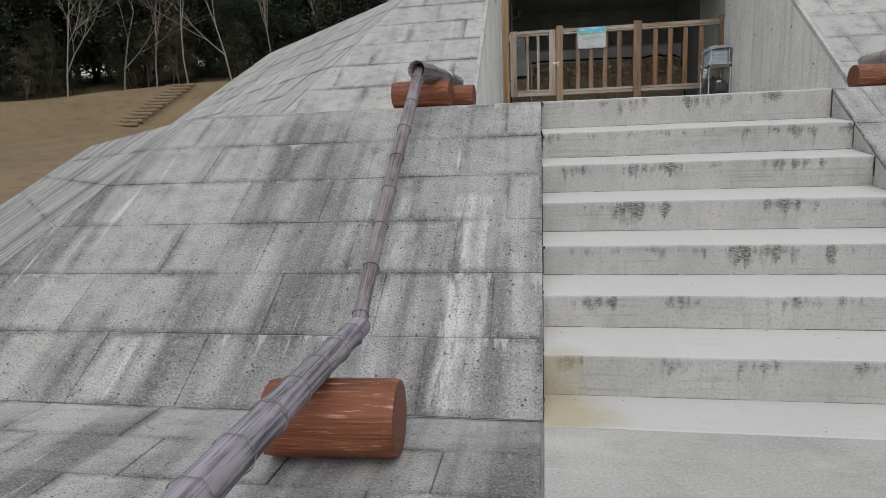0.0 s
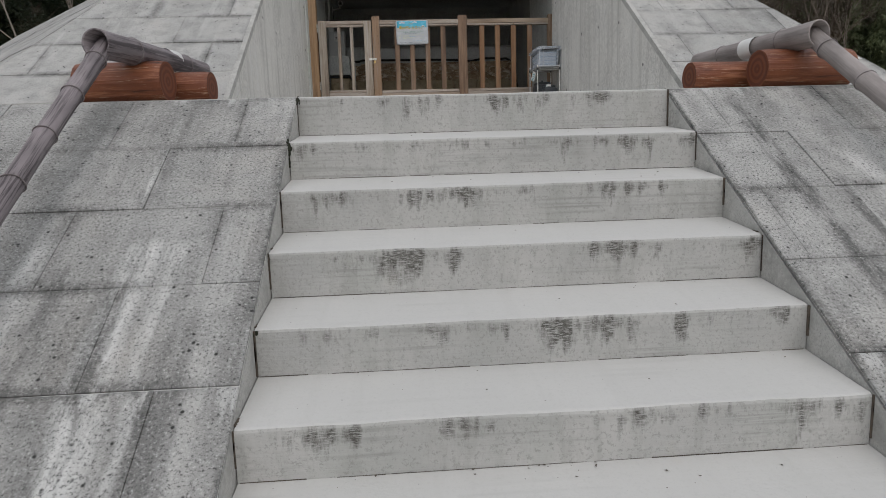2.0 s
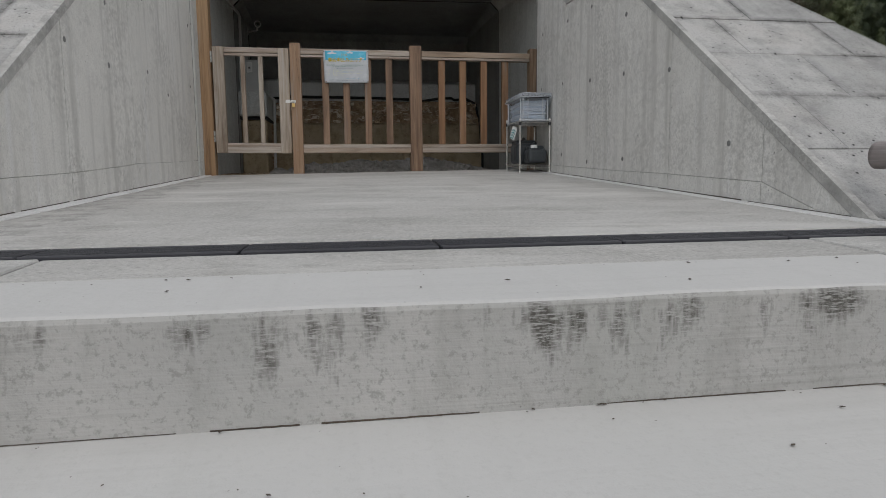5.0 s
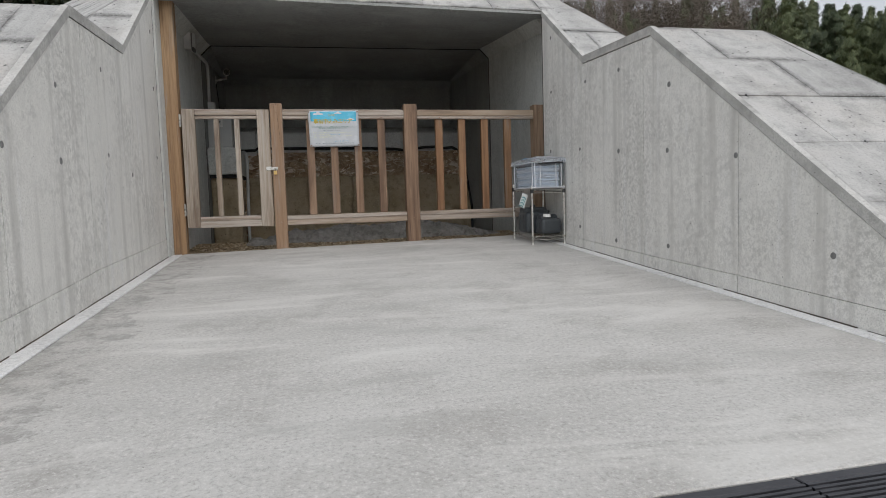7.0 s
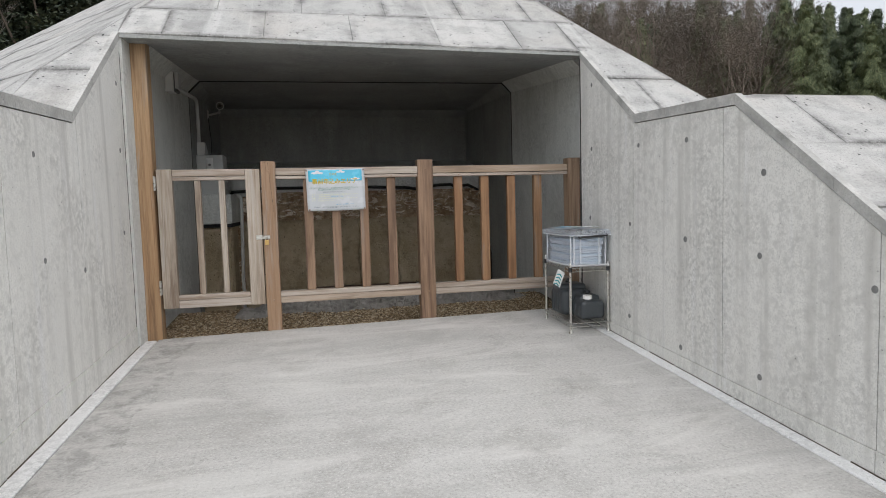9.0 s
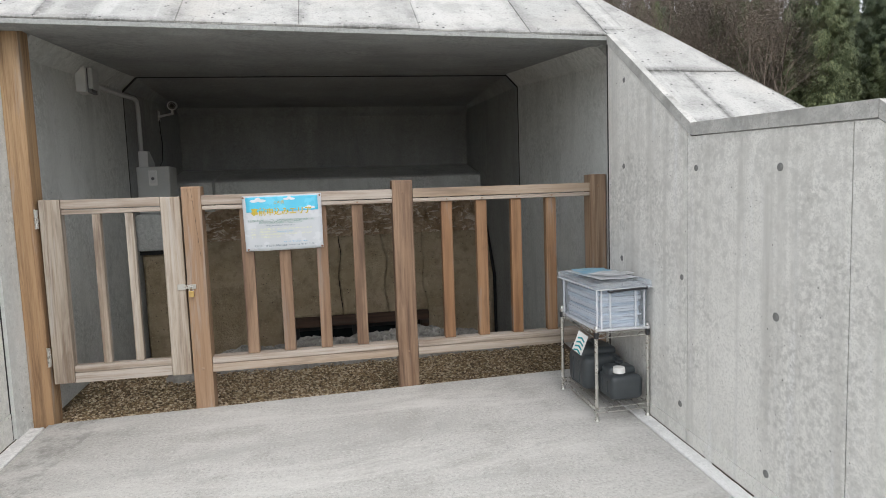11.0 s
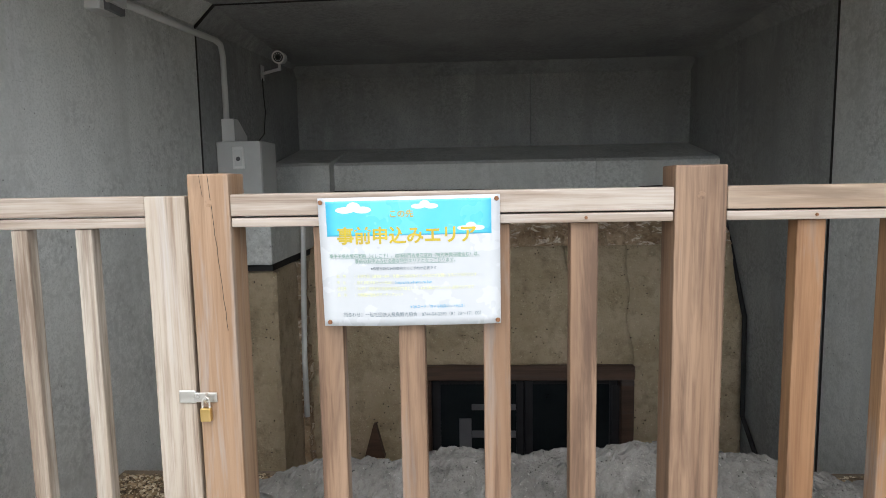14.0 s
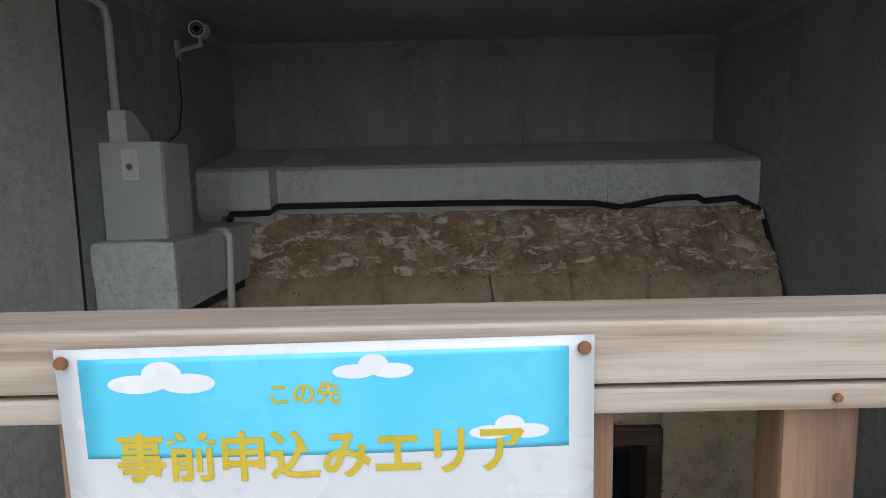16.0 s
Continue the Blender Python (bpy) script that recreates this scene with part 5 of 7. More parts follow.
def curl(x, z):
    """The sheet bellies slightly and its lower corners lift."""
    f, g = (x - SX0) / (SX1 - SX0), (z - SZ0) / (SZ1 - SZ0)
    return SY - 0.004 * math.sin(f * math.pi) * math.sin(g * math.pi) - 0.004 * (1 - g) ** 2 * abs(2 * f - 1)


def shift(x, z):
    """The sheet hangs a little askew: wider at its top, the lower edge swung aside."""
    g = (SZ1 - z) / (SZ1 - SZ0)
    f = (x - SX0) / (SX1 - SX0)
    return x + 0.010 * g * (1 - f) * 0.8, z + 0.004 * f - 0.003 * math.sin(f * math.pi) * g


def sheet(name, x0, x1, z0, z1, lift, mat_, parent, n=12, label="", thick=0.0012):
    bm = bmesh.new()
    fr, bk = [], []
    for j in range(n + 1):
        z = z0 + (z1 - z0) * j / n
        for i in range(n + 1):
            x = x0 + (x1 - x0) * i / n
            sx, sz = shift(x, z)
            fr.append(bm.verts.new((sx, curl(x, z) - lift, sz)))
            bk.append(bm.verts.new((sx, curl(x, z) - lift + thick, sz)))
    w = n + 1
    for j in range(n):
        for i in range(n):
            a = j * w + i
            bm.faces.new((fr[a], fr[a + 1], fr[a + w + 1], fr[a + w]))
            bm.faces.new((bk[a], bk[a + w], bk[a + w + 1], bk[a + 1]))
    edge = [i for i in range(n + 1)] + [j * w + n for j in range(1, n + 1)] + [n * w + i for i in range(n - 1, -1, -1)] + [j * w for j in range(n - 1, 0, -1)]
    for a, b in zip(edge, edge[1:] + edge[:1]):
        bm.faces.new((fr[a], bk[a], bk[b], fr[b]))
    return part(name, bm, mat_, parent, label, smooth=True)


def blob(name, cx, cz, lobes, lift, mat_, parent):
    """A flat cloud: overlapping round lobes (dx, dz, rx, rz), each a little further forward."""
    bm = bmesh.new()
    for q, (dx, dz, rx, rz) in enumerate(lobes):
        ring = []
        for i in range(20):
            a = 2 * math.pi * i / 20
            x, z = cx + dx + rx * math.cos(a), cz + dz + rz * math.sin(a)
            sx, sz = shift(x, z)
            ring.append(bm.verts.new((sx, curl(x, z) - lift - 0.0001 * q, sz)))
        bm.faces.new(ring)
    return part(name, bm, mat_, parent)


def lettering(name, text, x, z, size, mat_, parent, width=None, align="LEFT", bold=0.0):
    """One line of print; width squeezes it to a length."""
    cu = bpy.data.curves.new(name, "FONT")
    cu.body, cu.size, cu.offset = text, size, bold
    tmp = new("tmp_text", cu)
    dg = bpy.context.evaluated_depsgraph_get()
    me = bpy.data.meshes.new_from_object(tmp.evaluated_get(dg))
    bpy.data.objects.remove(tmp)
    if not len(me.vertices):
        return None
    xs_ = [v.co.x for v in me.vertices]
    lo_, hi_ = min(xs_), max(xs_)
    k = width / (hi_ - lo_) if width else 1.0
    start = x if align == "LEFT" else x - (hi_ - lo_) * k / 2
    for v in me.vertices:
        px, pz = start + (v.co.x - lo_) * k, z + v.co.y
        sx, sz = shift(px, pz)
        v.co = (sx, curl(px, pz) - 0.0011, sz)
    me.name = name
    me.materials.clear()
    me.materials.append(mat_)
    ob = new(name, me)
    place(ob, None, parent)
    return ob


paper = sheet("laminate", SX0, SX1, SZ0, SZ1, 0.0, SHEET, notice, 16)
sheet("sky_band", SX0 + 0.018, SX1 - 0.020, SZ1 - 0.089, SZ1 - 0.008, 0.0003, SKY_PRINT, notice, 16, "printed blue sky band", 0.0001)
for cx_, cz_, k in ((SX0 + 0.083, SZ1 - 0.026, 1.0), (SX0 + 0.249, SZ1 - 0.021, 0.75), (SX0 + 0.355, SZ1 - 0.073, 0.75)):
    blob("cloud", cx_, cz_, [(-0.02 * k, -0.003 * k, 0.023 * k, 0.0075 * k), (0.02 * k, -0.003 * k, 0.022 * k, 0.008 * k), (0, 0.004 * k, 0.016 * k, 0.011 * k)], 0.0005, CLOUD_PRINT, notice)
MID = (SX0 + SX1) / 2 - 0.012
lettering("heading", "この先", MID - 0.004, SZ1 - 0.046, 0.0185, TITLE_PRINT, notice, 0.055, "CENTER", 0.0004)
lettering("title", "事前申込みエリア", MID + 0.005, SZ1 - 0.104, 0.042, TITLE_PRINT, notice, 0.325, "CENTER", 0.001)
lettering("text_line", "牽牛子塚古墳石室前（はしご下）、越塚御門古墳石室内（特別映像視聴含む）は、", MID - 0.002, SZ1 - 0.139, 0.0105, INK_GREEN, notice, 0.352, "CENTER")
lettering("text_line", "事前のお申込みが必要な特別エリアとなっております。", MID, SZ1 - 0.151, 0.0105, INK_GREEN, notice, 0.236, "CENTER")
lettering("text_line", "※希望日時の24時間前までご予約が必要です", MID - 0.004, SZ1 - 0.168, 0.0085, INK, notice, 0.155, "CENTER")
for i, (head, body, w) in enumerate((("期　間", "：土日祝日（夏期6～8月、冬期1～2月は除く）※予告せず変更になることがあります", 0.29), ("申　込", "：旅する明日香ネットPLUS", 0.088), ("参加費", "：500円（明日香村文化財保存協力金として）※申込時のクレジット決済となります", 0.283), ("案　内", "：飛鳥観光協会ボランティアガイド", 0.115))):
    lettering("text_head", head, SX0 + 0.035, SZ1 - 0.186 - 0.0145 * i, 0.009, INK_PALE, notice, 0.022)
    lettering("text_line", body, SX0 + 0.077, SZ1 - 0.186 - 0.0145 * i, 0.009, INK_PALE, notice, w)
lettering("text_line", "https://asukamura.fun", SX0 + 0.175, SZ1 - 0.2005, 0.0092, INK_BLUE, notice, 0.086)
lettering("text_line", "※QRコード「旅する飛鳥ネットPLUS」", SX0 + 0.208, SZ1 - 0.2585, 0.0085, INK_BLUE, notice, 0.128)
lettering("contact_line", "問合わせ：一般社団法人飛鳥観光協会　0744-54-3240（8：30～17：00）", SX0 + 0.047, SZ1 - 0.2775, 0.0115, INK, notice, 0.328)
for z in (SZ1 - 0.1415, SZ1 - 0.1535):
    w = 0.352 if z > SZ1 - 0.15 else 0.236
    sheet("underline", MID - w / 2, MID + w / 2, z, z + 0.0007, 0.0006, INK_GREEN, notice, 8, thick=0.0001)
for x, z in ((SX0 + 0.006, SZ1 - 0.010), (SX1 - 0.008, SZ1 - 0.010), (SX0 + 0.013, SZ0 + 0.009), (SX1 - 0.007, SZ0 + 0.008)):
    sx, sz = shift(x, z)
    part("nail_head", tube(0.0056, 0.0046, 0.0032, 14), RUST, notice, "rusty round nail head", m=Matrix.Translation((sx, curl(x, z) - 0.0012, sz)) @ Matrix.Rotation(math.pi / 2, 4, "X"))

# ---------------------------------------------------------------- wire rack and what stands on it
RX0, RX1, RY0, RY1 = 2.240, 2.512, 8.012, 8.450


def rack_z(y):
    return floor_z(y) + 0.034


rz = rack_z(8.23)
rack = group_of("wire_rack", "small chromed two-tier wire shelf rack", "rack", at=((RX0 + RX1) / 2, (RY0 + RY1) / 2, rz))
for x in (RX0, RX1):
    for y in (RY0, RY1):
        fz = rack_z(y)
        leg = part("leg", tube(0.0085, 0.0085, 0.451, 12), STEEL, rack, m=Matrix.Translation((x, y, fz + 0.012)))
        part("cap", tube(0.0098, 0.006, 0.012, 12), STEEL, leg, m=Matrix.Translation((x, y, fz + 0.463)))
        part("foot", tube(0.014, 0.010, 0.014, 12), STEEL, leg, m=Matrix.Translation((x, y, fz)))
        part("collar", tube(0.0112, 0.0125, 0.03, 12), BLACK_PLASTIC, leg, "black clamp sleeve", m=Matrix.Translation((x, y, fz + 0.414)))
for zz in (0.439, 0.065):
    for dz in (0.0, -0.024):
        for a, b in (((RX0, RY0), (RX1, RY0)), ((RX1, RY0), (RX1, RY1)), ((RX1, RY1), (RX0, RY1)), ((RX0, RY1), (RX0, RY0))):
            m, ln = between((a[0], a[1], rack_z(a[1]) + zz + dz), (b[0], b[1], rack_z(b[1]) + zz + dz))
            part("shelf_rim", tube(0.0025, 0.0025, ln, 6), STEEL, rack, m=m)
    for x in (RX0, RX1):
        pts = [(x, RY0 + (RY1 - RY0) * i / 18, rack_z(8.3) + zz - (0.0 if i % 2 else 0.023)) for i in range(19)]
        part("truss_wire", sweep(pts, 0.0016, 5), STEEL, rack)
    for y in (RY0, RY1):
        pts = [(RX0 + (RX1 - RX0) * i / 10, y, rack_z(y) + zz - (0.0 if i % 2 else 0.023)) for i in range(11)]
        part("truss_wire", sweep(pts, 0.0016, 5), STEEL, rack)
    for i in range(1, 9):
        x = RX0 + (RX1 - RX0) * i / 9
        m, ln = between((x, RY0, rack_z(RY0) + zz + 0.001), (x, RY1, rack_z(RY1) + zz + 0.001))
        part("shelf_wire", tube(0.0016, 0.0016, ln, 6), STEEL, rack, m=m)

# storage box with leaflets
BX0, BX1, BY0, BY1, BZ = 2.236, 2.517, 7.985, 8.480, rack_z(8.23) + 0.442
crate = group_of("storage_box", "clear plastic storage box full of stacked leaflets", "storage box", at=((BX0 + BX1) / 2, (BY0 + BY1) / 2, BZ))


def shell(x0, x1, y0, y1, z0, z1, taper, t):
    """An open tub with thin walls, narrower at its foot."""
    bm = bmesh.new()

    def loop(i, z, d):
        return [bm.verts.new(p) for p in ((x0 + d + i, y0 + d + i, z), (x1 - d - i, y0 + d + i, z), (x1 - d - i, y1 - d - i, z), (x0 + d + i, y1 - d - i, z))]

    a, b = loop(0, z0, taper), loop(0, z1, 0)
    c, d = loop(t, z1, 0), loop(t, z0 + t, taper)
    bm.faces.new(a[::-1])
    bm.faces.new(d)
    for p, q in ((a, b), (b, c), (c, d)):
        for i in range(4):
            bm.faces.new((p[i], p[(i + 1) % 4], q[(i + 1) % 4], q[i]))
    bmesh.ops.bevel(bm, geom=[e for e in bm.edges if abs(e.verts[0].co.z - e.verts[1].co.z) > 0.05], offset=0.012, segments=2, affect="EDGES")
    return bm


part("tub", shell(BX0 + 0.006, BX1 - 0.006, BY0 + 0.006, BY1 - 0.006, BZ, BZ + 0.215, 0.016, 0.0025), CLEAR, crate)
lid = part("lid", shell(BX0 - 0.002, BX1 + 0.002, BY0 - 0.002, BY1 + 0.002, BZ + 0.206, BZ + 0.236, -0.001, 0.003), LID, crate, "translucent lid")
part("lid_top", box(BX0 + 0.010, BX1 - 0.010, BY0 + 0.010, BY1 - 0.010, BZ + 0.234, BZ + 0.241, 0.003, 2), CLEAR, lid)
part("rim_bead", box(BX0 - 0.006, BX1 + 0.006, BY0 - 0.006, BY1 + 0.006, BZ + 0.200, BZ + 0.206, 0.002, 2), RIB, lid)
for i in range(5):
    x = BX0 + 0.014 + 0.055 * i
    part("lid_rib", box(x, x + 0.006, BY0 - 0.005, BY0 - 0.001, BZ + 0.208, BZ + 0.232, 0.0015), LID, lid)
for x in (BX0 + 0.020, BX0 + 0.066, BX1 - 0.082, BX1 - 0.036):
    part("corner_rib", box(x, x + 0.008, BY0 + 0.004, BY0 + 0.012, BZ + 0.002, BZ + 0.199, 0.003, 2), RIB, crate)
for y in (BY0 + 0.02, BY1 - 0.06):
    part("corner_rib", box(BX0 + 0.004, BX0 + 0.012, y, y + 0.009, BZ + 0.002, BZ + 0.199, 0.003, 2), RIB, crate)
part("base_rim", box(BX0 + 0.002, BX1 - 0.002, BY0 + 0.002, BY1 - 0.002, BZ - 0.004, BZ + 0.008, 0.004), RIB, crate)
for y in (BY0 - 0.008, BY1 + 0.008):
    part("handle", sweep([(BX0 + 0.055, y + 0.01, BZ + 0.196), (BX0 + 0.062, y, BZ + 0.190), (BX0 + 0.085, y, BZ + 0.1945), (BX1 - 0.05, y, BZ + 0.200), (BX1 - 0.028, y, BZ + 0.198), (BX1 - 0.02, y + 0.01, BZ + 0.204)], 0.006, 8), BLACK_PLASTIC, crate, "black folding handle")
zz = BZ + 0.008
rng = random.Random(11)
i = 0
while zz < BZ + 0.165:
    h = rng.uniform(0.009, 0.024)
    lf = group_of("leaflet_stack", "pale printed leaflets stacked inside the clear box", "leaflets", group="leaflets in the box", at=((BX0 + BX1) / 2, 8.21, zz))
    bm = box(BX0 + 0.034 + rng.uniform(0, 0.012), BX1 - 0.034 - rng.uniform(0, 0.012), BY0 + 0.034 + rng.uniform(0, 0.012), BY1 - 0.035 - rng.uniform(0, 0.03), zz, zz + h - 0.0012, 0.001)
    bmesh.ops.subdivide_edges(bm, edges=bm.edges[:], cuts=5, use_grid_fill=True)
    sag, turn_ = rng.uniform(0.002, 0.006), rng.uniform(-0.02, 0.02)
    for v in bm.verts:
        u = (v.co.x - BX0) / (BX1 - BX0) - 0.5
        v.co.z += sag * (math.cos(u * 5 + i) - 1) * 0.5 + 0.002 * noise.noise(Vector((v.co.x * 12, v.co.y * 9, i)))
        v.co.y += u * turn_
    part("sheets", bm, PAPER_BLUE if i % 3 == 1 else PAPER, lf)
    zz += h
    i += 1
for k, (x, y, w, d, a, mt, lab) in enumerate(((2.370, 8.23, 0.215, 0.40, 3, LEAFLET, "white leaflet lying on the box lid"), (2.375, 8.33, 0.19, 0.22, -6, PRINT_PALE, "pale blue printed leaflet lying on the box lid"), (2.40, 8.17, 0.19, 0.15, 15, LEAFLET, "curled white sheet lying on the box lid"))):
    bm = bmesh.new()
    rows_ = []
    for j in range(9):
        rows_.append([bm.verts.new((-w / 2 + w * q / 8, -d / 2 + d * j / 8, 0.0015 * math.sin(q * 1.1 + j + k) + 0.002 + 0.004 * k * (0.5 + 0.5 * math.sin(j * 0.8)))) for q in range(9)])
    for r0_, r1_ in zip(rows_, rows_[1:]):
        for q in range(8):
            bm.faces.new((r0_[q], r0_[q + 1], r1_[q + 1], r1_[q]))
    bmesh.ops.solidify(bm, geom=bm.faces[:], thickness=0.0008)
    tagged(part("leaflet", bm, mt, None, m=Matrix.Translation((x, y, BZ + 0.2435 + 0.0028 * k)) @ Matrix.Rotation(radians(a), 4, "Z")), lab, "leaflet", group="leaflets on the lid")

# tag hanging from the shelf rim
tag_m = Matrix.Translation((2.234, 8.146, rack_z(8.2) + 0.40)) @ Matrix.Rotation(radians(-62), 4, "Z") @ Matrix.Rotation(radians(24), 4, "Y")
tag = group_of("hanging_tag", "white tag with teal chevrons hung on the shelf rim", "tag", at=(2.234, 8.146, rack_z(8.2) + 0.29))
part("card", box(-0.032, 0.032, -0.0015, 0.0015, -0.115, 0.0, 0.001), WHITE_PLASTIC, tag, m=tag_m)
for i in range(4):
    z = -0.022 - 0.024 * i
    for s in (-1, 1):
        bm = prism([(0, z), (s * 0.022, z - 0.012), (s * 0.022, z - 0.021), (0, z - 0.009)], 1, -0.0032, -0.0018)
        part("chevron", bm, TEAL, tag, m=tag_m)


def water_tank(x0, x1, y0, y1, z0, z1, cap_at, soft):
    """A ribbed jerrycan with a moulded handle and a screw cap."""
    t = group_of("water_tank", "dark grey plastic water tank" + (" with white screw cap" if cap_at else " lying behind another"), "water tank", group="water tanks", at=((x0 + x1) / 2, (y0 + y1) / 2, z0))
    part("body", box(x0, x1, y0, y1, z0, z1 - 0.04, soft, 6), TANK, t, smooth=True)
    part("shoulder", box(x0 + 0.012, x1 - 0.012, y0 + 0.05, y1 - 0.012, z1 - 0.075, z1 - 0.008, 0.028, 5), TANK, t, smooth=True)
    for y in (y0 + (y1 - y0) * 0.33, y0 + (y1 - y0) * 0.66):
        part("rib", box(x0 - 0.003, x1 + 0.003, y - 0.012, y + 0.012, z0 + 0.03, z1 - 0.07, 0.008, 2), TANK, t, smooth=True)
    xm = (x0 + x1) / 2
    part("handle", sweep([(xm, y0 + 0.10, z1 - 0.03), (xm, y0 + 0.115, z1 + 0.002), (xm, y0 + 0.14, z1 + 0.012), (xm, y1 - 0.09, z1 + 0.012), (xm, y1 - 0.06, z1 - 0.002), (xm, y1 - 0.05, z1 - 0.03)], 0.012, 10), TANK, t, smooth=True)
    if not cap_at:
        return
    neck = part("neck", tube(0.026, 0.024, 0.03, 20), TANK, t, m=Matrix.Translation((*cap_at, z1 - 0.055)), smooth=True)
    part("cap", tube(0.031, 0.029, 0.026, 24), WHITE_PLASTIC, neck, "white screw cap", m=Matrix.Translation((*cap_at, z1 - 0.03)))


sz_ = rack_z(8.3) + 0.068
water_tank(2.262, 2.480, 8.20, 8.435, sz_, sz_ + 0.225, None, 0.05)
water_tank(2.325, 2.497, 8.02, 8.185, sz_, sz_ + 0.165, (2.385, 8.065), 0.035)

# ---------------------------------------------------------------- fixtures on the chamber's left wall
lx = inner_x(-1, 9.8)
sensor = group_of("junction_box", "small grey switch box on the chamber wall", "junction box", at=(lx, 9.78, 3.75))
part("case", box(lx, lx + 0.062, 9.665, 9.79, 3.675, 3.840, 0.004), CONDUIT, sensor)
# Added dark block gives the shade in the gap and below the cover.
part("gasket", box(lx + 0.062, lx + 0.086, 9.690, 9.80, 3.677, 3.835, 0.003), PAINT_DARK, sensor, "dark strip for the shaded gap between case and cover")
part("cover", box(lx + 0.072, lx + 0.100, 9.682, 9.79, 3.702, 3.836, 0.004), PAINT_GREY, sensor, "mid-grey cover")
pipe = group_of("wall_conduit", "pale grey conduit running along and down the wall", "conduit", at=(-0.53, 10.9, 3.3))
l1 = inner_x(-1, 10.95)
part("duct", sweep([(lx + 0.02, 9.80, 3.755), (l1 + 0.01, 10.5, 3.795), (l1 + 0.016, 10.81, 3.815), (l1 + 0.016, 10.88, 3.805), (l1 + 0.016, 10.905, 3.745), (l1 + 0.016, 10.91, 3.385)], 0.018, 8), CONDUIT, pipe, smooth=True)
part("flare", prism([(10.87, 3.250), (10.87, 3.385), (10.935, 3.385), (11.07, 3.297), (11.07, 3.250)], 0, l1, l1 + 0.075), CONDUIT, pipe)
cabinet = group_of("electrical_cabinet", "grey painted steel cabinet with an outlet plate on the wall", "electrical box", at=(-0.4, 10.95, 2.83))
part("body", box(l1, l1 + 0.258, 10.785, 11.04, 2.838, 3.249, 0.004), PAINT_GREY, cabinet)
part("door", box(l1 + 0.003, l1 + 0.256, 10.772, 10.784, 2.841, 3.247, 0.003), PAINT_GREY, cabinet)
plate = part("outlet_plate", box(l1 + 0.095, l1 + 0.163, 10.765, 10.772, 3.090, 3.218, 0.004), WHITE_PLASTIC, cabinet, "white outlet plate")
part("socket", box(l1 + 0.108, l1 + 0.150, 10.762, 10.7652, 3.108, 3.200, 0.002), CONDUIT, plate)
part("socket_slot", tube(0.013, 0.013, 0.002, 16), PAINT_DARK, plate, m=Matrix.Translation((l1 + 0.129, 10.7628, 3.148)) @ Matrix.Rotation(math.pi / 2, 4, "X"))
hose = group_of("cable_hose", "grey flexible cable hose bending down beside the block", "hose", at=(-0.2, 11.2, 2.5))
part("hose", sweep([(l1 + 0.27, 11.22, 2.84), (-0.22, 11.2, 2.845), (-0.19, 11.18, 2.82), (-0.185, 11.17, 2.74), (-0.19, 11.15, 2.4), (-0.20, 11.13, 1.9), (-0.19, 11.1, 1.5)], 0.018, 10), CONDUIT, hose, smooth=True)
l2 = inner_x(-1, 11.6)
cctv = group_of("security_camera", "small grey bullet camera on a wall bracket", "camera", at=(l2, 11.6, 3.770))
part("wall_plate", box(l2, l2 + 0.012, 11.565, 11.615, 3.720, 3.820, 0.003), CONDUIT, cctv)
part("bracket_arm", sweep([(l2 + 0.01, 11.59, 3.765), (l2 + 0.10, 11.58, 3.785), (l2 + 0.135, 11.58, 3.790)], 0.011, 8), CONDUIT, cctv)
part("knuckle", tube(0.012, 0.009, 0.045, 12), CONDUIT, cctv, m=Matrix.Translation((l2 + 0.132, 11.58, 3.785)))
cam_m, _ = between((l2 + 0.135, 11.62, 3.872), (l2 + 0.150, 11.50, 3.855))
barrel = part("barrel", tube(0.040, 0.040, 0.13, 24), CONDUIT, cctv, m=cam_m, smooth=False)
part("hood", tube(0.043, 0.043, 0.004, 24), WHITE_PLASTIC, barrel, m=cam_m @ Matrix.Translation((0, 0, 0.128)))
part("lens_ring", tube(0.034, 0.030, 0.004, 24), BLACK_PLASTIC, barrel, m=cam_m @ Matrix.Translation((0, 0, 0.131)))
part("lens", tube(0.014, 0.010, 0.004, 20), GLASS, barrel, m=cam_m @ Matrix.Translation((0, 0, 0.134)))
for i in range(10):
    a = 2 * math.pi * i / 10
    part("infrared_bulb", tube(0.0035, 0.003, 0.003, 8), CONDUIT, barrel, m=cam_m @ Matrix.Translation((0.023 * math.cos(a), 0.023 * math.sin(a), 0.134)))
part("cable", sweep([(l2 + 0.012, 11.57, 3.730), (l2 + 0.02, 11.55, 3.62), (l2 + 0.035, 11.53, 3.5), (l2 + 0.045, 11.45, 3.34), (l2 + 0.05, 11.28, 3.265)], 0.004, 6), BLACK_PLASTIC, cctv, "thin black cable")

# ---------------------------------------------------------------- rocks and gravel behind the fence


def crest_z(x):
    return interp([(-0.3, 1.66), (0.115, 1.815), (0.4, 1.865), (0.81, 1.895), (1.11, 1.888), (1.31, 1.915), (1.53, 1.92), (1.88, 1.905), (2.13, 1.835), (2.4, 1.76), (2.7, 1.70)], x)


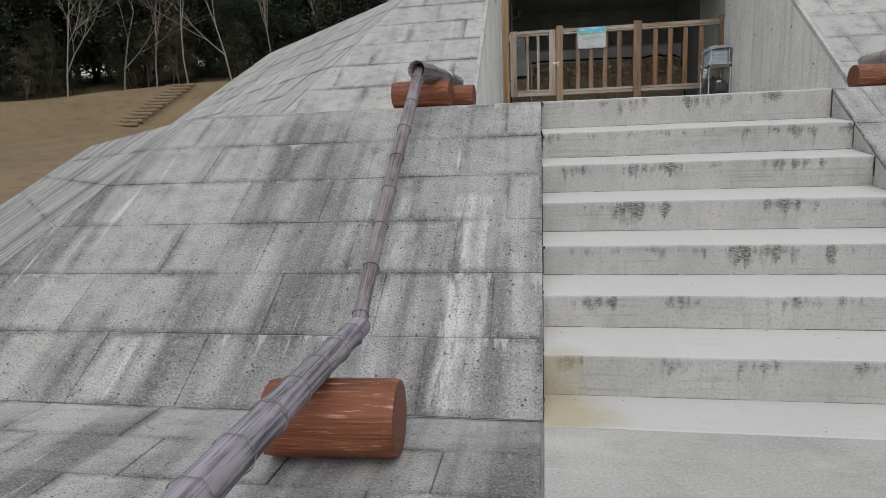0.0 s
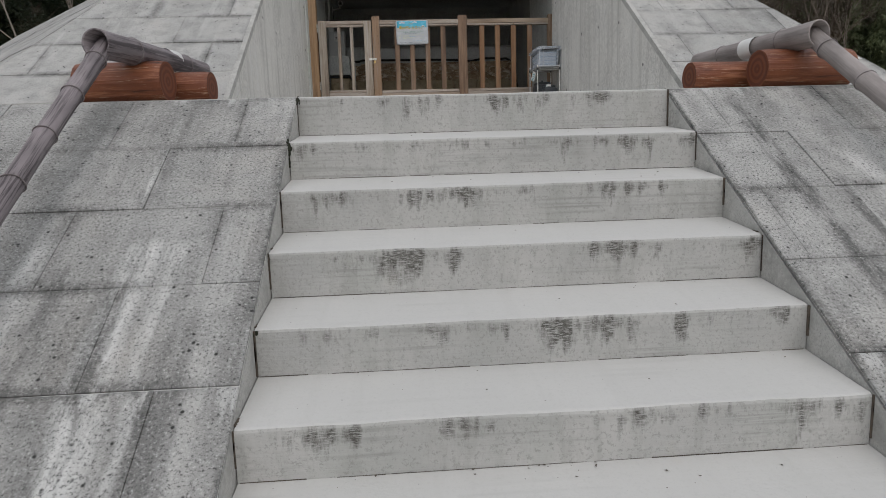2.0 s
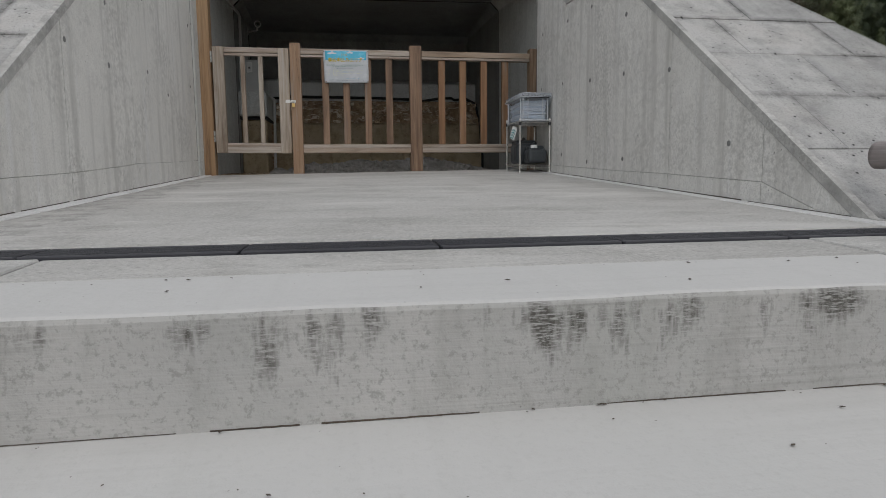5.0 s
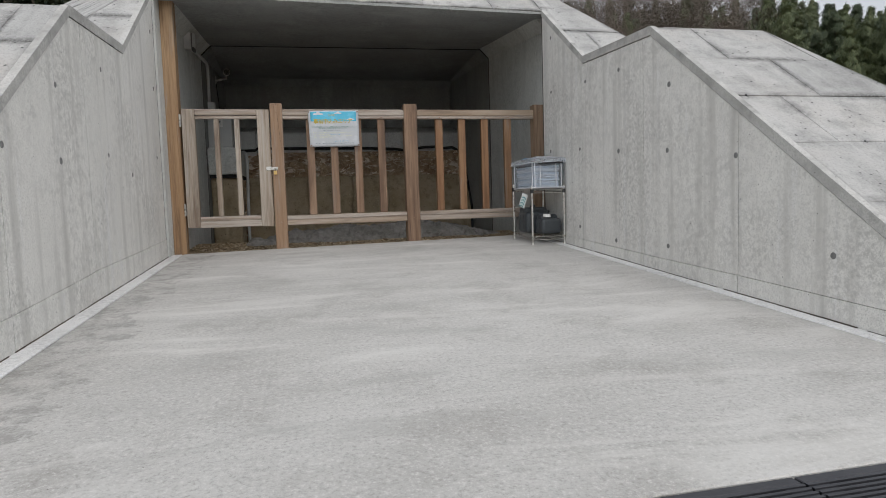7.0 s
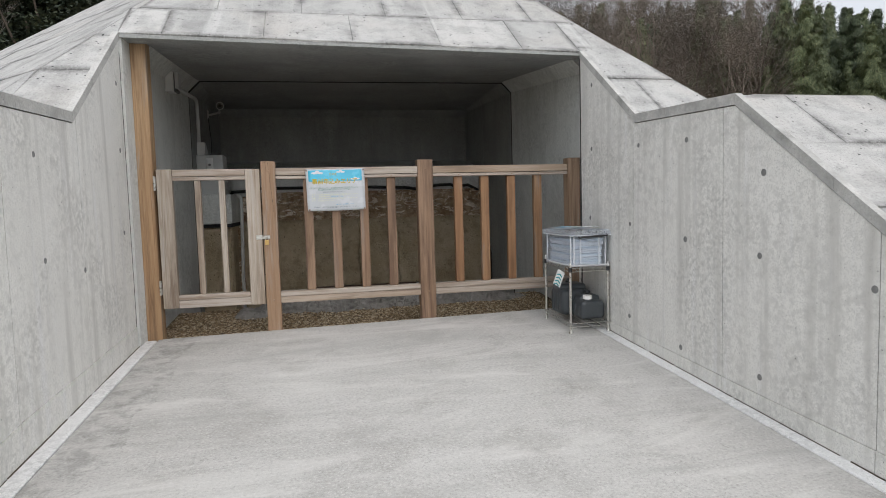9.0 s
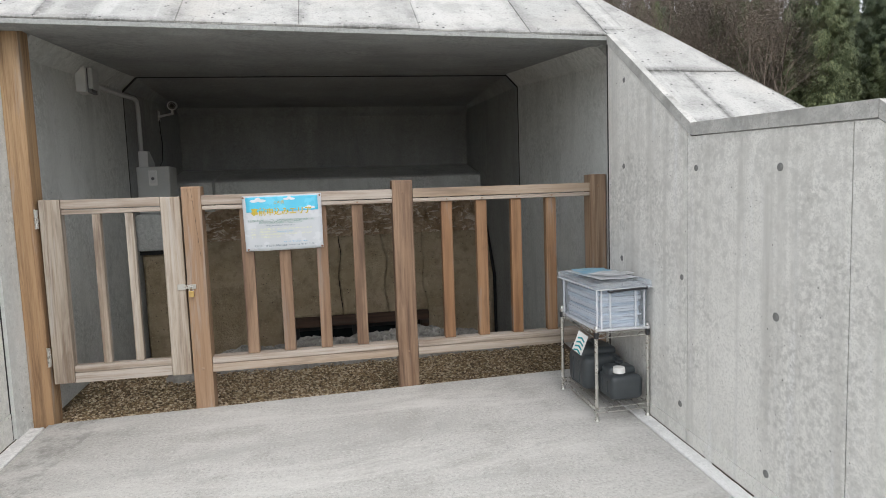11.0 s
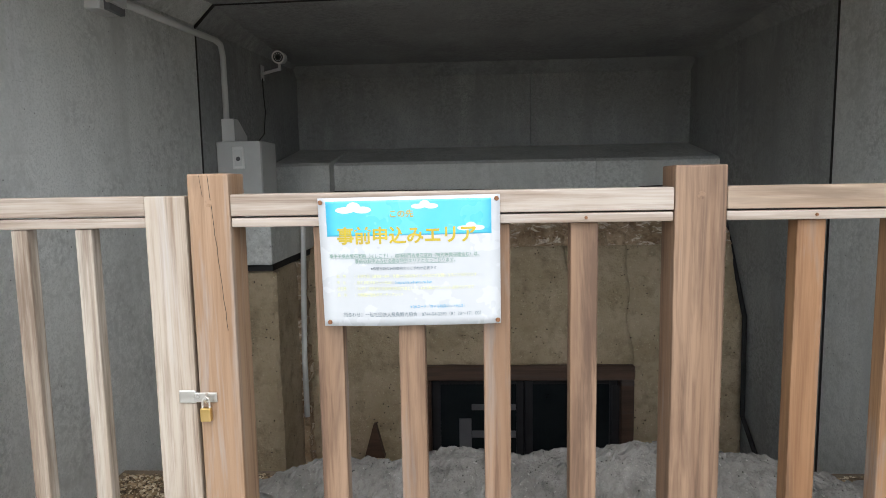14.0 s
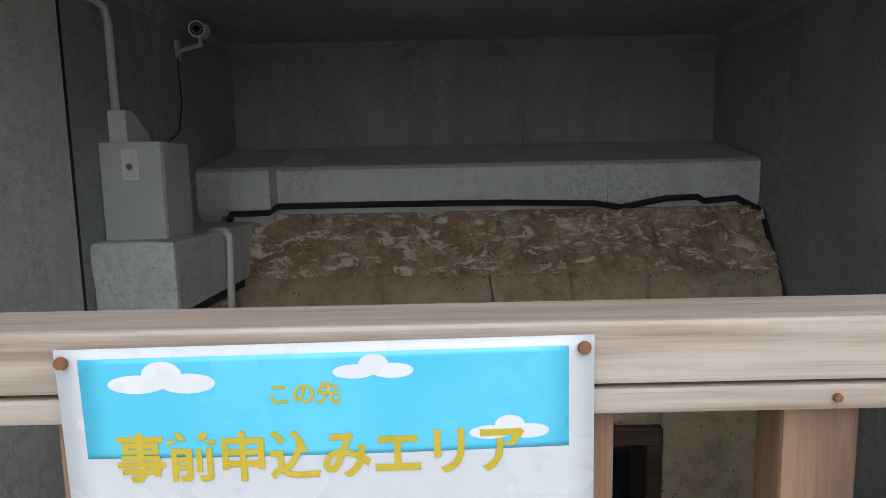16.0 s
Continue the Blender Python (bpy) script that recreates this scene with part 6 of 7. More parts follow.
def rock_ledge(x0, x1, nx, ny, seed):
    """The broken ledge before the stone door: a pitted face rising to a ragged, nearly level crest."""
    bm = bmesh.new()
    g = []
    for j in range(ny + 1):
        fy = j / ny
        y = 9.14 + 1.2 * fy
        rise = min(1.0, fy / 0.36)
        rise = rise * rise * (3 - 2 * rise)
        row = []
        for i in range(nx + 1):
            x = x0 + (x1 - x0) * i / nx
            c = 0.5 * noise.noise(Vector((x * 3, y * 3, seed))) + 0.35 * abs(noise.noise(Vector((x * 9, y * 9, seed)))) + 0.25 * noise.noise(Vector((x * 24, y * 24, seed))) + 0.16 * noise.noise(Vector((x * 60, y * 60, seed)))
            top = crest_z(x) - 0.8 * max(0, fy - 0.38)
            z = 1.62 + (top - 1.62) * rise + 0.07 * c + 0.06 * rise
            row.append(bm.verts.new((x + 0.02 * noise.noise(Vector((x * 14, y * 14, 4))), y - 0.05 * noise.noise(Vector((x * 6, z * 11, 9))) - 0.02 * noise.noise(Vector((x * 25, z * 30, 9))), z)))
        g.append(row)
    for a, b in zip(g, g[1:]):
        for i in range(nx):
            bm.faces.new((a[i], a[i + 1], b[i + 1], b[i]))
    return tagged(part("rock_bank", bm, ROCK, None), "rough grey broken rock ledge before the stone door", "rock")


def rock_lump(name, label, x0, x1, y0, y1, z0, top, seed, nx=44, ny=22):
    """A broken rock bank: a rough crust over a level base."""
    bm = bmesh.new()
    g = []
    for j in range(ny + 1):
        fy = j / ny
        row = []
        for i in range(nx + 1):
            fx = i / nx
            x, y = x0 + (x1 - x0) * fx, y0 + (y1 - y0) * fy
            n = noise.noise(Vector((x * 2.2, y * 2.2, seed))) + 0.5 * noise.noise(Vector((x * 6, y * 6, seed))) + 0.3 * noise.noise(Vector((x * 17, y * 17, seed))) + 0.22 * noise.noise(Vector((x * 38, y * 38, seed)))
            bell = min(1.0, 3.2 * min(fx, 1 - fx) + 0.02) ** 0.5 * min(1.0, 2.6 * min(fy, 1 - fy)) ** 0.6
            z = z0 + (top - z0) * bell * (0.90 + 0.24 * n) + 0.03 * n * bell
            row.append(bm.verts.new((x + 0.05 * noise.noise(Vector((x * 5, y * 5, seed + 4))), y + 0.06 * noise.noise(Vector((x * 4, y * 4, seed + 9))), z)))
        g.append(row)
    for a, b in zip(g, g[1:]):
        for i in range(nx):
            bm.faces.new((a[i], a[i + 1], b[i + 1], b[i]))
    return tagged(part(name, bm, ROCK, None, smooth=True), label, "rock")


rock_ledge(-0.3, 2.66, 230, 90, 2.0)
rock_lump("boulder", "rounded grey boulder beside the gate", -0.16, 0.30, 9.2, 9.66, 1.6, 1.87, 7.0, 34, 30)
rock_lump("boulder", "small brownish boulder by the chamber wall", 2.25, 2.64, 9.35, 9.75, 1.6, 1.9, 11.0, 26, 22)
rock_lump("rock_ledge", "low rough rock strip at the wall foot", -0.62, 0.1, 8.95, 9.9, 1.55, 1.74, 13.0, 30, 30)
bed_bm = box(-0.64, 2.73, 8.744, 9.7, 1.3, 1.755)
for v in bed_bm.verts:
    v.co.z += 0.07 * (v.co.y - 8.75) if v.co.z > 1.5 else 0
tagged(part("earth_bed", bed_bm, SOIL, None), "brown earth under the gravel", "soil", kind="structure")
rng = random.Random(21)
gv, gf = [], []
shape = [(1, 0, 0), (0, 1, 0), (-1, 0, 0), (0, -1, 0), (0, 0, 1), (0, 0, -1)]
tri = [(0, 1, 4), (1, 2, 4), (2, 3, 4), (3, 0, 4), (1, 0, 5), (2, 1, 5), (3, 2, 5), (0, 3, 5)]
for n_ in range(40000):
    y = 8.752 + 0.9 * rng.random()
    x = rng.uniform(-0.55, 2.6)
    r = rng.choice((0.004, 0.005, 0.0062, 0.0075, 0.0095)) * rng.uniform(0.8, 1.15)
    z = 1.762 + 0.012 * noise.noise(Vector((x * 2, y * 2, 3))) + rng.uniform(0, 0.012) + 0.07 * (y - 8.75)
    q = Euler((rng.uniform(0, 6), rng.uniform(0, 6), rng.uniform(0, 6))).to_matrix()
    at = len(gv)
    for s in shape:
        v = q @ (Vector(s) * r)
        gv.append((x + v.x * 1.2, y + v.y, z + v.z * 0.7))
    gf += [(a + at, b + at, c + at) for a, b, c in tri]
tagged(new("gravel", mesh_from("gravel", gv, gf, GRAVEL)), "loose brown pea gravel behind the fence", "gravel", kind="stuff")

# ---------------------------------------------------------------- logs and bamboo pipes on the slope


def log_piece(label, a, b, r, seed):
    m, ln = between(a, b)
    thing = group_of("log", label, "log", group="pipe logs", at=((a[0] + b[0]) / 2, (a[1] + b[1]) / 2, min(a[2], b[2]) - r))
    bm = tube(r, r, ln, 40, True, 14)
    for v in bm.verts:
        if math.hypot(v.co.x, v.co.y) > 1e-5:
            ang = math.atan2(v.co.y, v.co.x)
            k = 1 + 0.03 * noise.noise(Vector((math.cos(ang) * 2, math.sin(ang) * 2, seed + v.co.z * 1.5))) + 0.022 * noise.noise(Vector((math.cos(ang) * 9, math.sin(ang) * 9, seed + v.co.z * 2)))
            if v.co.z < 0.001 or v.co.z > ln - 0.001:
                k *= 0.965
            v.co.x *= k
            v.co.y *= k
    part("trunk", bm, LOG, thing, m=m)
    for z, flip in ((-0.001, 0), (ln + 0.001, 1)):
        bm = bmesh.new()
        bm.faces.new([bm.verts.new((0.955 * r * math.cos(2 * math.pi * i / 32), 0.955 * r * math.sin(2 * math.pi * i / 32), z)) for i in range(32)])
        part("sawn_end", bm, LOG_END, thing, "smooth red-brown sawn end", m=m)
    return thing


def bamboo(name, label, a, b, r0, r1, mat_, nodes, ties=0, hollow=False, group="bamboo pipes"):
    """A bamboo pipe from a to b with swollen nodes, and wire ties if asked for."""
    m, ln = between(a, b)
    thing = group_of(name, label, "bamboo pipe", group=group, at=a)
    bm = bmesh.new()
    prof = []
    steps = 60
    cuts = [(k + 0.5) / nodes for k in range(nodes)]
    for i in range(steps + 1):
        f = i / steps
        r = r0 + (r1 - r0) * f
        for c in cuts:
            d = abs(f - c) * ln
            r += (0.002 if d < 0.010 else 0.0) + 0.0022 * math.exp(-(d / 0.03) ** 2)
        prof.append((r * (1 + 0.012 * noise.noise(Vector((f * 9, r0 * 77, 2)))), ln * f))
    if hollow:
        prof = prof + [(prof[-1][0] - 0.009, ln - 0.001), (prof[-1][0] - 0.010, ln - 0.25)]
    loops = []
    for r, z in prof:
        bend = 0.012 * math.sin(math.pi * min(1, z / ln))
        loops.append([bm.verts.new((r * math.cos(2 * math.pi * i / 22) + bend, r * math.sin(2 * math.pi * i / 22), z)) for i in range(22)])
    for p, q in zip(loops, loops[1:]):
        for i in range(22):
            bm.faces.new((p[i], p[(i + 1) % 22], q[(i + 1) % 22], q[i]))
    bm.faces.new(loops[0][::-1])
    bm.faces.new(loops[-1])
    part("culm", bm, mat_, thing, m=m, smooth=True)
    for c in cuts:
        z = ln * c
        r = r0 + (r1 - r0) * c + 0.0048
        bend = 0.012 * math.sin(math.pi * c)
        pts = [(r * math.cos(t * math.pi / 12) + bend, r * math.sin(t * math.pi / 12), z + 0.0015 * math.sin(t * 0.9)) for t in range(25)]
        part("node_ring", sweep(pts, 0.0028, 5), BAMBOO_RING, thing, "raised dark node ring", m=m)
    for k in range(ties):
        z = ln * (k + 0.6) / (ties + 0.3)
        r = r0 + (r1 - r0) * z / ln + 0.005
        bend = 0.012 * math.sin(math.pi * z / ln)
        pts = [(r * math.cos(t * math.pi / 12) + bend, r * math.sin(t * math.pi / 12), z + 0.006 * math.sin(t * 1.7)) for t in range(25)]
        part("wire_tie", sweep(pts, 0.0018, 5), WIRE, thing, "thin grey wire tie", m=m)
    return thing


log_piece("red-brown stained log lying on the pavement under the bamboo", (-1.055, 1.17, 0.151), (-0.545, 1.195, 0.151), 0.151, 1.0)
log_piece("stained log on the ledge carrying a bamboo pipe", (-1.16, 3.93, 1.634), (-0.70, 3.90, 1.634), 0.108, 2.0)
log_piece("smaller stained log behind another on the ledge", (-1.05, 4.19, 1.628), (-0.545, 4.16, 1.628), 0.090, 3.0)
log_piece("stained log on the ledge carrying a pale bamboo pipe", (2.58, 3.90, 1.634), (3.12, 3.92, 1.634), 0.108, 4.0)
log_piece("smaller stained log behind another on the ledge", (2.30, 4.15, 1.628), (2.85, 4.17, 1.628), 0.088, 5.0)
bamboo("bamboo_pipe", "thick weathered grey bamboo pipe tied with wire", (-0.785, -0.35, 0.37), (-0.865, 1.76, 0.352), 0.060, 0.053, BAMBOO_MID, 3, 9)
bamboo("bamboo_pipe", "thin dark weathered bamboo pipe descending over the slope", (-0.862, 1.66, 0.31), (-0.895, 3.66, 1.785), 0.036, 0.042, BAMBOO_DARK, 8)
bamboo("bamboo_spout", "wide open-ended bamboo spout resting on logs", (-0.74, 4.66, 1.80), (-0.90, 3.56, 1.775), 0.050, 0.070, BAMBOO_DARK, 2, 0, True)
bamboo("bamboo_pipe", "pale grey bamboo pipe descending over the slope", (2.83, 1.75, 0.40), (2.82, 3.80, 1.80), 0.044, 0.048, BAMBOO_PALE, 7)
bamboo("bamboo_spout", "wide open-ended pale bamboo spout resting on logs", (2.62, 4.70, 1.80), (2.80, 3.70, 1.79), 0.050, 0.072, BAMBOO_PALE, 2, 0, True)
for x, y, z in ((-0.79, 4.28, 1.795), (2.70, 4.24, 1.795)):
    m, ln = between((x, y, z), (x - 0.02 * (1 if x < 0 else -1), y - 0.1, z - 0.0015))
    band = part("paper_band", tube(0.0625, 0.0645, ln, 22, False), WHITE_PLASTIC, None, m=m, smooth=True)
    tagged(band, "torn white label band round the bamboo spout", "label")

# ---------------------------------------------------------------- far steps and trees
path_steps = group_of("garden_steps", "flight of log-edged earth steps up the grass bank", "steps", at=(-19.4, 25.4, 3.2))
p0, p1 = Vector((-19.4, 25.4, 0)), Vector((-19.2, 30.2, 0))
for i in range(13):
    c = p0.lerp(p1, i / 12)
    z = ground_z(c.x, c.y)
    part("log_edge", tube(0.09, 0.09, 1.6, 8), STEP_LOG, path_steps, m=Matrix.Translation((c.x - 0.85, c.y, z + 0.05)) @ Matrix.Rotation(math.pi / 2, 4, "Y"))


def limbs(bm, base, way, length, r, depth, rng, spread=0.55, kids=3, up=0.25):
    """A limb and its forks, each a tapered five-sided stem."""
    pts = [base]
    d = way.normalized()
    for _ in range(3):
        d = (d + Vector((rng.uniform(-1, 1), rng.uniform(-1, 1), rng.uniform(-0.4, 1) * up * 2)) * 0.14).normalized()
        pts.append(pts[-1] + d * length / 3)
    loops = []
    for i, p in enumerate(pts):
        rr = r * (1 - 0.5 * i / 3)
        q = d.to_track_quat("Z", "Y")
        loops.append([bm.verts.new(p + q @ Vector((rr * math.cos(k * 2 * math.pi / 5), rr * math.sin(k * 2 * math.pi / 5), 0))) for k in range(5)])
    for a, b in zip(loops, loops[1:]):
        for k in range(5):
            bm.faces.new((a[k], a[(k + 1) % 5], b[(k + 1) % 5], b[k]))
    if depth > 0:
        for k in range(kids):
            f = rng.choice((1, 2, 3)) if k else 3
            nd = (d + Vector((rng.uniform(-1, 1), rng.uniform(-1, 1), rng.uniform(-0.3, 0.9))) * spread).normalized()
            limbs(bm, pts[f], nd, length * rng.uniform(0.55, 0.8), r * (1 - 0.5 * f / 3) * 0.72, depth - 1, rng, spread, kids, up)


def bare_tree(label, height, seed, mat_, depth=5):
    rng_ = random.Random(seed)
    t = group_of("bare_tree", label, "tree", group="bare trees")
    bm = bmesh.new()
    limbs(bm, Vector((0, 0, -0.3)), Vector((rng_.uniform(-0.1, 0.1), rng_.uniform(-0.1, 0.1), 1)), height * 0.42, height * 0.0045, depth, rng_, 0.6, 4 if depth < 6 else 3)
    part("trunk", bm, mat_, t)
    return t


def leafy_tree(name, label, height, width, seed, leaves, leaf, mat_, trunk_mat, droop=0.0, low=0.12):
    """Trunk with limbs, and a crown of leaf sprays gathered in uneven clumps."""
    rng_ = random.Random(seed)
    t = group_of(name, label, "tree", group="woodland trees")
    bm = bmesh.new()
    limbs(bm, Vector((0, 0, -0.5)), Vector((0, 0, 1)), height * 0.55, height * 0.014, 2, rng_, 0.5, 3)
    part("trunk", bm, trunk_mat, t)
    v, f = [], []
    clumps = []
    for _ in range(46):
        h = rng_.uniform(low, 1.0)
        rad = width * (0.95 - 0.75 * max(0, h - 0.35) ** 1.2) * rng_.uniform(0.25, 1.0)
        a = rng_.uniform(0, 2 * math.pi)
        clumps.append((Vector((rad * math.cos(a), rad * math.sin(a), height * h)), rng_.uniform(0.5, 1.15) * width * 0.34))
    for _ in range(leaves):
        c, s = rng_.choice(clumps)
        p = c + Vector((rng_.gauss(0, 0.5), rng_.gauss(0, 0.5), rng_.gauss(0, 0.42))) * s
        q = Euler((rng_.uniform(-0.9, 0.9) - droop, rng_.uniform(-0.9, 0.9), rng_.uniform(0, 6.28))).to_matrix()
        l, w = leaf * rng_.uniform(0.6, 1.4), leaf * rng_.uniform(0.2, 0.42)
        at = len(v)
        for x, y, z in ((-w, 0, 0.04 * l), (0, -l * 0.5, 0), (w, 0, 0.04 * l), (0, l * 0.5, -0.06 * l)):
            v.append(p + q @ Vector((x, y, z)))
        f.append((at, at + 1, at + 2, at + 3))
    crown = new("crown", mesh_from("crown", v, f, mat_))
    place(crown, None, t)
    return t


def plume_tree(label, height, width, seed, sprays, mat_, trunk_mat):
    """A tall narrow evergreen: a pointed leader and whorls of drooping feathery branches with gaps between them."""
    rng_ = random.Random(seed)
    t = group_of("conifer_tree", label, "tree", group="woodland trees")
    part("trunk", tube(height * 0.012, height * 0.002, height * 0.97, 7, True, 4), trunk_mat, t)
    v, f = [], []
    boughs = []
    h = 0.10
    while h < 0.985:
        for _ in range(rng_.randint(3, 5)):
            a = rng_.uniform(0, 2 * math.pi)
            reach = width * (1.02 - h) ** 0.75 * rng_.uniform(0.55, 1.1)
            boughs.append((h * height, a, reach))
        h += rng_.uniform(0.018, 0.034)
    total = sum(b[2] + 0.25 for b in boughs)
    for z0, a, reach in boughs:
        for _ in range(int(sprays * (reach + 0.25) / total)):
            d = rng_.random() ** 0.7
            p = Vector((math.cos(a), math.sin(a), 0)) * reach * d
            p += Vector((rng_.gauss(0, 0.2), rng_.gauss(0, 0.2), rng_.gauss(0, 0.17))) * (0.45 + reach * 0.5)
            p.z += z0 + 0.28 * reach * d - 0.42 * reach * d * d
            q = Euler((rng_.uniform(-0.5, 0.5) - 0.7, rng_.uniform(-0.5, 0.5), a - math.pi / 2 + rng_.uniform(-0.8, 0.8))).to_matrix()
            l, w = rng_.uniform(0.16, 0.46), rng_.uniform(0.015, 0.038)
            at = len(v)
            for x, y, z in ((-w, 0, 0.02), (0, -l * 0.5, 0), (w, 0, 0.02), (0, l * 0.5, -0.03)):
                v.append(p + q @ Vector((x, y, z)))
            f.append((at, at + 1, at + 2, at + 3))
    place(new("crown", mesh_from("crown", v, f, mat_)), None, t)
    return t


def copy_thing_scaled(tree, x, y, turn, scale):
    c = copy_thing(tree, Matrix.Identity(4))
    c.matrix_basis = Matrix.Translation((x, y, ground_z(x, y) - 0.1)) @ Matrix.Rotation(turn, 4, "Z") @ Matrix.Scale(scale, 4)
    return c


evergreens = [leafy_tree("evergreen_tree", "dark dense evergreen tree at the wood's edge", 13, 4.2, s, 12000, 0.24, LEAF_DARK, TRUNK_DARK) for s in (1, 2, 3)]
greens = [plume_tree("olive green feathery conifer on the hillside", 13, 2.3, sd, 27000, mt, TRUNK_DARK) for sd, mt in ((5, LEAF_GREEN), (6, LEAF_GREEN), (7, LEAF_DEEP))]
dries = [leafy_tree("scrub_tree", "thin brown half-bare winter tree on the hillside", 10, 3.0, s, 12000, 0.09, LEAF_DRY, TRUNK_DARK) for s in (8,)]
bares = [bare_tree("pale bare winter tree before the wood", 12, s, TRUNK_PALE) for s in (12, 13, 14)]
bares_brown = [bare_tree("brown leafless tree on the hillside", 11, s, TRUNK_BROWN, 6) for s in (17, 18)]
rng = random.Random(31)
# wood on the bank to the left
for i in range(84):
    s = rng.uniform(40, 66)
    a = radians(rng.uniform(104, 152))
    copy_thing_scaled(rng.choice(evergreens), s * math.cos(a), -1 + s * math.sin(a), rng.uniform(0, 6), rng.uniform(0.8, 1.25))
for ang, s, k in ((130, 38, 0), (121, 37, 1), (117.5, 38, 2), (135, 38.5, 1), (114, 39, 0), (126, 40, 2), (140, 37.5, 0), (110, 38.5, 1), (123.5, 39.5, 0)):
    copy_thing_scaled(bares[k], s * math.cos(radians(ang)), -1 + s * math.sin(radians(ang)), rng.uniform(0, 6), rng.uniform(0.85, 1.1))
for i in range(44):
    a = radians(rng.uniform(104, 150))
    s = rng.uniform(39.5, 42.5)
    copy_thing_scaled(dries[0] if i % 3 else evergreens[i % 2], s * math.cos(a), -1 + s * math.sin(a), rng.uniform(0, 6), rng.uniform(0.2, 0.4))
# wood on the hill behind and to the right
for i in range(190):
    deg = rng.uniform(50, 96)
    a = radians(deg)
    s = rng.uniform(42, 62)
    copy_thing_scaled(rng.choice(bares_brown * 2 + dries), s * math.cos(a), 4 + s * math.sin(a), rng.uniform(0, 6), rng.uniform(0.8, 1.2))
for i in range(290):
    deg = rng.uniform(36, 50) if i % 3 else rng.uniform(44, 70)
    a = radians(deg)
    s = rng.uniform(48, 84)
    copy_thing_scaled(rng.choice(greens), s * math.cos(a), 4 + s * math.sin(a), rng.uniform(0, 6), rng.uniform(0.5, 0.86))
for i in range(110):
    a = radians(rng.uniform(48, 84))
    s = rng.uniform(46, 66)
    copy_thing_scaled(rng.choice(bares_brown * 2 + dries), s * math.cos(a), 4 + s * math.sin(a), rng.uniform(0, 6), rng.uniform(1.0, 1.4))
for t in evergreens + greens + dries + bares + bares_brown:
    for o in (*t.children_recursive, t):
        bpy.data.objects.remove(o)

# dirt gathered along the foot of each riser
dirt = group_of("dirt_line", "thin dark line of moss and soil at the riser feet", "dirt", kind="structure")
rng = random.Random(5)
for k in range(1, 8):
    y, z = NOSES[k][0], NOSES[k - 1][1] + (0.042 if k > 1 else 0.004)
    x = STAIR[0] + 0.01
    while x < STAIR[1] - 0.03:
        ln = min(rng.uniform(0.08, 0.5), STAIR[1] - 0.012 - x)
        pts = [(x + ln * i / 10, y - 0.0005, z - 0.0005 + 0.0008 * noise.noise(Vector((x + i, k, 0)))) for i in range(11)]
        part("soil_strip", sweep(pts, rng.uniform(0.0007, 0.0017), 5), TRUNK_DARK, dirt)
        x += ln + rng.uniform(0.0, 0.12)

rng = random.Random(15)
for x, lift in ((COURT[1] - 0.0065, 0.004), (COURT[0] + 0.0065, 0.005)):
    y = 4.7
    while y < 8.3:
        ln = rng.uniform(0.15, 0.6)
        pts = [(x + 0.002 * noise.noise(Vector((y * 7 + i, x, 1))), y + ln * i / 10, court_z(x, y + ln * i / 10) + lift) for i in range(11)]
        part("soil_strip", sweep(pts, rng.uniform(0.0018, 0.0045), 5), TRUNK_DARK, dirt)
        y += ln + rng.uniform(0.0, 0.06)

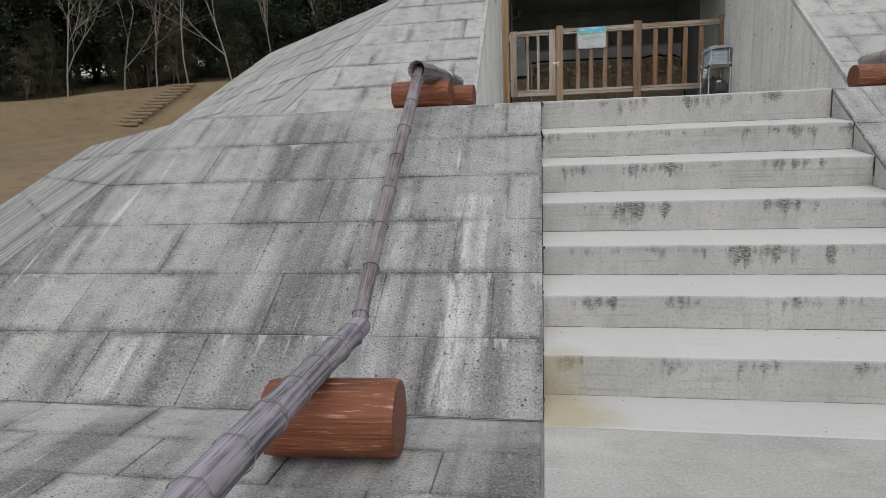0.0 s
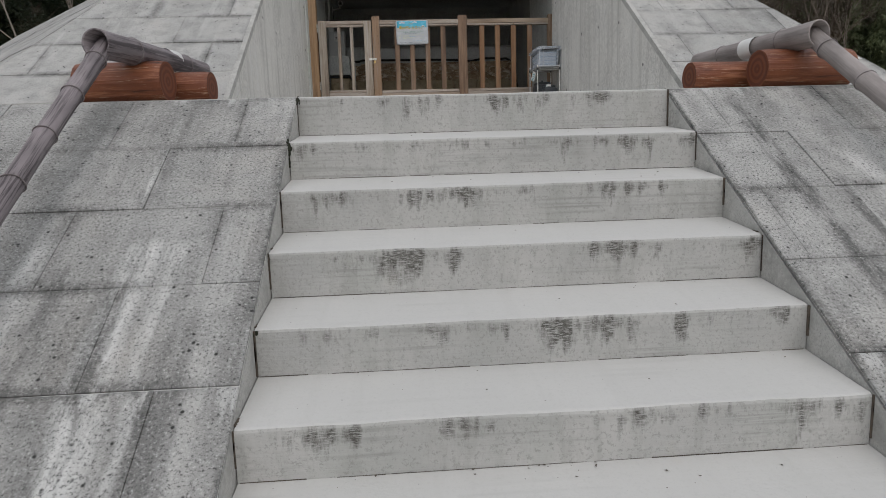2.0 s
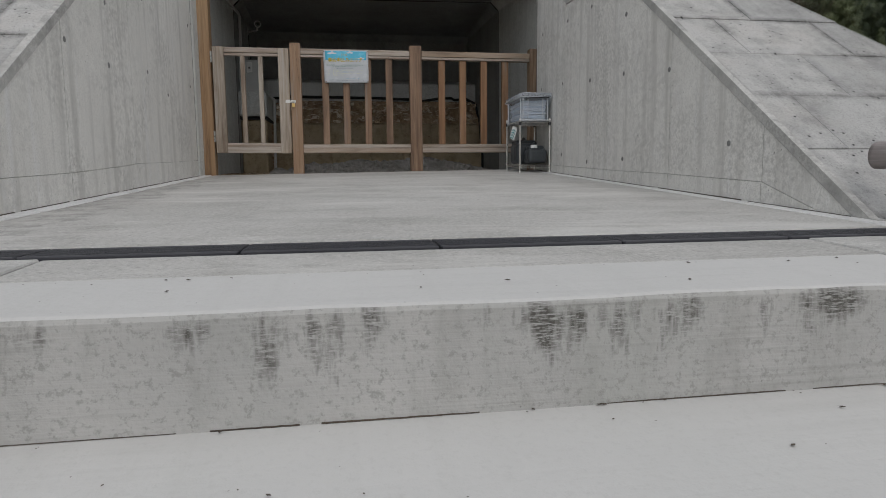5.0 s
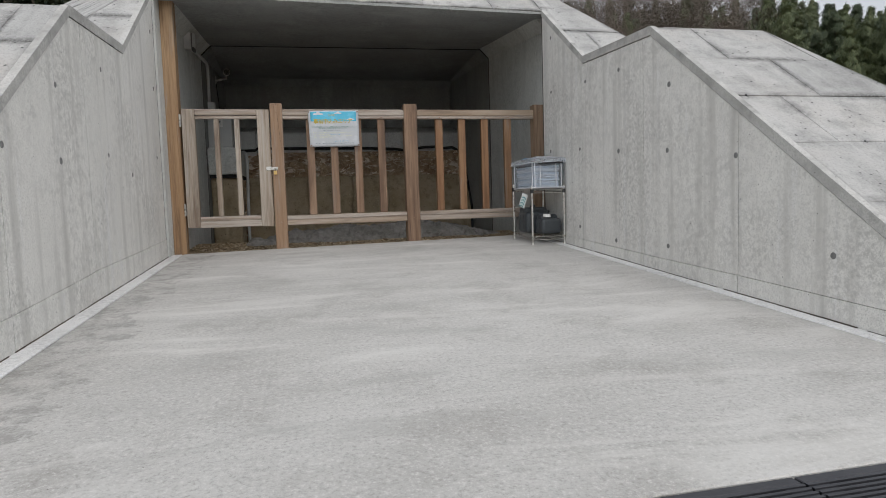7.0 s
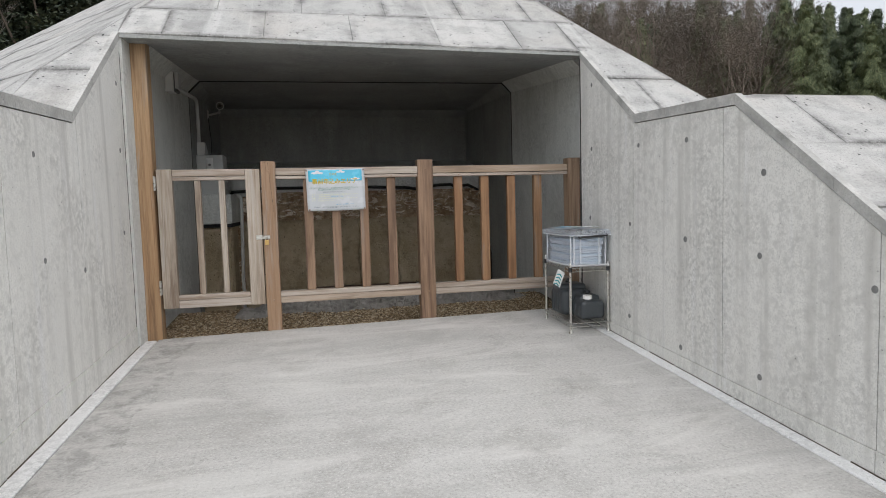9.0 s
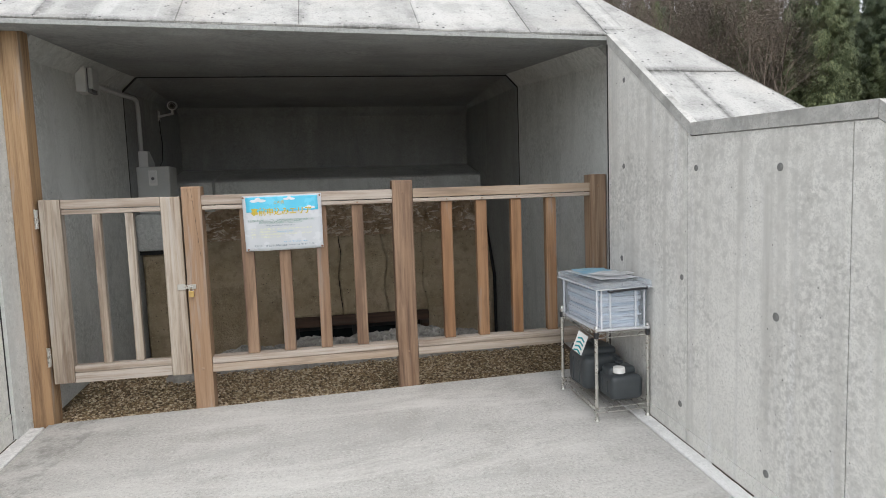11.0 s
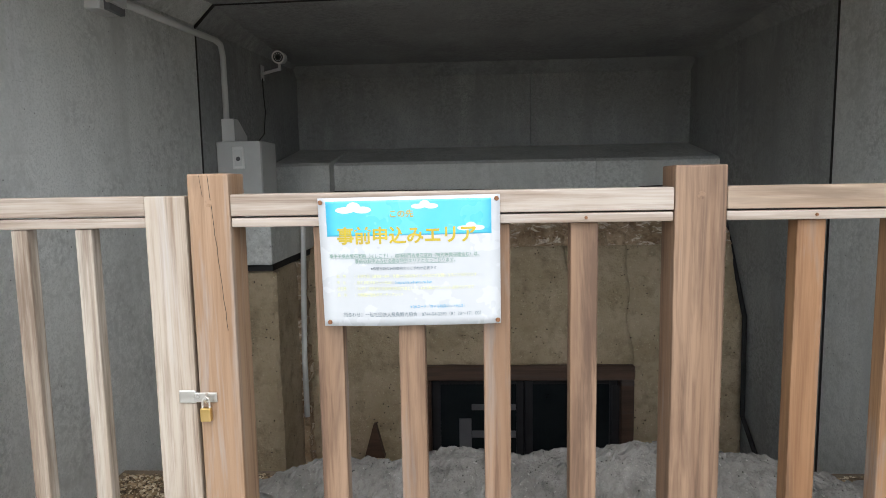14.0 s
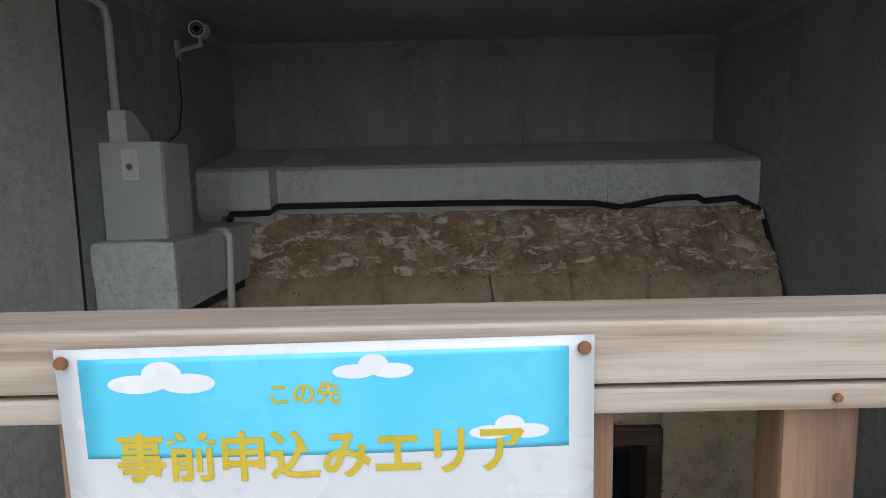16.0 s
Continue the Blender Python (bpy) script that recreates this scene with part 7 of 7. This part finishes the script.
# moss and soil packed between the slope and the stair's edge
moss = group_of("moss_seam", "black moss and soil packed along the stair edge", "moss", kind="structure")
rng = random.Random(9)
for k in range(0, 8):
    (ya, za), (yb, zb) = NOSES[k], (NOSES[k + 1] if k < 7 else (3.95, NOSES[7][1]))
    for side_x in STAIR:
        inward = 1 if side_x < 1 else -1
        for _ in range(3):
            f = rng.uniform(0.0, 0.8)
            ln = rng.uniform(0.05, 0.14)
            pts = []
            for i in range(9):
                y = ya + 0.015 + (yb - ya - 0.02) * min(1, f + ln * i / 3)
                pts.append((side_x + inward * (0.003 + 0.004 * noise.noise(Vector((i * 0.9, k, f)))), y, za + 0.003 + 0.004 * noise.noise(Vector((i * 0.7, f * 9, k)))))
            part("moss_strip", sweep(pts, rng.uniform(0.0025, 0.006), 6), TRUNK_DARK, moss)
        if k:
            h = za - NOSES[k - 1][1]
            pts = [(side_x + inward * (0.002 + 0.004 * noise.noise(Vector((i, k, 5)))), ya - 0.003, za - 0.004 - h * rng.uniform(0.3, 0.9) * i / 6) for i in range(7)]
            part("moss_strip", sweep(pts, rng.uniform(0.002, 0.006), 6), TRUNK_DARK, moss)

for cy, cz, h_, count in ((3.400, 1.250, 0.036, 34), (3.397, 1.185, 0.028, 18), (3.734, 1.495, 0.012, 9), (2.807, 0.825, 0.012, 8), (2.502, 0.605, 0.010, 7)):
    for q in range(count):
        bm = bmesh.new()
        bmesh.ops.create_icosphere(bm, subdivisions=1, radius=rng.uniform(0.003, 0.0085))
        for v in bm.verts:
            v.co *= 1 + 0.7 * noise.noise(v.co * 160 + Vector((q, cz, cy)))
        m = Matrix.Translation((STAIR[0] + rng.gauss(0, 0.005), cy + rng.uniform(-0.006, 0.006), cz + rng.gauss(0, 0.6) * h_)) @ Matrix.Diagonal((1.0, 0.7, 1.5, 1.0))
        part("moss_clump", bm, MOSS, moss, m=m)

# small litter on the steps
rng = random.Random(77)
lv, lf_ = [], []
for n_ in range(300):
    k = rng.randrange(0, 8)
    y0, z0 = NOSES[k]
    y1 = NOSES[k + 1][0] if k < 7 else 4.0
    x, y = rng.uniform(0.05, 1.94), y1 - (y1 - y0 - 0.03) * rng.random() ** 4 - 0.006
    z = z0 + 0.0055 + (0.056 * (y - y0) if k == 7 else (0.042 if k else 0.004) * (y - y0) / (y1 - y0)) - 0.004
    r = rng.choice((0.0009, 0.0014, 0.002, 0.0036)) * rng.uniform(0.8, 1.1)
    at = len(lv)
    a = rng.uniform(0, 3)
    for s in shape:
        lv.append((x + r * (s[0] * math.cos(a) * 1.8 - s[1] * math.sin(a)), y + r * (s[0] * math.sin(a) * 1.8 + s[1] * math.cos(a)), z + r * 0.4 * s[2]))
    lf_ += [(p + at, q + at, w + at) for p, q, w in tri]
tagged(new("leaf_litter", mesh_from("leaf_litter", lv, lf_, TRUNK_DARK)), "dark crumbs of soil and leaf on the steps", "litter", kind="stuff")
